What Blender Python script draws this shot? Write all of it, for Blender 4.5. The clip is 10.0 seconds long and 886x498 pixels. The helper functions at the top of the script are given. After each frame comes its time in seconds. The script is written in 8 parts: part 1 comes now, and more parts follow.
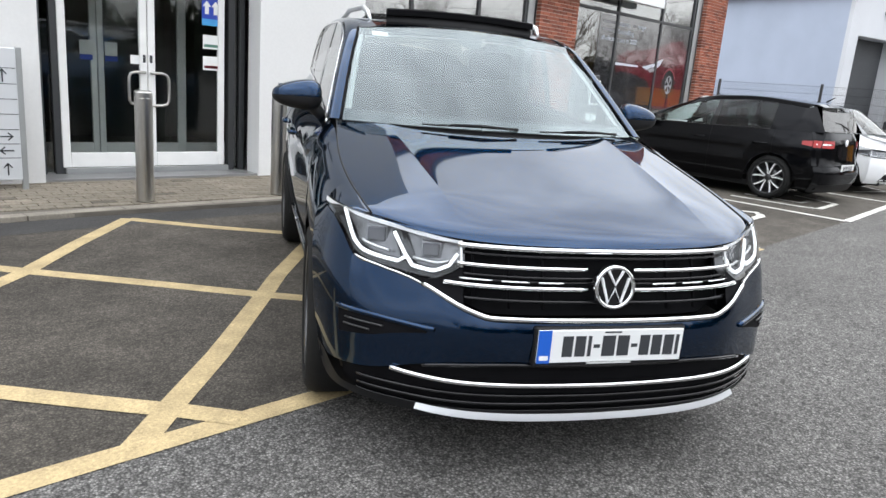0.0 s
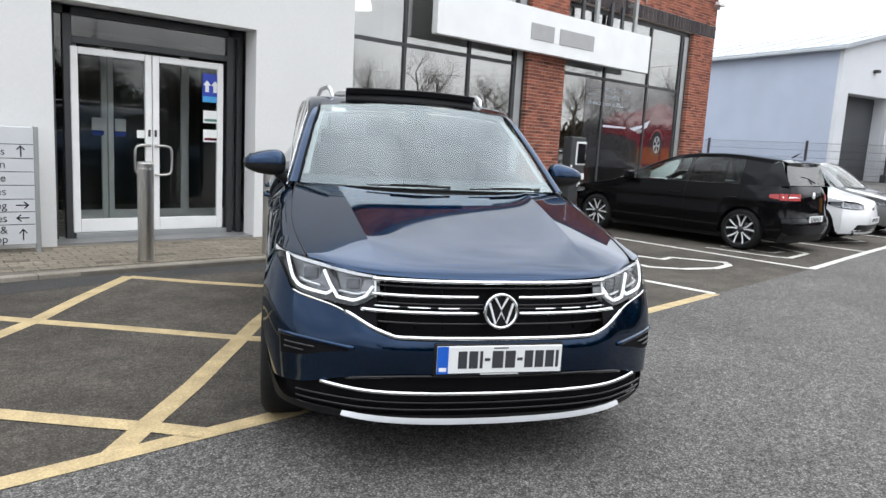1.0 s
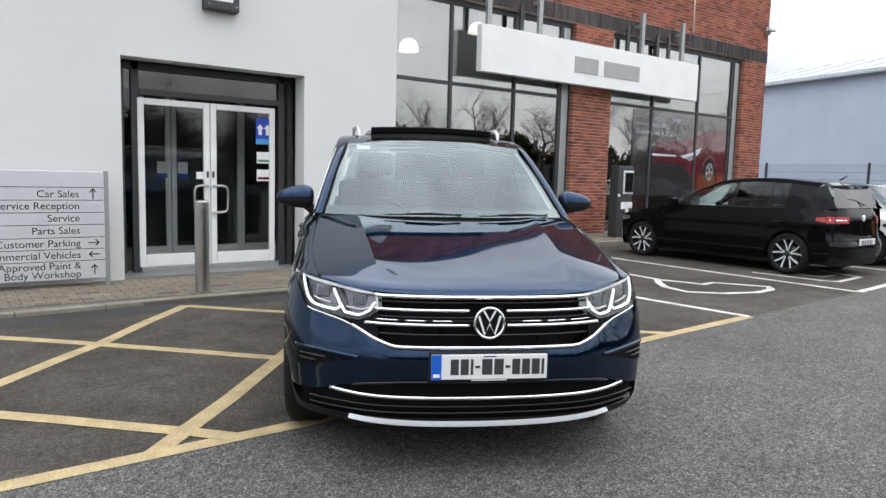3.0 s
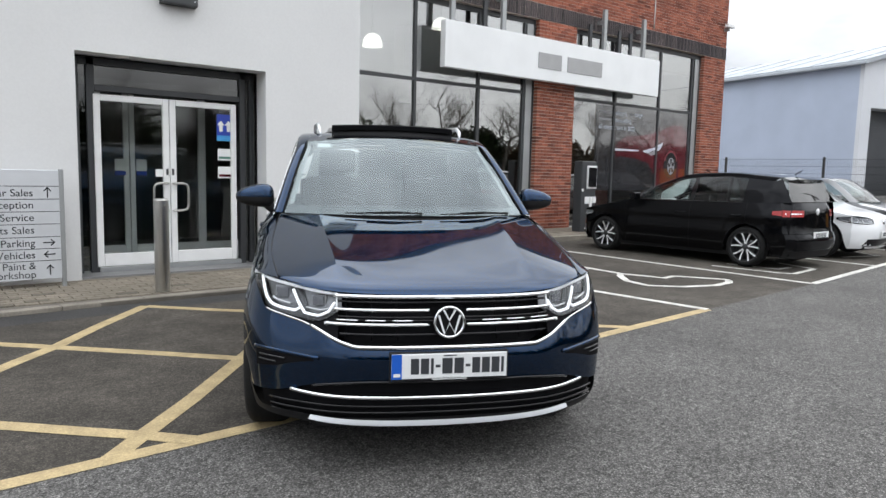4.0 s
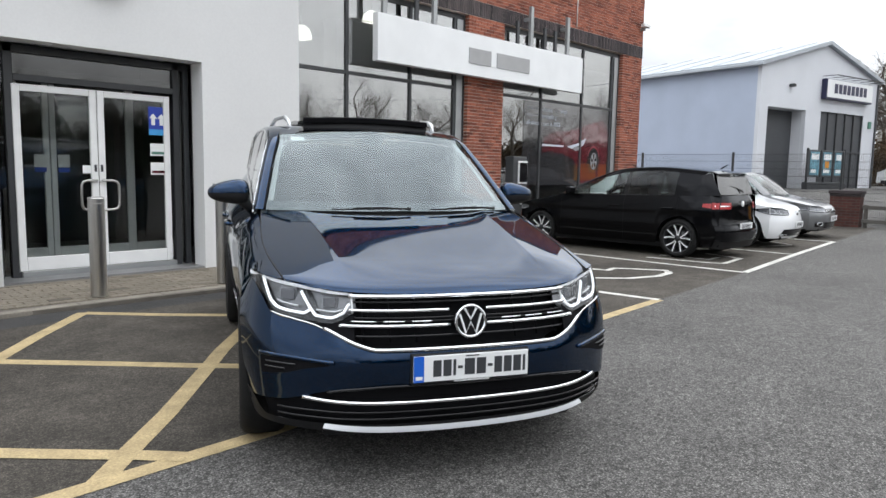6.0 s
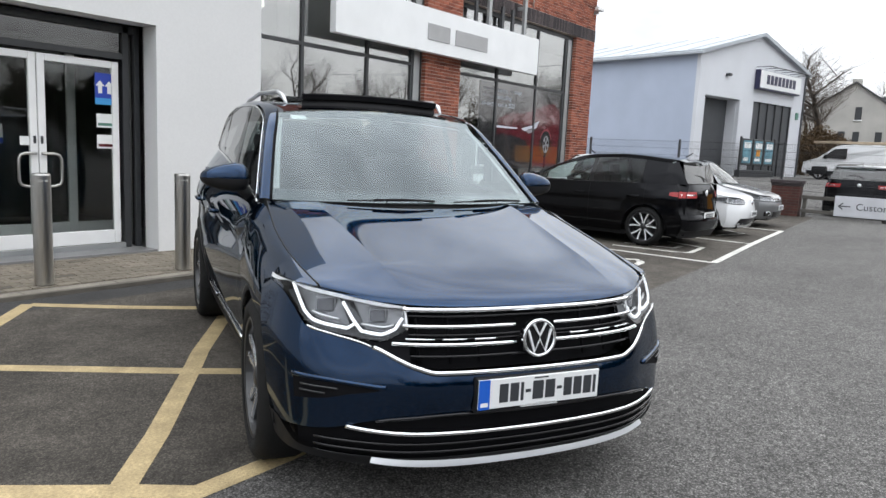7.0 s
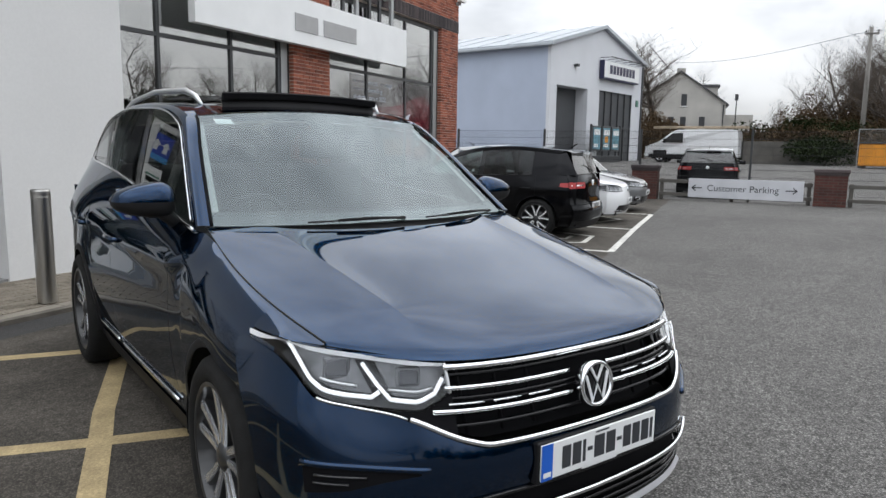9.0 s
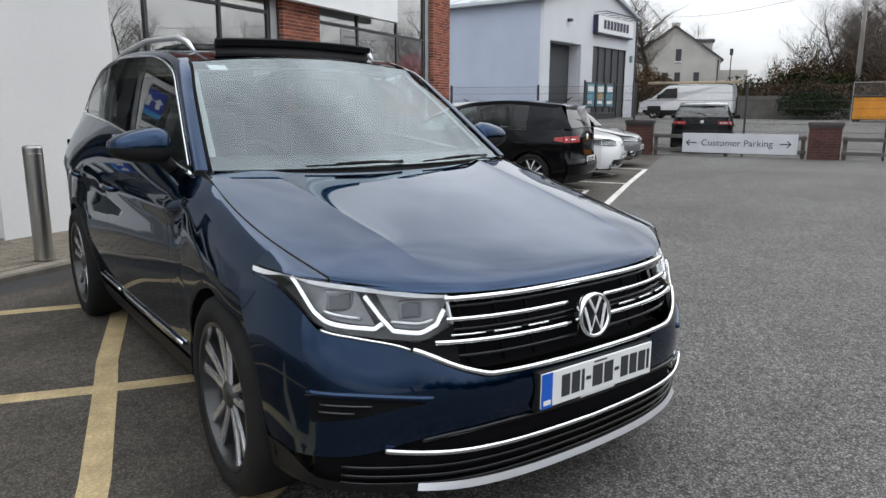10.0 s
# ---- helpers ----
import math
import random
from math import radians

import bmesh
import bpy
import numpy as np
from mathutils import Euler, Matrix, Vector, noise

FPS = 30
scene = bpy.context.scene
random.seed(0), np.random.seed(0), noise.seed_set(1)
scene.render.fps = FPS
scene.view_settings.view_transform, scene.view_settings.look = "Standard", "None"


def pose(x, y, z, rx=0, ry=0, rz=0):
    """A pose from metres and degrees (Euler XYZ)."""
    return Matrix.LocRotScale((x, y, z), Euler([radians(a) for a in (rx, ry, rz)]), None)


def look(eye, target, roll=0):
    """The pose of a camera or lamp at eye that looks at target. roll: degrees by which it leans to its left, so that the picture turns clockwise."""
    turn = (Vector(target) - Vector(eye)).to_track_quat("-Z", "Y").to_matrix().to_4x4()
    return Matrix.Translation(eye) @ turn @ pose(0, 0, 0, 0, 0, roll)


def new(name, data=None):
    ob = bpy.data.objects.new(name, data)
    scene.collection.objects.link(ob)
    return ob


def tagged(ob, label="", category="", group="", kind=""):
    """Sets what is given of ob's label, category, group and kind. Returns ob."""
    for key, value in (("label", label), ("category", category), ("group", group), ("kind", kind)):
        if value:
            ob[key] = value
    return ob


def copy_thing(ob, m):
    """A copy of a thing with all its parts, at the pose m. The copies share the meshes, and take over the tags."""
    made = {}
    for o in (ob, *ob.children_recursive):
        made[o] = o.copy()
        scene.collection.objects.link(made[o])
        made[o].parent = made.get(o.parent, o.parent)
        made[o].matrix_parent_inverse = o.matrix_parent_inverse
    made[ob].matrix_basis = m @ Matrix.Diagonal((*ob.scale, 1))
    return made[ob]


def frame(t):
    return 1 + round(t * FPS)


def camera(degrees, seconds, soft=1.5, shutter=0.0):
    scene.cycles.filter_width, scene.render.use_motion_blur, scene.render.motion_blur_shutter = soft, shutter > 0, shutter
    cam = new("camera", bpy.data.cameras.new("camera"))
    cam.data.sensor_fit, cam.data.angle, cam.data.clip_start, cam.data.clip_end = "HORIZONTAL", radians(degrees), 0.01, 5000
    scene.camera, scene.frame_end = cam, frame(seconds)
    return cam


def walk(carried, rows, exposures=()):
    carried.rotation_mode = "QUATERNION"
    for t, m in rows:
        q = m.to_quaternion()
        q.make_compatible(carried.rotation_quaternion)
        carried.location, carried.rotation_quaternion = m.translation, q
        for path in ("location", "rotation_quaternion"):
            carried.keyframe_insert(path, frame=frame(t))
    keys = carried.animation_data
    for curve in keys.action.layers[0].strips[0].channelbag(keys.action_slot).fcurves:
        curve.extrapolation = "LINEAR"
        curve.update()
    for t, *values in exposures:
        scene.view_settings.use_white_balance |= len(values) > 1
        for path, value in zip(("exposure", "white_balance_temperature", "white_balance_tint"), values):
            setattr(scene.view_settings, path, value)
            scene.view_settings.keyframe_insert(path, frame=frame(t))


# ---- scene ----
cam = camera(64.9, 10.0)
PATH = [
    (0, (0.834, 1.187, 1.321), (2.157, 2.611, 0.853), 4.6),
    (0.5, (0.822, 0.853, 1.348), (2.003, 2.431, 1.01), 3.7),
    (1, (0.752, 0.528, 1.358), (2.061, 2.011, 1.062), 3.2),
    (1.5, (0.599, 0.266, 1.354), (1.946, 1.726, 1.124), 2.9),
    (2, (0.608, 0.101, 1.387), (1.929, 1.592, 1.21), 2.4),
    (2.5, (0.749, 0.123, 1.355), (1.961, 1.701, 1.154), 3.1),
    (2.7, (0.766, 0.106, 1.353), (1.943, 1.71, 1.149), 1.8),
    (3.8, (0.791, 0.058, 1.368), (1.979, 1.652, 1.151), 0.7),
    (4, (0.799, 0.054, 1.377), (2.044, 1.603, 1.157), 1.3),
    (4.5, (0.86, 0.074, 1.358), (2.274, 1.473, 1.15), 2.3),
    (5, (0.819, 0.04, 1.38), (2.23, 1.44, 1.161), 2.8),
    (5.2, (0.818, 0.103, 1.389), (2.194, 1.537, 1.167), 3.1),
    (6.3, (0.481, 0.652, 1.346), (1.939, 1.998, 1.101), -0.1),
    (6.5, (0.537, 0.815, 1.38), (2.009, 2.139, 1.097), -0.4),
    (7, (0.51, 1.121, 1.393), (2.063, 2.349, 1.111), 2.7),
    (7.5, (0.524, 1.413, 1.407), (2.224, 2.405, 1.05), 1.0),
    (8, (0.697, 1.655, 1.423), (2.414, 2.636, 1.123), 0.9),
    (8.5, (0.716, 1.817, 1.429), (2.448, 2.77, 1.131), 2.9),
    (9, (0.64, 1.898, 1.437), (2.41, 2.781, 1.147), 0.9),
    (9.5, (0.611, 1.919, 1.408), (2.397, 2.762, 1.095), 2.1),
    (10, (0.601, 1.898, 1.362), (2.363, 2.757, 0.962), 0.2),
]
walk(cam, [(t, look(eye, target, roll)) for t, eye, target, roll in PATH],
     [(0, 0.2), (0.5, 0.13), (1, 0.05), (1.5, -0.22), (2, -0.35), (2.5, -0.12), (4, -0.17), (4.5, -0.29), (5, -0.31), (6.5, -0.12), (7.5, -0.22), (8, -0.38), (9, -0.43), (10, -0.38)])

# ---- world and light ----
world = bpy.data.worlds.new("sky")
scene.world = world
world.use_nodes = True
wn, wl = world.node_tree.nodes, world.node_tree.links
wn.clear()
w_out = wn.new("ShaderNodeOutputWorld")
w_bg = wn.new("ShaderNodeBackground")
w_sky = wn.new("ShaderNodeTexSky")
w_sky.sky_type = "NISHITA"
w_sky.sun_disc = False
w_sky.sun_elevation, w_sky.sun_rotation = radians(39), radians(99)
w_co = wn.new("ShaderNodeTexCoord")
w_map = wn.new("ShaderNodeMapping")
w_map.inputs["Scale"].default_value = (1.0, 1.0, 2.6)
w_noise = wn.new("ShaderNodeTexNoise")
w_noise.inputs["Scale"].default_value = 2.1
w_noise.inputs["Detail"].default_value = 6.0
w_noise.inputs["Roughness"].default_value = 0.55
w_ramp = wn.new("ShaderNodeValToRGB")
w_ramp.color_ramp.elements[0].position = 0.34
w_ramp.color_ramp.elements[0].color = (8.6, 9.1, 9.9, 1)
w_ramp.color_ramp.elements[1].position = 0.62
w_ramp.color_ramp.elements[1].color = (20.3, 20.9, 21.8, 1)
w_mix = wn.new("ShaderNodeMixRGB")
w_mix.inputs["Fac"].default_value = 0.88
wl.new(w_co.outputs["Generated"], w_map.inputs["Vector"])
wl.new(w_map.outputs["Vector"], w_noise.inputs["Vector"])
wl.new(w_noise.outputs["Fac"], w_ramp.inputs["Fac"])
wl.new(w_sky.outputs["Color"], w_mix.inputs["Color1"])
wl.new(w_ramp.outputs["Color"], w_mix.inputs["Color2"])
# overcast: the zenith is brighter than the horizon
w_sep = wn.new("ShaderNodeSeparateXYZ")
w_grad = wn.new("ShaderNodeMapRange")
w_grad.inputs["From Min"].default_value, w_grad.inputs["From Max"].default_value = 0.0, 0.7
w_grad.inputs["To Min"].default_value, w_grad.inputs["To Max"].default_value = 0.62, 2.2
w_mul = wn.new("ShaderNodeVectorMath")
w_mul.operation = "SCALE"
wl.new(w_co.outputs["Generated"], w_sep.inputs["Vector"])
wl.new(w_sep.outputs["Z"], w_grad.inputs["Value"])
wl.new(w_mix.outputs["Color"], w_mul.inputs[0])
wl.new(w_grad.outputs["Result"], w_mul.inputs["Scale"])
wl.new(w_mul.outputs["Vector"], w_bg.inputs["Color"])
w_bg.inputs["Strength"].default_value = 0.082
wl.new(w_bg.outputs["Background"], w_out.inputs["Surface"])

sun_data = bpy.data.lights.new("sun", "SUN")
sun_data.energy, sun_data.angle, sun_data.color = 1.2, radians(140), (1.0, 0.96, 0.90)
sun_ob = new("sun", sun_data)
sun_ob.matrix_world = look((36, -6, 30), (0, 0, 0))

# ---- materials ----


def material(name, colour, rough=0.6, metal=0.0, coat=0.0, var=0.0, scale=4.0, fine=0.0, fine_scale=60.0, bump=0.0, bump_scale=80.0, spec=0.5, stretch=(1, 1, 1), rvar=0.0, coat_ior=1.5, edge=None):
    """Principled material with stains at one scale, grain at a finer one, and fine relief."""
    m = bpy.data.materials.new(name)
    m.use_nodes = True
    nt = m.node_tree
    b = nt.nodes["Principled BSDF"]
    b.inputs["Roughness"].default_value = rough
    b.inputs["Metallic"].default_value = metal
    b.inputs["Coat Weight"].default_value = coat
    b.inputs["Coat Roughness"].default_value = 0.03
    b.inputs["Specular IOR Level"].default_value = spec
    b.inputs["Coat IOR"].default_value = coat_ior
    if edge:
        b.inputs["Specular Tint"].default_value = (*edge, 1)
    b.inputs["Base Color"].default_value = (*colour, 1)
    co = nt.nodes.new("ShaderNodeTexCoord")
    mp = nt.nodes.new("ShaderNodeMapping")
    mp.inputs["Scale"].default_value = stretch
    nt.links.new(co.outputs["Object"], mp.inputs["Vector"])
    last = None
    for amount, sc, det in ((var, scale, 5), (fine, fine_scale, 3)):
        if amount <= 0:
            continue
        nz = nt.nodes.new("ShaderNodeTexNoise")
        nz.inputs["Scale"].default_value = sc
        nz.inputs["Detail"].default_value = det
        nt.links.new(mp.outputs["Vector"], nz.inputs["Vector"])
        rp = nt.nodes.new("ShaderNodeMapRange")
        rp.inputs["From Min"].default_value, rp.inputs["From Max"].default_value = 0.3, 0.7
        rp.inputs["To Min"].default_value, rp.inputs["To Max"].default_value = 1 - amount, 1 + amount
        nt.links.new(nz.outputs["Fac"], rp.inputs["Value"])
        mul = nt.nodes.new("ShaderNodeVectorMath")
        mul.operation = "SCALE"
        if last is None:
            mul.inputs[0].default_value = colour
        else:
            nt.links.new(last, mul.inputs[0])
        nt.links.new(rp.outputs["Result"], mul.inputs["Scale"])
        last = mul.outputs["Vector"]
        if rvar > 0 and sc == scale:
            rr = nt.nodes.new("ShaderNodeMapRange")
            rr.inputs["From Min"].default_value, rr.inputs["From Max"].default_value = 0.3, 0.7
            rr.inputs["To Min"].default_value, rr.inputs["To Max"].default_value = max(0, rough - rvar), min(1, rough + rvar)
            nt.links.new(nz.outputs["Fac"], rr.inputs["Value"])
            nt.links.new(rr.outputs["Result"], b.inputs["Roughness"])
    if last is not None:
        nt.links.new(last, b.inputs["Base Color"])
    if bump > 0:
        nz = nt.nodes.new("ShaderNodeTexNoise")
        nz.inputs["Scale"].default_value = bump_scale
        nz.inputs["Detail"].default_value = 4
        nt.links.new(mp.outputs["Vector"], nz.inputs["Vector"])
        bp = nt.nodes.new("ShaderNodeBump")
        bp.inputs["Strength"].default_value = bump
        bp.inputs["Distance"].default_value = 0.01
        nt.links.new(nz.outputs["Fac"], bp.inputs["Height"])
        nt.links.new(bp.outputs["Normal"], b.inputs["Normal"])
    return m


def glass(name, tint, rough=0.0, ior=1.5, sheen=(1, 1, 1)):
    """Thin pane: clear with a tint, and the gloss of glass by Fresnel."""
    m = bpy.data.materials.new(name)
    m.use_nodes = True
    nt = m.node_tree
    nt.nodes.clear()
    out = nt.nodes.new("ShaderNodeOutputMaterial")
    tr = nt.nodes.new("ShaderNodeBsdfTransparent")
    tr.inputs["Color"].default_value = (*tint, 1)
    gl = nt.nodes.new("ShaderNodeBsdfGlossy")
    gl.inputs["Roughness"].default_value = rough
    gl.inputs["Color"].default_value = (*sheen, 1)
    f0 = ((ior - 1) / (ior + 1)) ** 2
    lw = nt.nodes.new("ShaderNodeLayerWeight")
    lw.inputs["Blend"].default_value = 0.5
    pw = nt.nodes.new("ShaderNodeMath")
    pw.operation = "POWER"
    pw.inputs[1].default_value = 5.0
    nt.links.new(lw.outputs["Facing"], pw.inputs[0])
    ma = nt.nodes.new("ShaderNodeMath")
    ma.operation = "MULTIPLY_ADD"
    ma.inputs[1].default_value, ma.inputs[2].default_value = 1 - f0, f0
    nt.links.new(pw.outputs["Value"], ma.inputs[0])
    mx = nt.nodes.new("ShaderNodeMixShader")
    nt.links.new(ma.outputs["Value"], mx.inputs["Fac"])
    nt.links.new(tr.outputs["BSDF"], mx.inputs[1])
    nt.links.new(gl.outputs["BSDF"], mx.inputs[2])
    nt.links.new(mx.outputs["Shader"], out.inputs["Surface"])
    return m


def car_paint(name, pigment, flake, ior=1.45, share=0.65, flake_rough=0.33):
    """Car paint: pigment and metal flakes under a clear coat whose gloss follows Fresnel."""
    m = bpy.data.materials.new(name)
    m.use_nodes = True
    nt = m.node_tree
    nt.nodes.clear()
    out = nt.nodes.new("ShaderNodeOutputMaterial")
    di = nt.nodes.new("ShaderNodeBsdfDiffuse")
    di.inputs["Color"].default_value = (*pigment, 1)
    fl = nt.nodes.new("ShaderNodeBsdfGlossy")
    fl.inputs["Roughness"].default_value = flake_rough
    co = nt.nodes.new("ShaderNodeTexCoord")
    nz = nt.nodes.new("ShaderNodeTexNoise")
    nz.inputs["Scale"].default_value = 900
    nt.links.new(co.outputs["Object"], nz.inputs["Vector"])
    rp = nt.nodes.new("ShaderNodeMapRange")
    rp.inputs["From Min"].default_value, rp.inputs["From Max"].default_value = 0.3, 0.7
    rp.inputs["To Min"].default_value, rp.inputs["To Max"].default_value = 0.8, 1.2
    nt.links.new(nz.outputs["Fac"], rp.inputs["Value"])
    mul = nt.nodes.new("ShaderNodeVectorMath")
    mul.operation = "SCALE"
    mul.inputs[0].default_value = flake
    nt.links.new(rp.outputs["Result"], mul.inputs["Scale"])
    nt.links.new(mul.outputs["Vector"], fl.inputs["Color"])
    base = nt.nodes.new("ShaderNodeMixShader")
    base.inputs["Fac"].default_value = share
    nt.links.new(di.outputs["BSDF"], base.inputs[1])
    nt.links.new(fl.outputs["BSDF"], base.inputs[2])
    coat = nt.nodes.new("ShaderNodeBsdfGlossy")
    coat.inputs["Roughness"].default_value = 0.02
    coat.inputs["Color"].default_value = (0.96, 0.98, 1.0, 1)
    # dust and water marks: the coat is a little duller in places
    dz = nt.nodes.new("ShaderNodeTexNoise")
    dz.inputs["Scale"].default_value = 2.5
    dz.inputs["Detail"].default_value = 5
    nt.links.new(co.outputs["Object"], dz.inputs["Vector"])
    dr = nt.nodes.new("ShaderNodeMapRange")
    dr.inputs["From Min"].default_value, dr.inputs["From Max"].default_value = 0.35, 0.75
    dr.inputs["To Min"].default_value, dr.inputs["To Max"].default_value = 0.012, 0.05
    nt.links.new(dz.outputs["Fac"], dr.inputs["Value"])
    nt.links.new(dr.outputs["Result"], coat.inputs["Roughness"])
    fr = nt.nodes.new("ShaderNodeFresnel")
    fr.inputs["IOR"].default_value = ior
    mx = nt.nodes.new("ShaderNodeMixShader")
    nt.links.new(fr.outputs["Fac"], mx.inputs["Fac"])
    nt.links.new(base.outputs["Shader"], mx.inputs[1])
    nt.links.new(coat.outputs["BSDF"], mx.inputs[2])
    nt.links.new(mx.outputs["Shader"], out.inputs["Surface"])
    return m


def brick_material(name, c1, c2, mortar, width=0.225, row=0.075, vertical=False):
    m = bpy.data.materials.new(name)
    m.use_nodes = True
    nt = m.node_tree
    b = nt.nodes["Principled BSDF"]
    b.inputs["Roughness"].default_value = 0.85
    co = nt.nodes.new("ShaderNodeTexCoord")
    sp = nt.nodes.new("ShaderNodeSeparateXYZ")
    nt.links.new(co.outputs["Object"], sp.inputs["Vector"])
    ad = nt.nodes.new("ShaderNodeMath")
    ad.operation = "ADD"
    nt.links.new(sp.outputs["X"], ad.inputs[0])
    nt.links.new(sp.outputs["Y"], ad.inputs[1])
    cb = nt.nodes.new("ShaderNodeCombineXYZ")
    if vertical:
        nt.links.new(sp.outputs["Z"], cb.inputs["X"])
        nt.links.new(ad.outputs["Value"], cb.inputs["Y"])
    else:
        nt.links.new(ad.outputs["Value"], cb.inputs["X"])
        nt.links.new(sp.outputs["Z"], cb.inputs["Y"])
    br = nt.nodes.new("ShaderNodeTexBrick")
    br.inputs["Color1"].default_value = (*c1, 1)
    br.inputs["Color2"].default_value = (*c2, 1)
    br.inputs["Mortar"].default_value = (*mortar, 1)
    br.inputs["Scale"].default_value = 1.0
    br.inputs["Brick Width"].default_value = width
    br.inputs["Row Height"].default_value = row
    br.inputs["Mortar Size"].default_value = 0.009
    br.inputs["Bias"].default_value = -0.1
    nt.links.new(cb.outputs["Vector"], br.inputs["Vector"])
    nz = nt.nodes.new("ShaderNodeTexNoise")
    nz.inputs["Scale"].default_value = 3.0
    nz.inputs["Detail"].default_value = 8
    nt.links.new(co.outputs["Object"], nz.inputs["Vector"])
    rp = nt.nodes.new("ShaderNodeMapRange")
    rp.inputs["From Min"].default_value, rp.inputs["From Max"].default_value = 0.3, 0.7
    rp.inputs["To Min"].default_value, rp.inputs["To Max"].default_value = 0.72, 1.28
    nt.links.new(nz.outputs["Fac"], rp.inputs["Value"])
    mul = nt.nodes.new("ShaderNodeVectorMath")
    mul.operation = "SCALE"
    nt.links.new(br.outputs["Color"], mul.inputs[0])
    nt.links.new(rp.outputs["Result"], mul.inputs["Scale"])
    nt.links.new(mul.outputs["Vector"], b.inputs["Base Color"])
    bp = nt.nodes.new("ShaderNodeBump")
    bp.inputs["Strength"].default_value = 0.6
    bp.inputs["Distance"].default_value = 0.008
    bp.invert = True
    nt.links.new(br.outputs["Fac"], bp.inputs["Height"])
    nt.links.new(bp.outputs["Normal"], b.inputs["Normal"])
    return m


def asphalt_material(name, colour, stain, grain=1.0):
    """Worn asphalt: single stones of differing tone, stains at two scales and a rough relief."""
    m = bpy.data.materials.new(name)
    m.use_nodes = True
    nt = m.node_tree
    b = nt.nodes["Principled BSDF"]
    b.inputs["Roughness"].default_value = 0.9
    b.inputs["Specular IOR Level"].default_value = 0.2
    co = nt.nodes.new("ShaderNodeTexCoord")
    factors = []

    def ranged(socket, a0, a1, b0, b1):
        r = nt.nodes.new("ShaderNodeMapRange")
        r.inputs["From Min"].default_value, r.inputs["From Max"].default_value = a0, a1
        r.inputs["To Min"].default_value, r.inputs["To Max"].default_value = b0, b1
        nt.links.new(socket, r.inputs["Value"])
        return r.outputs["Result"]

    stones = nt.nodes.new("ShaderNodeTexVoronoi")
    stones.inputs["Scale"].default_value = 115
    nt.links.new(co.outputs["Object"], stones.inputs["Vector"])
    sep = nt.nodes.new("ShaderNodeSeparateColor")
    nt.links.new(stones.outputs["Color"], sep.inputs["Color"])
    tone = nt.nodes.new("ShaderNodeMath")
    tone.operation = "POWER"
    tone.inputs[1].default_value = 2.2
    nt.links.new(sep.outputs["Red"], tone.inputs[0])
    factors.append(ranged(tone.outputs["Value"], 0, 1, 1 - 0.26 * grain, 1 + 0.48 * grain))
    factors.append(ranged(stones.outputs["Distance"], 0.2, 0.75, 1 + 0.1 * grain, 1 - 0.45 * grain))
    for sc, amount in ((0.45, stain), (3.2, stain * 0.7), (22, 0.22 * grain)):
        nz = nt.nodes.new("ShaderNodeTexNoise")
        nz.inputs["Scale"].default_value = sc
        nz.inputs["Detail"].default_value = 5
        nt.links.new(co.outputs["Object"], nz.inputs["Vector"])
        factors.append(ranged(nz.outputs["Fac"], 0.3, 0.7, 1 - amount, 1 + amount))
    last = None
    for fac in factors:
        mul = nt.nodes.new("ShaderNodeVectorMath")
        mul.operation = "SCALE"
        if last is None:
            mul.inputs[0].default_value = colour
        else:
            nt.links.new(last, mul.inputs[0])
        nt.links.new(fac, mul.inputs["Scale"])
        last = mul.outputs["Vector"]
    nt.links.new(last, b.inputs["Base Color"])
    bp = nt.nodes.new("ShaderNodeBump")
    bp.inputs["Strength"].default_value = 0.55
    bp.inputs["Distance"].default_value = 0.004
    bp.invert = True
    nt.links.new(stones.outputs["Distance"], bp.inputs["Height"])
    nt.links.new(bp.outputs["Normal"], b.inputs["Normal"])
    return m


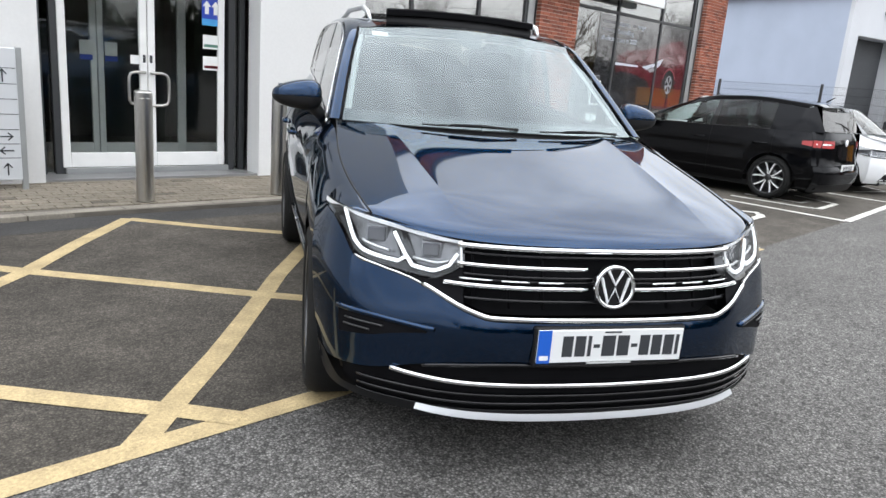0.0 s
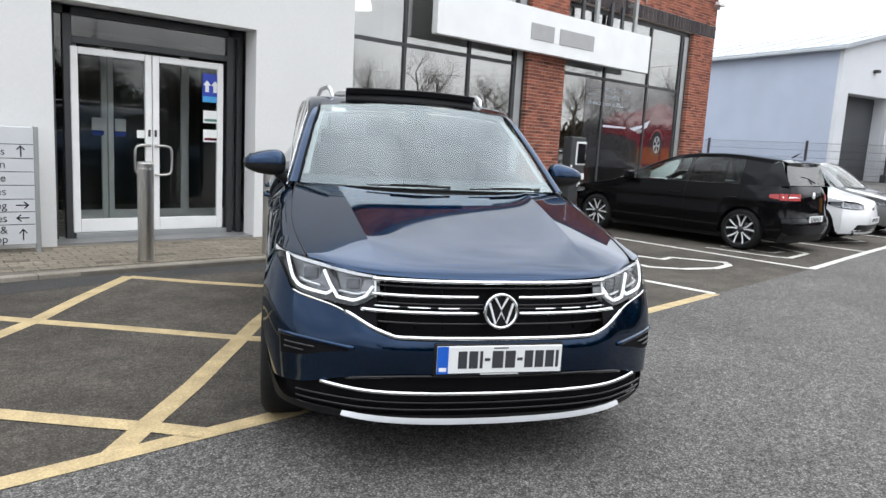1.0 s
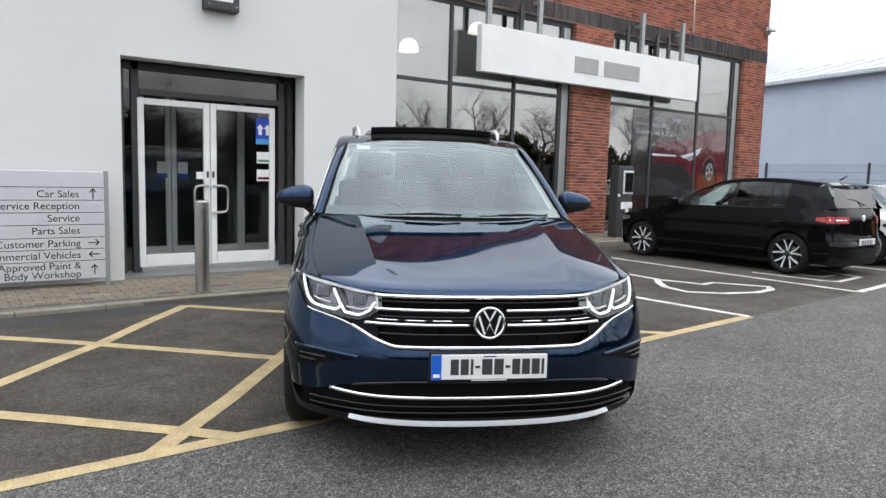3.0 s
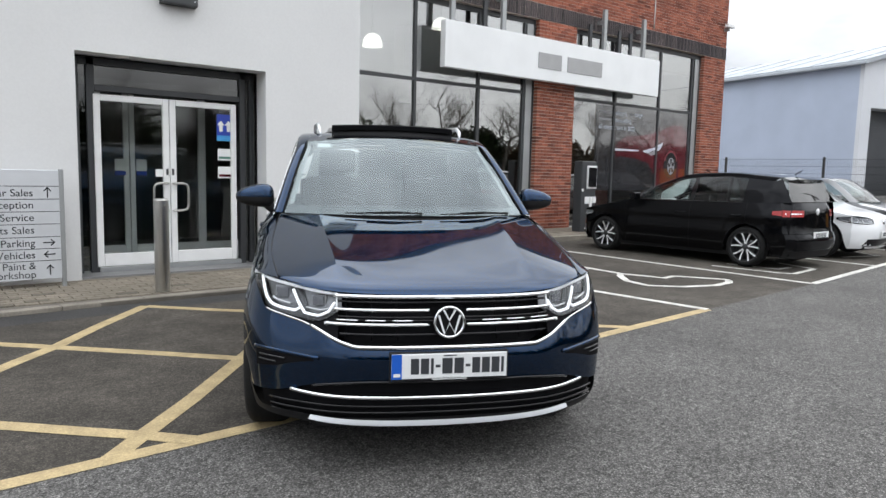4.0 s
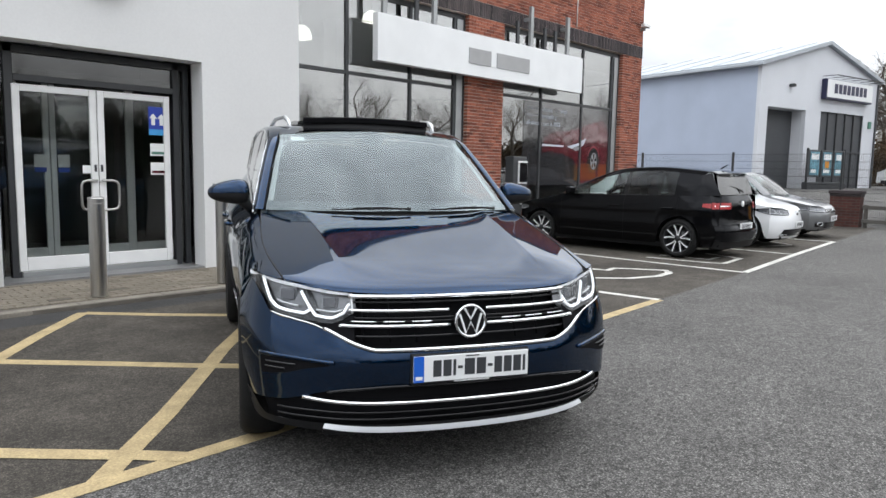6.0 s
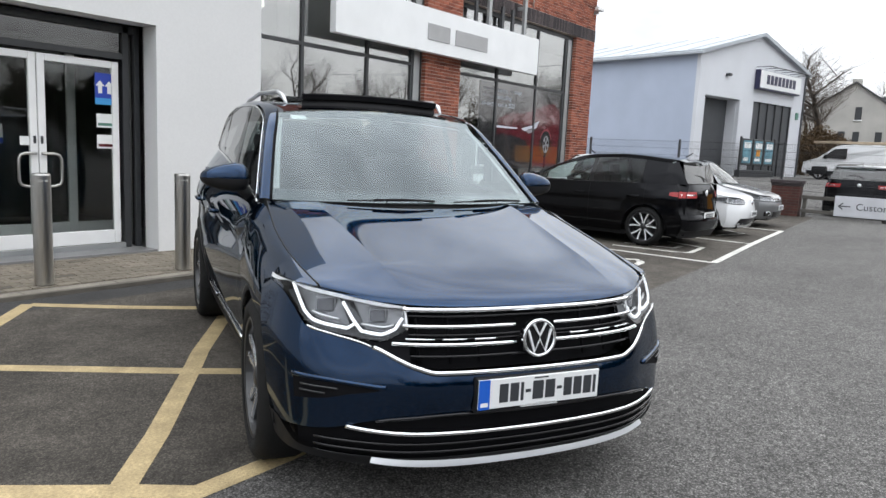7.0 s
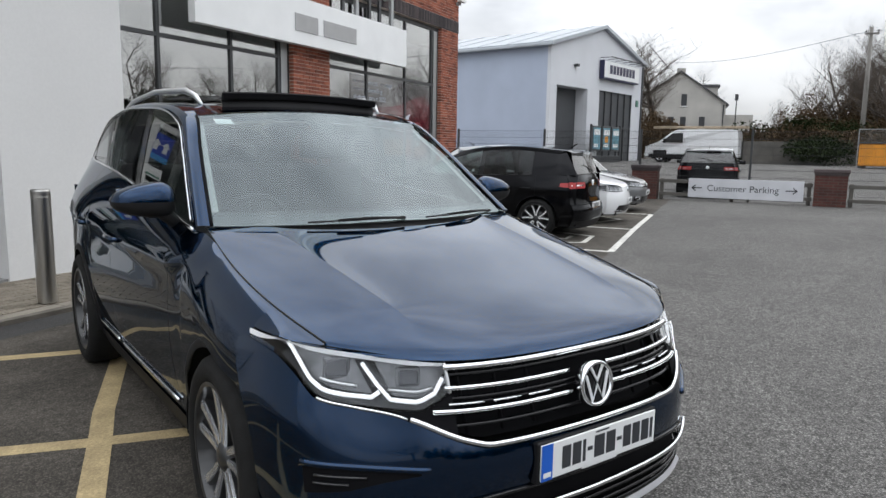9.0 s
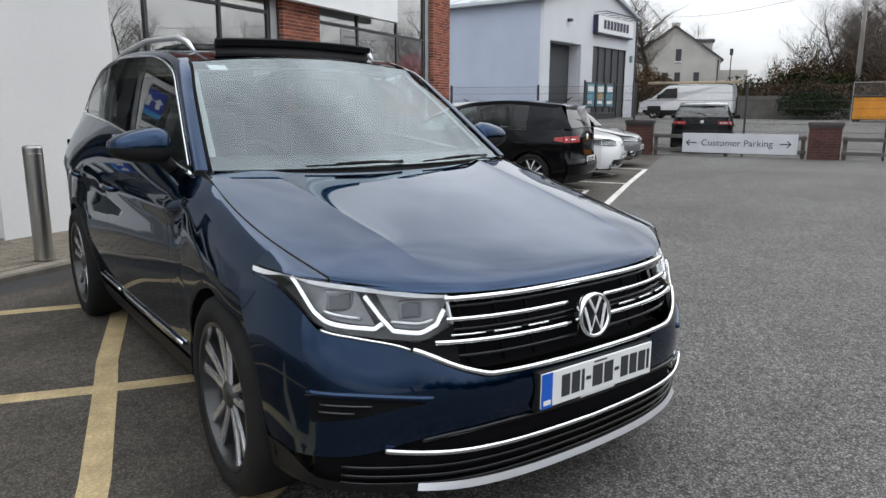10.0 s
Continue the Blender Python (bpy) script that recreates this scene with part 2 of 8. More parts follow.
def piece_material(name, c1, c2, source):
    """Bricks or blocks that each have a tone of their own, with grain and pitting."""
    m = bpy.data.materials.new(name)
    m.use_nodes = True
    nt = m.node_tree
    b = nt.nodes["Principled BSDF"]
    b.inputs["Roughness"].default_value = 0.88
    b.inputs["Specular IOR Level"].default_value = 0.25
    if source == "object":
        rnd = nt.nodes.new("ShaderNodeObjectInfo").outputs["Random"]
    else:
        rnd = nt.nodes.new("ShaderNodeNewGeometry").outputs["Random Per Island"]
    rp = nt.nodes.new("ShaderNodeValToRGB")
    rp.color_ramp.elements[0].color = (*[c * 0.62 for c in c2], 1)
    rp.color_ramp.elements[1].color = (*[c * 1.18 for c in c1], 1)
    for pos, c in ((0.12, c2), (0.45, [(a + d) / 2 for a, d in zip(c1, c2)]), (0.8, c1)):
        e = rp.color_ramp.elements.new(pos)
        e.color = (*c, 1)
    nt.links.new(rnd, rp.inputs["Fac"])
    geo = nt.nodes.new("ShaderNodeNewGeometry")
    last = rp.outputs["Color"]
    for sc, amount in ((1.3, 0.16), (45, 0.28)):
        nz = nt.nodes.new("ShaderNodeTexNoise")
        nz.inputs["Scale"].default_value = sc
        nz.inputs["Detail"].default_value = 6
        nt.links.new(geo.outputs["Position"], nz.inputs["Vector"])
        r = nt.nodes.new("ShaderNodeMapRange")
        r.inputs["From Min"].default_value, r.inputs["From Max"].default_value = 0.3, 0.7
        r.inputs["To Min"].default_value, r.inputs["To Max"].default_value = 1 - amount, 1 + amount
        nt.links.new(nz.outputs["Fac"], r.inputs["Value"])
        mul = nt.nodes.new("ShaderNodeVectorMath")
        mul.operation = "SCALE"
        nt.links.new(last, mul.inputs[0])
        nt.links.new(r.outputs["Result"], mul.inputs["Scale"])
        last = mul.outputs["Vector"]
        if sc > 10:
            bp = nt.nodes.new("ShaderNodeBump")
            bp.inputs["Strength"].default_value = 0.5
            bp.inputs["Distance"].default_value = 0.006
            nt.links.new(nz.outputs["Fac"], bp.inputs["Height"])
            nt.links.new(bp.outputs["Normal"], b.inputs["Normal"])
    nt.links.new(last, b.inputs["Base Color"])
    return m


M = {}
M["asphalt"] = asphalt_material("asphalt", (0.152, 0.147, 0.140), 0.16, 1.35)
M["asphalt_dark"] = asphalt_material("dark_asphalt", (0.088, 0.079, 0.067), 0.34, 0.9)
M["yellow"] = material("worn_yellow_paint", (0.42, 0.325, 0.175), 0.8, var=0.2, scale=7, fine=0.22, fine_scale=70, bump=0.5, bump_scale=120)
M["white_line"] = material("worn_white_paint", (0.55, 0.54, 0.50), 0.8, var=0.25, scale=6, fine=0.25, fine_scale=70, bump=0.5, bump_scale=120)
M["joint"] = material("sand_joint", (0.125, 0.112, 0.094), 0.95, var=0.2, scale=6)
M["kerb"] = material("concrete_kerb", (0.225, 0.203, 0.168), 0.9, var=0.22, scale=3, fine=0.15, fine_scale=60, bump=0.4)
M["tar"] = material("dark_tar_strip", (0.035, 0.034, 0.033), 0.85, var=0.25, scale=2, fine=0.3, fine_scale=80, bump=0.6)
M["render"] = material("white_render", (0.66, 0.66, 0.655), 0.9, var=0.035, scale=0.7, fine=0.02, fine_scale=40, bump=0.12, bump_scale=140)
M["brick"] = piece_material("red_brick_piece", (0.33, 0.118, 0.076), (0.185, 0.066, 0.047), "object")
M["brick_rest"] = piece_material("red_brick_joined", (0.33, 0.118, 0.076), (0.185, 0.066, 0.047), "island")
M["mortar"] = material("pinkish_mortar", (0.52, 0.44, 0.385), 0.95, var=0.15, scale=3, fine=0.1)
M["paver"] = piece_material("paving_block_piece", (0.190, 0.167, 0.133), (0.176, 0.154, 0.122), "object")
M["paver_rest"] = piece_material("paving_block_joined", (0.190, 0.167, 0.133), (0.176, 0.154, 0.122), "island")
M["soldier"] = piece_material("dark_soldier_brick", (0.085, 0.07, 0.07), (0.045, 0.040, 0.043), "object")
M["dark_frame"] = material("dark_grey_aluminium", (0.035, 0.037, 0.04), 0.45, var=0.1, scale=3)
M["white_frame"] = material("white_powder_coat", (0.78, 0.78, 0.77), 0.35, var=0.04, scale=5)
M["grey_frame"] = material("grey_aluminium", (0.33, 0.34, 0.34), 0.4, metal=0.4, var=0.08, scale=3)
M["steel"] = material("brushed_stainless_steel", (0.50, 0.49, 0.47), 0.28, metal=1.0, var=0.08, scale=5, fine=0.1, fine_scale=40, stretch=(1, 1, 0.08))
M["pane"] = glass("shop_window_glass", (0.72, 0.74, 0.73), 0.0, 3.1)
M["transom_pane"] = glass("dark_transom_glass", (0.35, 0.36, 0.36), 0.0, 1.7)
M["sign_dull"] = material("dull_white_board", (0.56, 0.57, 0.60), 0.5, var=0.08, scale=2)
M["letter_light"] = material("light_grey_letter", (0.36, 0.36, 0.36), 0.5, var=0.05)
M["badge_silver"] = material("bright_badge_silver", (0.80, 0.81, 0.82), 0.35, metal=0.25, var=0.03)
M["door_pane"] = glass("door_glass", (0.82, 0.84, 0.83), 0.0, 1.5)
M["sign_white"] = material("white_sign_panel", (0.80, 0.81, 0.81), 0.4, var=0.03, scale=2)
M["sign_grey"] = material("silver_grey_sign_panel", (0.55, 0.565, 0.585), 0.45, metal=0.10, var=0.04, scale=3)
M["letter_grey"] = material("grey_letter", (0.23, 0.23, 0.24), 0.5, var=0.05)
M["letter_dark"] = material("dark_letter", (0.03, 0.033, 0.038), 0.5, var=0.05)
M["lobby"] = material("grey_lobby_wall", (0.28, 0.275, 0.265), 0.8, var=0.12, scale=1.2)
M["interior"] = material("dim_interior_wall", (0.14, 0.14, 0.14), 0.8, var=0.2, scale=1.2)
M["interior_floor"] = material("grey_floor_tile", (0.20, 0.20, 0.20), 0.3, var=0.1, scale=2)
M["navy"] = material("navy_sign_paint", (0.018, 0.019, 0.060), 0.4, var=0.05)
M["lamp_grey"] = material("grey_lamp_reflector", (0.20, 0.205, 0.215), 0.3, metal=0.55, var=0.25, scale=25)
M["lamp_dark"] = material("dark_lamp_bezel", (0.05, 0.052, 0.056), 0.3, metal=0.3, var=0.2, scale=30)
M["lamp_bright"] = material("bright_lamp_strip", (0.80, 0.81, 0.83), 0.35, metal=0.0, var=0.1, scale=40)
M["lamp_ring"] = material("satin_lamp_ring", (0.30, 0.31, 0.33), 0.4, metal=0.5, var=0.1, scale=30)
M["lamp_eye"] = material("dark_projector_glass", (0.13, 0.135, 0.15), 0.08, spec=0.6, coat=0.6, var=0.1, scale=30)
M["blue"] = material("blue_sticker", (0.012, 0.045, 0.36), 0.35, var=0.05)
M["light_blue"] = material("light_blue_sticker", (0.05, 0.30, 0.62), 0.35, var=0.05)
M["paper"] = material("white_paper", (0.75, 0.76, 0.75), 0.6, var=0.04)
M["green_paper"] = material("green_paper", (0.08, 0.20, 0.15), 0.6, var=0.1)
# light put into the colours: gable in a lit tone, side wall shaded
M["cladding"] = material("blue_grey_cladding_shaded_tone", (0.40, 0.455, 0.56), 0.7, var=0.05, scale=0.6, fine=0.02)
M["cladding_lit"] = material("pale_wall_lit_tone", (0.62, 0.635, 0.665), 0.8, var=0.05, scale=0.5, fine=0.03)
M["roof_sheet"] = material("pale_metal_roof_sheet", (0.38, 0.41, 0.44), 0.5, metal=0.2, var=0.08, scale=1.0)
M["shutter"] = material("grey_roller_shutter", (0.065, 0.068, 0.074), 0.6, var=0.12, scale=1)
M["black"] = material("black_plastic", (0.010, 0.010, 0.011), 0.55, var=0.15, scale=12, spec=0.22)
M["grille_black"] = material("matt_black_grille_plastic", (0.006, 0.006, 0.007), 0.7, var=0.15, scale=12, spec=0.06)
M["gloss_black"] = material("gloss_black_plastic", (0.006, 0.006, 0.007), 0.12, var=0.1, spec=0.4)
M["rubber"] = material("tyre_rubber", (0.010, 0.010, 0.010), 0.85, spec=0.25, var=0.2, scale=20, bump=0.2, bump_scale=120)
M["chrome"] = material("chrome", (0.80, 0.81, 0.82), 0.06, metal=1.0, var=0.03)
M["silver"] = material("satin_silver_trim", (0.62, 0.63, 0.64), 0.3, metal=0.85, var=0.04)
M["skid"] = material("silver_painted_plastic", (0.52, 0.53, 0.55), 0.4, metal=0.3, coat=0.3, var=0.04)
M["alloy"] = material("machined_alloy", (0.54, 0.55, 0.57), 0.24, metal=0.75, var=0.12, scale=10)
M["alloy_bright"] = material("bright_silver_alloy", (0.80, 0.81, 0.82), 0.32, metal=0.35, var=0.05, scale=10)
M["alloy_dark"] = material("dark_painted_alloy", (0.03, 0.031, 0.033), 0.3, metal=0.3, coat=0.4, var=0.1)
M["paint_blue"] = car_paint("dark_blue_metallic_paint", (0.0002, 0.0045, 0.015), (0.0003, 0.0195, 0.060), 1.42, 0.90, 0.16)
M["paint_black"] = car_paint("black_car_paint", (0.004, 0.004, 0.005), (0.007, 0.007, 0.008), 1.26)
M["paint_white"] = material("white_car_paint", (0.74, 0.75, 0.76), 0.3, coat=0.8, var=0.03)
M["paint_grey"] = material("grey_metallic_car_paint", (0.20, 0.205, 0.21), 0.3, metal=0.6, coat=0.9, var=0.04, spec=0.1)
M["car_glass"] = glass("car_glass", (0.66, 0.74, 0.72), 0.0, 1.5)
M["rear_glass"] = glass("dark_rear_glass", (0.15, 0.16, 0.16), 0.0, 1.8)
M["screen_glass"] = glass("windscreen_glass", (0.66, 0.73, 0.72), 0.0, 2.1, (0.86, 0.96, 1.0))
M["frit"] = material("dark_printed_glass", (0.018, 0.022, 0.028), 0.06, spec=0.5, var=0.1, scale=6)
M["dark_glass"] = glass("privacy_glass", (0.28, 0.30, 0.30), 0.0, 1.42)
M["lens"] = glass("clear_lamp_lens", (0.95, 0.96, 0.97), 0.0, 1.33)
M["red_lens"] = material("red_lamp_lens", (0.34, 0.008, 0.010), 0.35, coat=0.15, var=0.15, scale=20)
M["trim_light"] = material("light_grey_cabin_trim", (0.42, 0.43, 0.43), 0.85, var=0.06, scale=6)
M["trim_dark"] = material("dark_cabin_fabric", (0.025, 0.025, 0.027), 0.85, var=0.2, scale=8)
M["dash"] = material("dark_dashboard", (0.02, 0.02, 0.021), 0.6, var=0.15, scale=8)
M["timber"] = material("weathered_timber", (0.30, 0.24, 0.17), 0.85, var=0.25, scale=4, fine=0.2, stretch=(1, 1, 0.1))
M["grey_wood"] = material("greyed_wood", (0.20, 0.19, 0.175), 0.9, var=0.2, scale=3, fine=0.2, stretch=(1, 1, 0.1))
M["poster_teal"] = material("teal_poster_print", (0.10, 0.24, 0.30), 0.5, var=0.5, scale=3.5)
M["brick_far"] = brick_material("weathered_red_brick", (0.085, 0.028, 0.021), (0.050, 0.017, 0.014), (0.070, 0.050, 0.042))
M["bark"] = material("grey_brown_bark", (0.085, 0.070, 0.058), 0.95, var=0.3, scale=2, fine=0.2, fine_scale=20)
M["hedge"] = material("dark_evergreen_leaf", (0.022, 0.032, 0.013), 0.95, spec=0.05, var=0.4, scale=0.7, fine=0.3, fine_scale=6)
M["scrub"] = material("brown_winter_scrub", (0.092, 0.064, 0.038), 0.95, spec=0.05, var=0.35, scale=0.8, fine=0.3, fine_scale=6)
M["house_wall"] = material("weathered_house_render", (0.42, 0.405, 0.375), 0.9, var=0.14, scale=0.5, fine=0.06)
M["slate"] = material("slate_roof", (0.075, 0.075, 0.08), 0.8, var=0.2, scale=1.5, fine=0.15)
M["orange"] = material("orange_painted_steel", (0.62, 0.25, 0.02), 0.5, var=0.15, scale=1.5)
M["boundary"] = material("grey_block_wall", (0.105, 0.099, 0.089), 0.95, var=0.25, scale=1.5, fine=0.12)
M["poster"] = material("dark_poster_film", (0.030, 0.030, 0.033), 0.12, var=0.2, scale=1.0, coat=1.0, coat_ior=2.0)
M["poster_red"] = material("red_poster_ink", (0.105, 0.014, 0.022), 0.12, var=0.35, scale=1.6, coat=1.0, coat_ior=1.8)
M["poster_red_dark"] = material("dark_red_poster_ink", (0.14, 0.008, 0.015), 0.5, var=0.25, scale=2.0)
M["poster_white"] = material("white_poster_ink", (0.50, 0.54, 0.60), 0.5, var=0.1)
M["plate_white"] = material("white_number_plate", (0.72, 0.73, 0.73), 0.3, var=0.02)
M["plate_blue"] = material("blue_number_plate_band", (0.01, 0.10, 0.50), 0.3, var=0.03)

lit = bpy.data.materials.new("running_light")
lit.use_nodes = True
lit_b = lit.node_tree.nodes["Principled BSDF"]
lit_b.inputs["Base Color"].default_value = (0.9, 0.92, 0.95, 1)
lit_b.inputs["Emission Color"].default_value = (0.95, 0.98, 1.0, 1)
lit_b.inputs["Emission Strength"].default_value = 0.75
M["drl"] = lit
lamp_on = bpy.data.materials.new("lit_lamp_dome")
lamp_on.use_nodes = True
lamp_b = lamp_on.node_tree.nodes["Principled BSDF"]
lamp_b.inputs["Base Color"].default_value = (0.9, 0.9, 0.88, 1)
lamp_b.inputs["Emission Color"].default_value = (1.0, 0.96, 0.88, 1)
lamp_b.inputs["Emission Strength"].default_value = 2.4
M["lamp_on"] = lamp_on

# ---- builders ----


def mesh_data(name, verts, faces, mat, smooth=False):
    me = bpy.data.meshes.new(name)
    me.from_pydata([tuple(v) for v in verts], [], [tuple(f) for f in faces])
    me.materials.append(mat)
    if smooth:
        me.polygons.foreach_set("use_smooth", [True] * len(me.polygons))
    me.update()
    return me


def part(name, bm, mat, parent=None, label="", smooth=False, at=None):
    """Links a bmesh as one mesh object under a thing or a part."""
    me = bpy.data.meshes.new(name)
    bm.normal_update()
    bm.to_mesh(me)
    bm.free()
    me.materials.append(mat)
    if smooth:
        me.polygons.foreach_set("use_smooth", [True] * len(me.polygons))
    ob = new(name, me)
    if parent is not None:
        ob.parent = parent
    if at is not None:
        ob.matrix_basis = at
    if label:
        ob["label"] = label
    return ob


def raw(name, verts, faces, mat, parent=None, label="", smooth=False, at=None):
    ob = new(name, mesh_data(name, verts, faces, mat, smooth))
    if parent is not None:
        ob.parent = parent
    if at is not None:
        ob.matrix_basis = at
    if label:
        ob["label"] = label
    return ob


def face_out(ob, centre):
    """Turns the faces of a car skin away from the middle of the car, wall by wall."""
    me, c = ob.data, Vector(centre)
    if sum((p.center - c).normalized().dot(p.normal) * p.area for p in me.polygons) < 0:
        me.flip_normals()
    return ob


def thing(name, m, label, category, group="", kind=""):
    ob = new(name)
    ob.matrix_basis = m
    return tagged(ob, label, category, group, kind)


def block(x0, x1, y0, y1, z0, z1, bevel=0.0, seg=1):
    bm = bmesh.new()
    vs = [bm.verts.new((x, y, z)) for z in (z0, z1) for y in (y0, y1) for x in (x0, x1)]
    for f in ((0, 2, 3, 1), (4, 5, 7, 6), (0, 1, 5, 4), (2, 6, 7, 3), (0, 4, 6, 2), (1, 3, 7, 5)):
        bm.faces.new([vs[i] for i in f])
    if bevel > 0:
        bmesh.ops.bevel(bm, geom=list(bm.edges), offset=bevel, segments=seg, affect="EDGES", profile=0.7)
    return bm


def blocks(boxes):
    """Several boxes in one mesh: rows of x0, x1, y0, y1, z0, z1."""
    vs, fs = [], []
    for x0, x1, y0, y1, z0, z1 in boxes:
        n = len(vs)
        vs += [(x, y, z) for z in (z0, z1) for y in (y0, y1) for x in (x0, x1)]
        fs += [tuple(n + i for i in f) for f in ((0, 2, 3, 1), (4, 5, 7, 6), (0, 1, 5, 4), (2, 6, 7, 3), (0, 4, 6, 2), (1, 3, 7, 5))]
    return vs, fs


def lathe(profile, n=32, axis="z"):
    """Turns (radius, height) pairs about an axis."""
    vs, fs = [], []
    k = len(profile)
    for i in range(n):
        a = 2 * math.pi * i / n
        for r, h in profile:
            c, s = r * math.cos(a), r * math.sin(a)
            vs.append((c, s, h) if axis == "z" else (h, c, s))
    for i in range(n):
        j = (i + 1) % n
        for q in range(k - 1):
            f = (i * k + q, j * k + q, j * k + q + 1, i * k + q + 1)
            fs.append(f if axis == "z" else f)
    return vs, fs


def tube(points, radius, n=8, cap=True):
    """A round bar along a line of points; radius is a number or one for each point."""
    pts = [Vector(p) for p in points]
    rad = radius if isinstance(radius, (list, tuple)) else [radius] * len(pts)
    vs, fs = [], []
    side = None
    for i, p in enumerate(pts):
        d = (pts[min(i + 1, len(pts) - 1)] - pts[max(i - 1, 0)]).normalized()
        if side is None:
            side = d.orthogonal().normalized()
        side = (side - d * side.dot(d)).normalized()
        up = d.cross(side)
        for q in range(n):
            a = 2 * math.pi * q / n
            vs.append(p + (side * math.cos(a) + up * math.sin(a)) * rad[i])
    for i in range(len(pts) - 1):
        for q in range(n):
            r = (q + 1) % n
            fs.append((i * n + q, i * n + r, (i + 1) * n + r, (i + 1) * n + q))
    if cap:
        fs.append(tuple(range(n - 1, -1, -1)))
        fs.append(tuple((len(pts) - 1) * n + q for q in range(n)))
    return vs, fs


def ribbon(points, width, height, out):
    """A bar of rectangular section along a line: width is up and down, height stands out along the way out(i)."""
    vs, fs = [], []
    n = len(points)
    for i, p in enumerate(points):
        p = Vector(p)
        o = Vector(out(i)).normalized()
        d = (Vector(points[min(i + 1, n - 1)]) - Vector(points[max(i - 1, 0)])).normalized()
        u = d.cross(o).normalized()
        k = height
        vs += [p - u * width / 2, p - u * width * 0.36 + o * k, p + u * width * 0.36 + o * k, p + u * width / 2]
    for i in range(n - 1):
        for q in range(4):
            r = (q + 1) % 4
            fs.append((i * 4 + q, i * 4 + r, (i + 1) * 4 + r, (i + 1) * 4 + q))
    fs += [(3, 2, 1, 0), tuple((n - 1) * 4 + q for q in range(4))]
    return vs, fs


def strip(points, width):
    """A flat painted line on the ground along points of the plan."""
    vs, fs = [], []
    n = len(points)
    for i, p in enumerate(points):
        p = Vector((p[0], p[1]))
        d = (Vector(points[min(i + 1, n - 1)][:2]) - Vector(points[max(i - 1, 0)][:2])).normalized()
        s = Vector((-d.y, d.x)) * width / 2
        vs += [(p.x + s.x, p.y + s.y, 0), (p.x - s.x, p.y - s.y, 0)]
    for i in range(n - 1):
        fs.append((2 * i, 2 * i + 1, 2 * i + 3, 2 * i + 2))
    return vs, fs


def letters(name, text, size, mat, parent, m, depth=0.002, align="LEFT", label=""):
    """Raised letters in the built-in font, turned into a mesh."""
    cu = bpy.data.curves.new(name, "FONT")
    cu.body, cu.size, cu.extrude, cu.align_x = text, size, depth, align
    tmp = bpy.data.objects.new(name, cu)
    me = bpy.data.meshes.new_from_object(tmp)
    bpy.data.objects.remove(tmp)
    bpy.data.curves.remove(cu)
    me.materials.clear()
    me.materials.append(mat)
    ob = new(name, me)
    ob.parent = parent
    ob.matrix_basis = m
    if label:
        ob["label"] = label
    return ob


def curve(xs, ys):
    """A smooth line through points (monotone cubic), to be asked at any place."""
    xs, ys = np.array(xs, float), np.array(ys, float)
    h = np.diff(xs)
    d = np.diff(ys) / h
    t = np.zeros(len(xs))
    t[0], t[-1] = d[0], d[-1]
    for i in range(1, len(xs) - 1):
        if d[i - 1] * d[i] > 0:
            w1, w2 = 2 * h[i] + h[i - 1], h[i] + 2 * h[i - 1]
            t[i] = (w1 + w2) / (w1 / d[i - 1] + w2 / d[i])

    def at(x):
        x = min(max(x, xs[0]), xs[-1])
        i = min(int(np.searchsorted(xs, x, side="right")) - 1, len(xs) - 2)
        i = max(i, 0)
        s = (x - xs[i]) / h[i]
        return float((2 * s**3 - 3 * s**2 + 1) * ys[i] + (s**3 - 2 * s**2 + s) * h[i] * t[i] + (-2 * s**3 + 3 * s**2) * ys[i + 1] + (s**3 - s**2) * h[i] * t[i + 1])

    return at


def fair(xs, ys):
    """A line through points with even curvature (natural cubic), to be asked at any place; for painted skins."""
    xs, ys = np.array(xs, float), np.array(ys, float)
    n, h = len(xs), np.diff(xs)
    A, r = np.eye(n), np.zeros(n)
    for i in range(1, n - 1):
        A[i, i - 1:i + 2] = h[i - 1], 2 * (h[i - 1] + h[i]), h[i]
        r[i] = 6 * ((ys[i + 1] - ys[i]) / h[i] - (ys[i] - ys[i - 1]) / h[i - 1])
    m = np.linalg.solve(A, r)

    def at(x):
        x = min(max(x, xs[0]), xs[-1])
        i = min(max(int(np.searchsorted(xs, x, side="right")) - 1, 0), n - 2)
        a, b = (xs[i + 1] - x) / h[i], (x - xs[i]) / h[i]
        return float(a * ys[i] + b * ys[i + 1] + ((a**3 - a) * m[i] + (b**3 - b) * m[i + 1]) * h[i]**2 / 6)

    return at


def ease(t):
    t = min(1.0, max(0.0, t))
    return t * t * (3 - 2 * t)


def sheet(fn, us, vs_, mirror=False):
    """A grid of faces over u and v; fn gives the place. Returns verts, faces."""
    verts = [fn(u, v) for v in vs_ for u in us]
    n = len(us)
    faces = [(j * n + i, j * n + i + 1, (j + 1) * n + i + 1, (j + 1) * n + i) for j in range(len(vs_) - 1) for i in range(n - 1)]
    return verts, faces


def lin(a, b, n):
    return [a + (b - a) * i / (n - 1) for i in range(n)]

# ---- ground and markings ----
rise = curve([-200, 24, 30, 37, 60, 400], [0, 0, 0.28, 0.68, 0.75, 0.8])
gx = [-220, -60, -20, 0, 10, 20, 24, 26, 28, 30, 33, 36, 40, 45, 50, 60, 70, 100, 160, 400]
gy = [-300, -100, -40, -10, 0, 10, 20, 40, 100, 300]
v, f = sheet(lambda a, b: (a, b, rise(a)), gx, gy)
